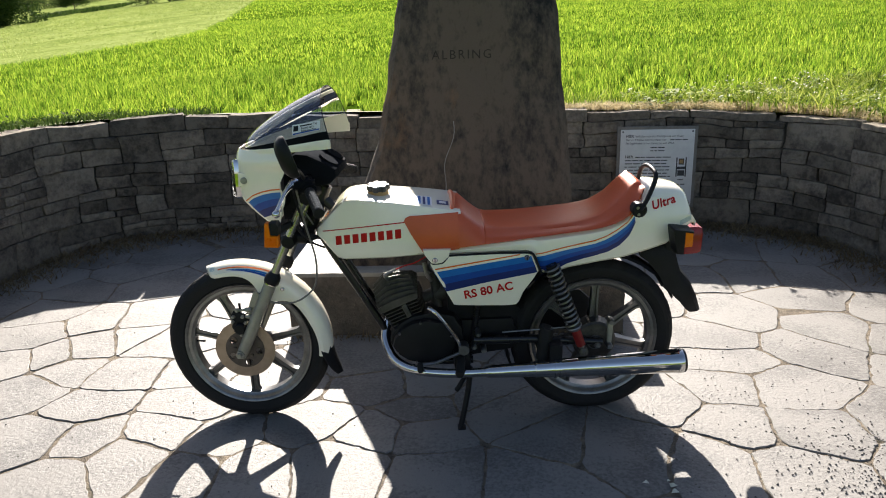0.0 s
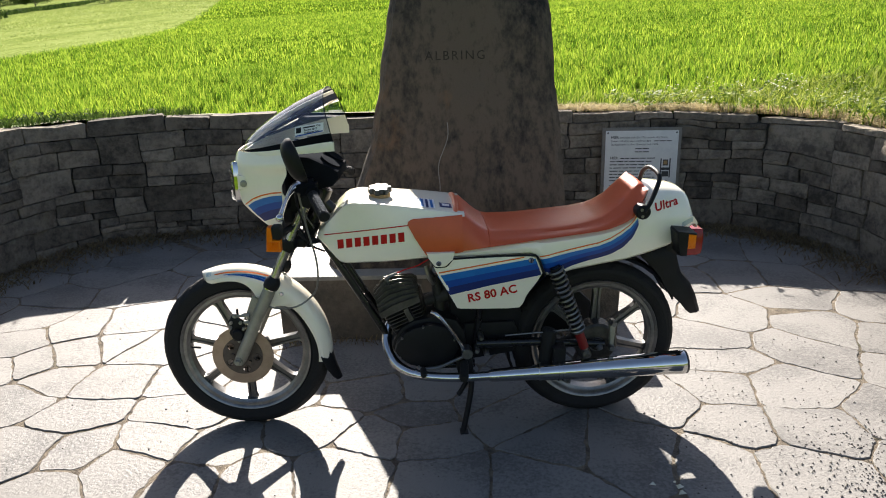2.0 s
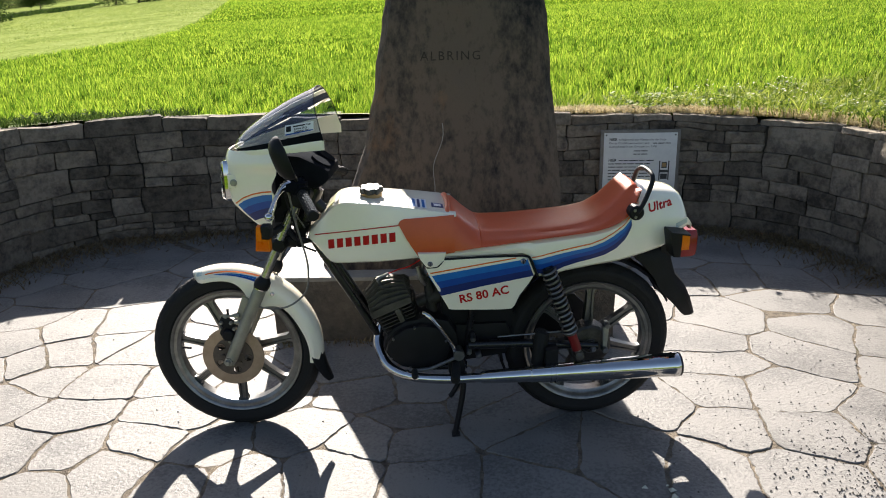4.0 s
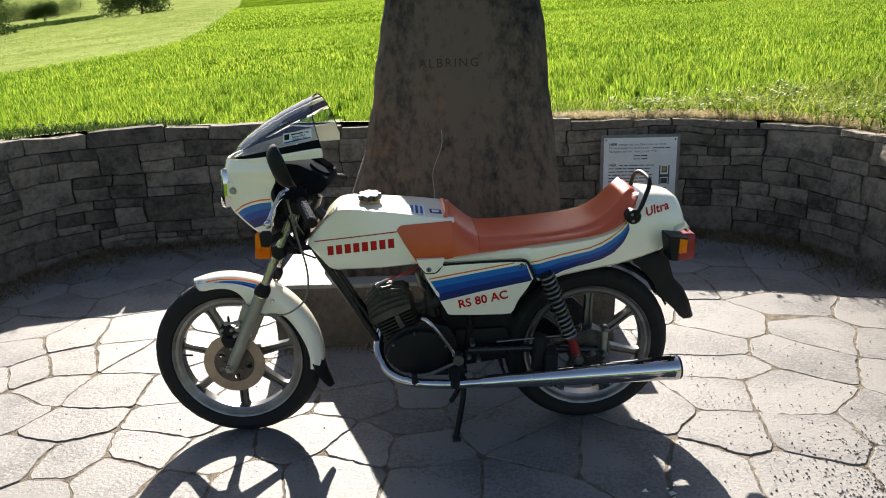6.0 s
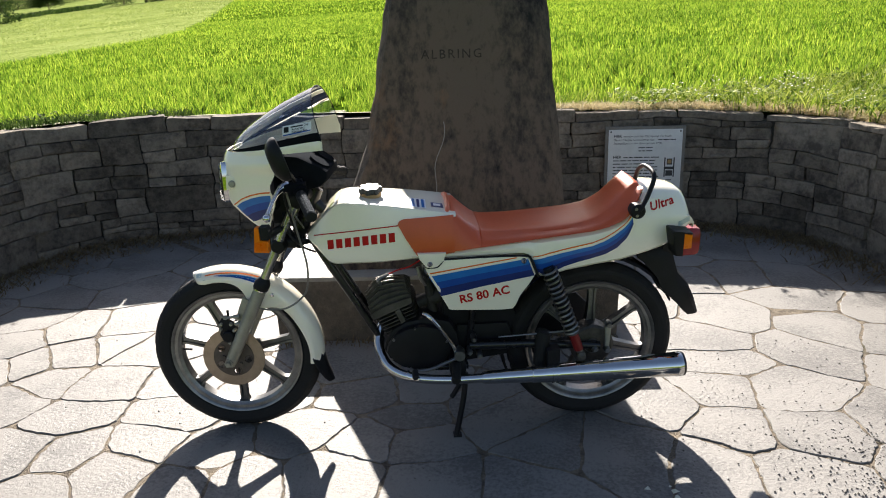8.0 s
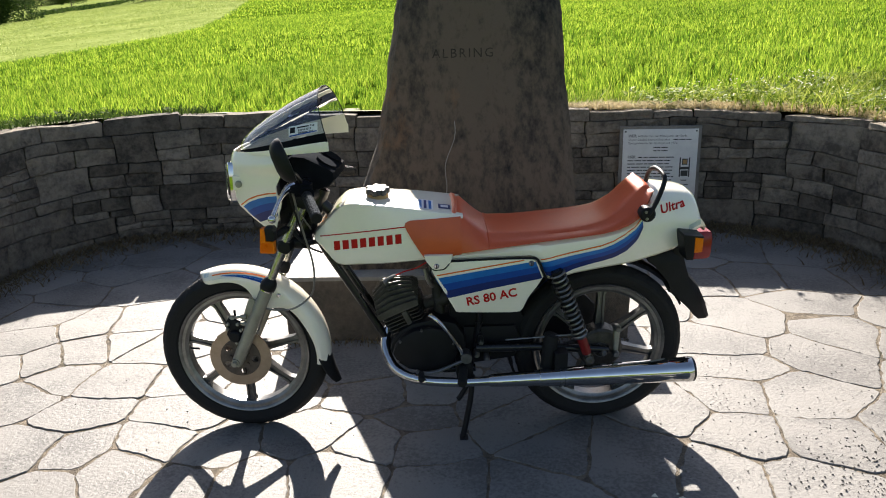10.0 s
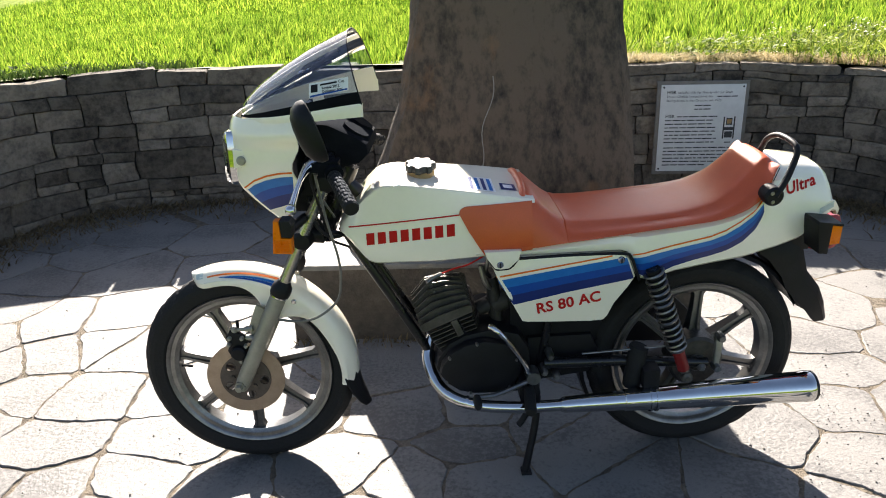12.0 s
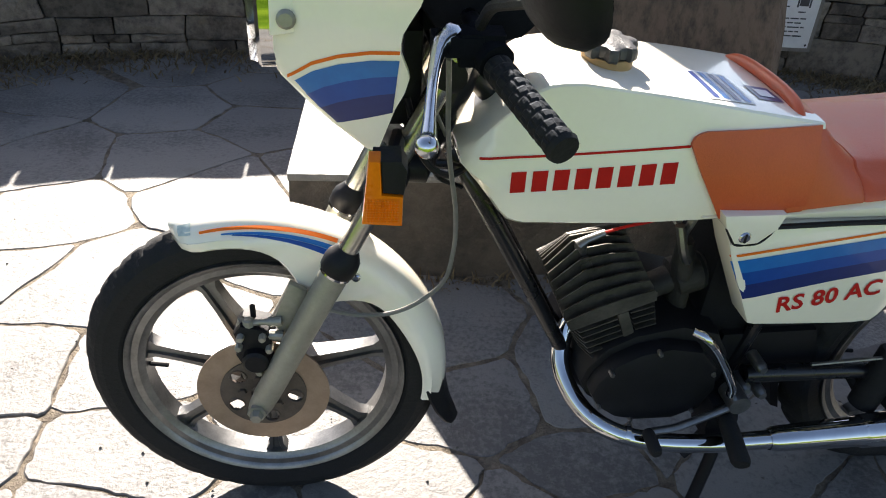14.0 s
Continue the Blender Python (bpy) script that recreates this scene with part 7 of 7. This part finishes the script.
def build_tree(x, y, height, spread, seed, label, low=0.28, dense=420):
    rnd = random.Random(seed)
    z0 = terrain_z(x, y) - 0.1
    root = new("tree")
    root.matrix_world = Matrix.Translation((x, y, z0))
    tagged(root, label, "tree", "far trees")
    bm = bmesh.new()
    tube(bm, smooth_line([(0, 0, 0), (0.1, 0, height * 0.25), (-0.05, 0.1, height * 0.6)], 4), [mix(height * 0.028, height * 0.012, i / 8) for i in range(9)], 8)
    for k in range(5):
        a = rnd.uniform(0, 6.28)
        tube(bm, [(0, 0, height * (0.25 + 0.07 * k)), (math.cos(a) * spread * 0.6, math.sin(a) * spread * 0.6, height * (0.45 + 0.09 * k))], [height * 0.012, height * 0.004], 6)
    part("trunk", bm, M_BARK, root)
    verts, faces = [], []
    lobes = [(rnd.uniform(-0.7, 0.7) * spread, rnd.uniform(-0.7, 0.7) * spread, height * rnd.uniform(low, 0.9), spread * rnd.uniform(0.3, 0.55)) for _ in range(16)]
    for lx, ly, lz, lr in lobes:
        for _ in range(dense):
            d = Vector((rnd.gauss(0, 1), rnd.gauss(0, 1), rnd.gauss(0, 0.8))).normalized() * lr * rnd.uniform(0.5, 1.05)
            s = height * rnd.uniform(0.010, 0.024)
            e, f = Vector((rnd.gauss(0, 1), rnd.gauss(0, 1), rnd.gauss(0, 1))).normalized() * s, Vector((rnd.gauss(0, 1), rnd.gauss(0, 1), rnd.gauss(0, 1))).normalized() * s
            p = Vector((lx, ly, lz)) + d
            o = len(verts)
            verts += [tuple(p - e), tuple(p + f), tuple(p + e), tuple(p - f)]
            faces.append((o, o + 1, o + 2, o + 3))
    crown = from_lists("crown", verts, faces, M_TREE)
    crown.parent = root


def polar(deg, d):
    return math.sin(radians(deg)) * d, math.cos(radians(deg)) * d


for k, (deg, d, hgt, spr, low, dense) in enumerate([(-33.0, 72, 5.0, 3.3, 0.08, 1500), (-36.0, 76, 7, 4.5, 0.10, 900), (-28.2, 118, 3.1, 1.8, 0.45, 700), (-31.0, 158, 4, 4.5, 0.05, 600), (-30.0, 160, 3.4, 4.5, 0.05, 600), (-29.0, 160, 3.2, 4.5, 0.05, 600), (-28.0, 160, 3.0, 4, 0.05, 600), (-26.6, 165, 2.6, 4, 0.05, 600), (-23.5, 118, 5, 3.4, 0.15, 500), (-22.0, 112, 6, 3.6, 0.15, 500)]):
    x, y = polar(deg, d)
    build_tree(x, y, hgt, spr, 50 + k, "dark leafy tree at the far edge of the meadow", low, dense)


def hedge():
    """Low dark foliage added up the meadow in place of a shadow line."""
    rnd, spots = random.Random(77), []
    for _ in range(5200):
        t = rnd.random()
        x, y = polar(mix(-29.8, -24.6, t), mix(92, 132, t))
        x, y = x + rnd.gauss(0, 0.7), y + rnd.gauss(0, 0.9)
        spots.append((x, y, terrain_z(x, y), rnd.uniform(0.4, 1.3)))
    blades("hedge", spots, 0.5, 0.20, M_TREE, 0.8, "added dark foliage standing in for a shadow line across the meadow", "hedge", 2)


hedge()
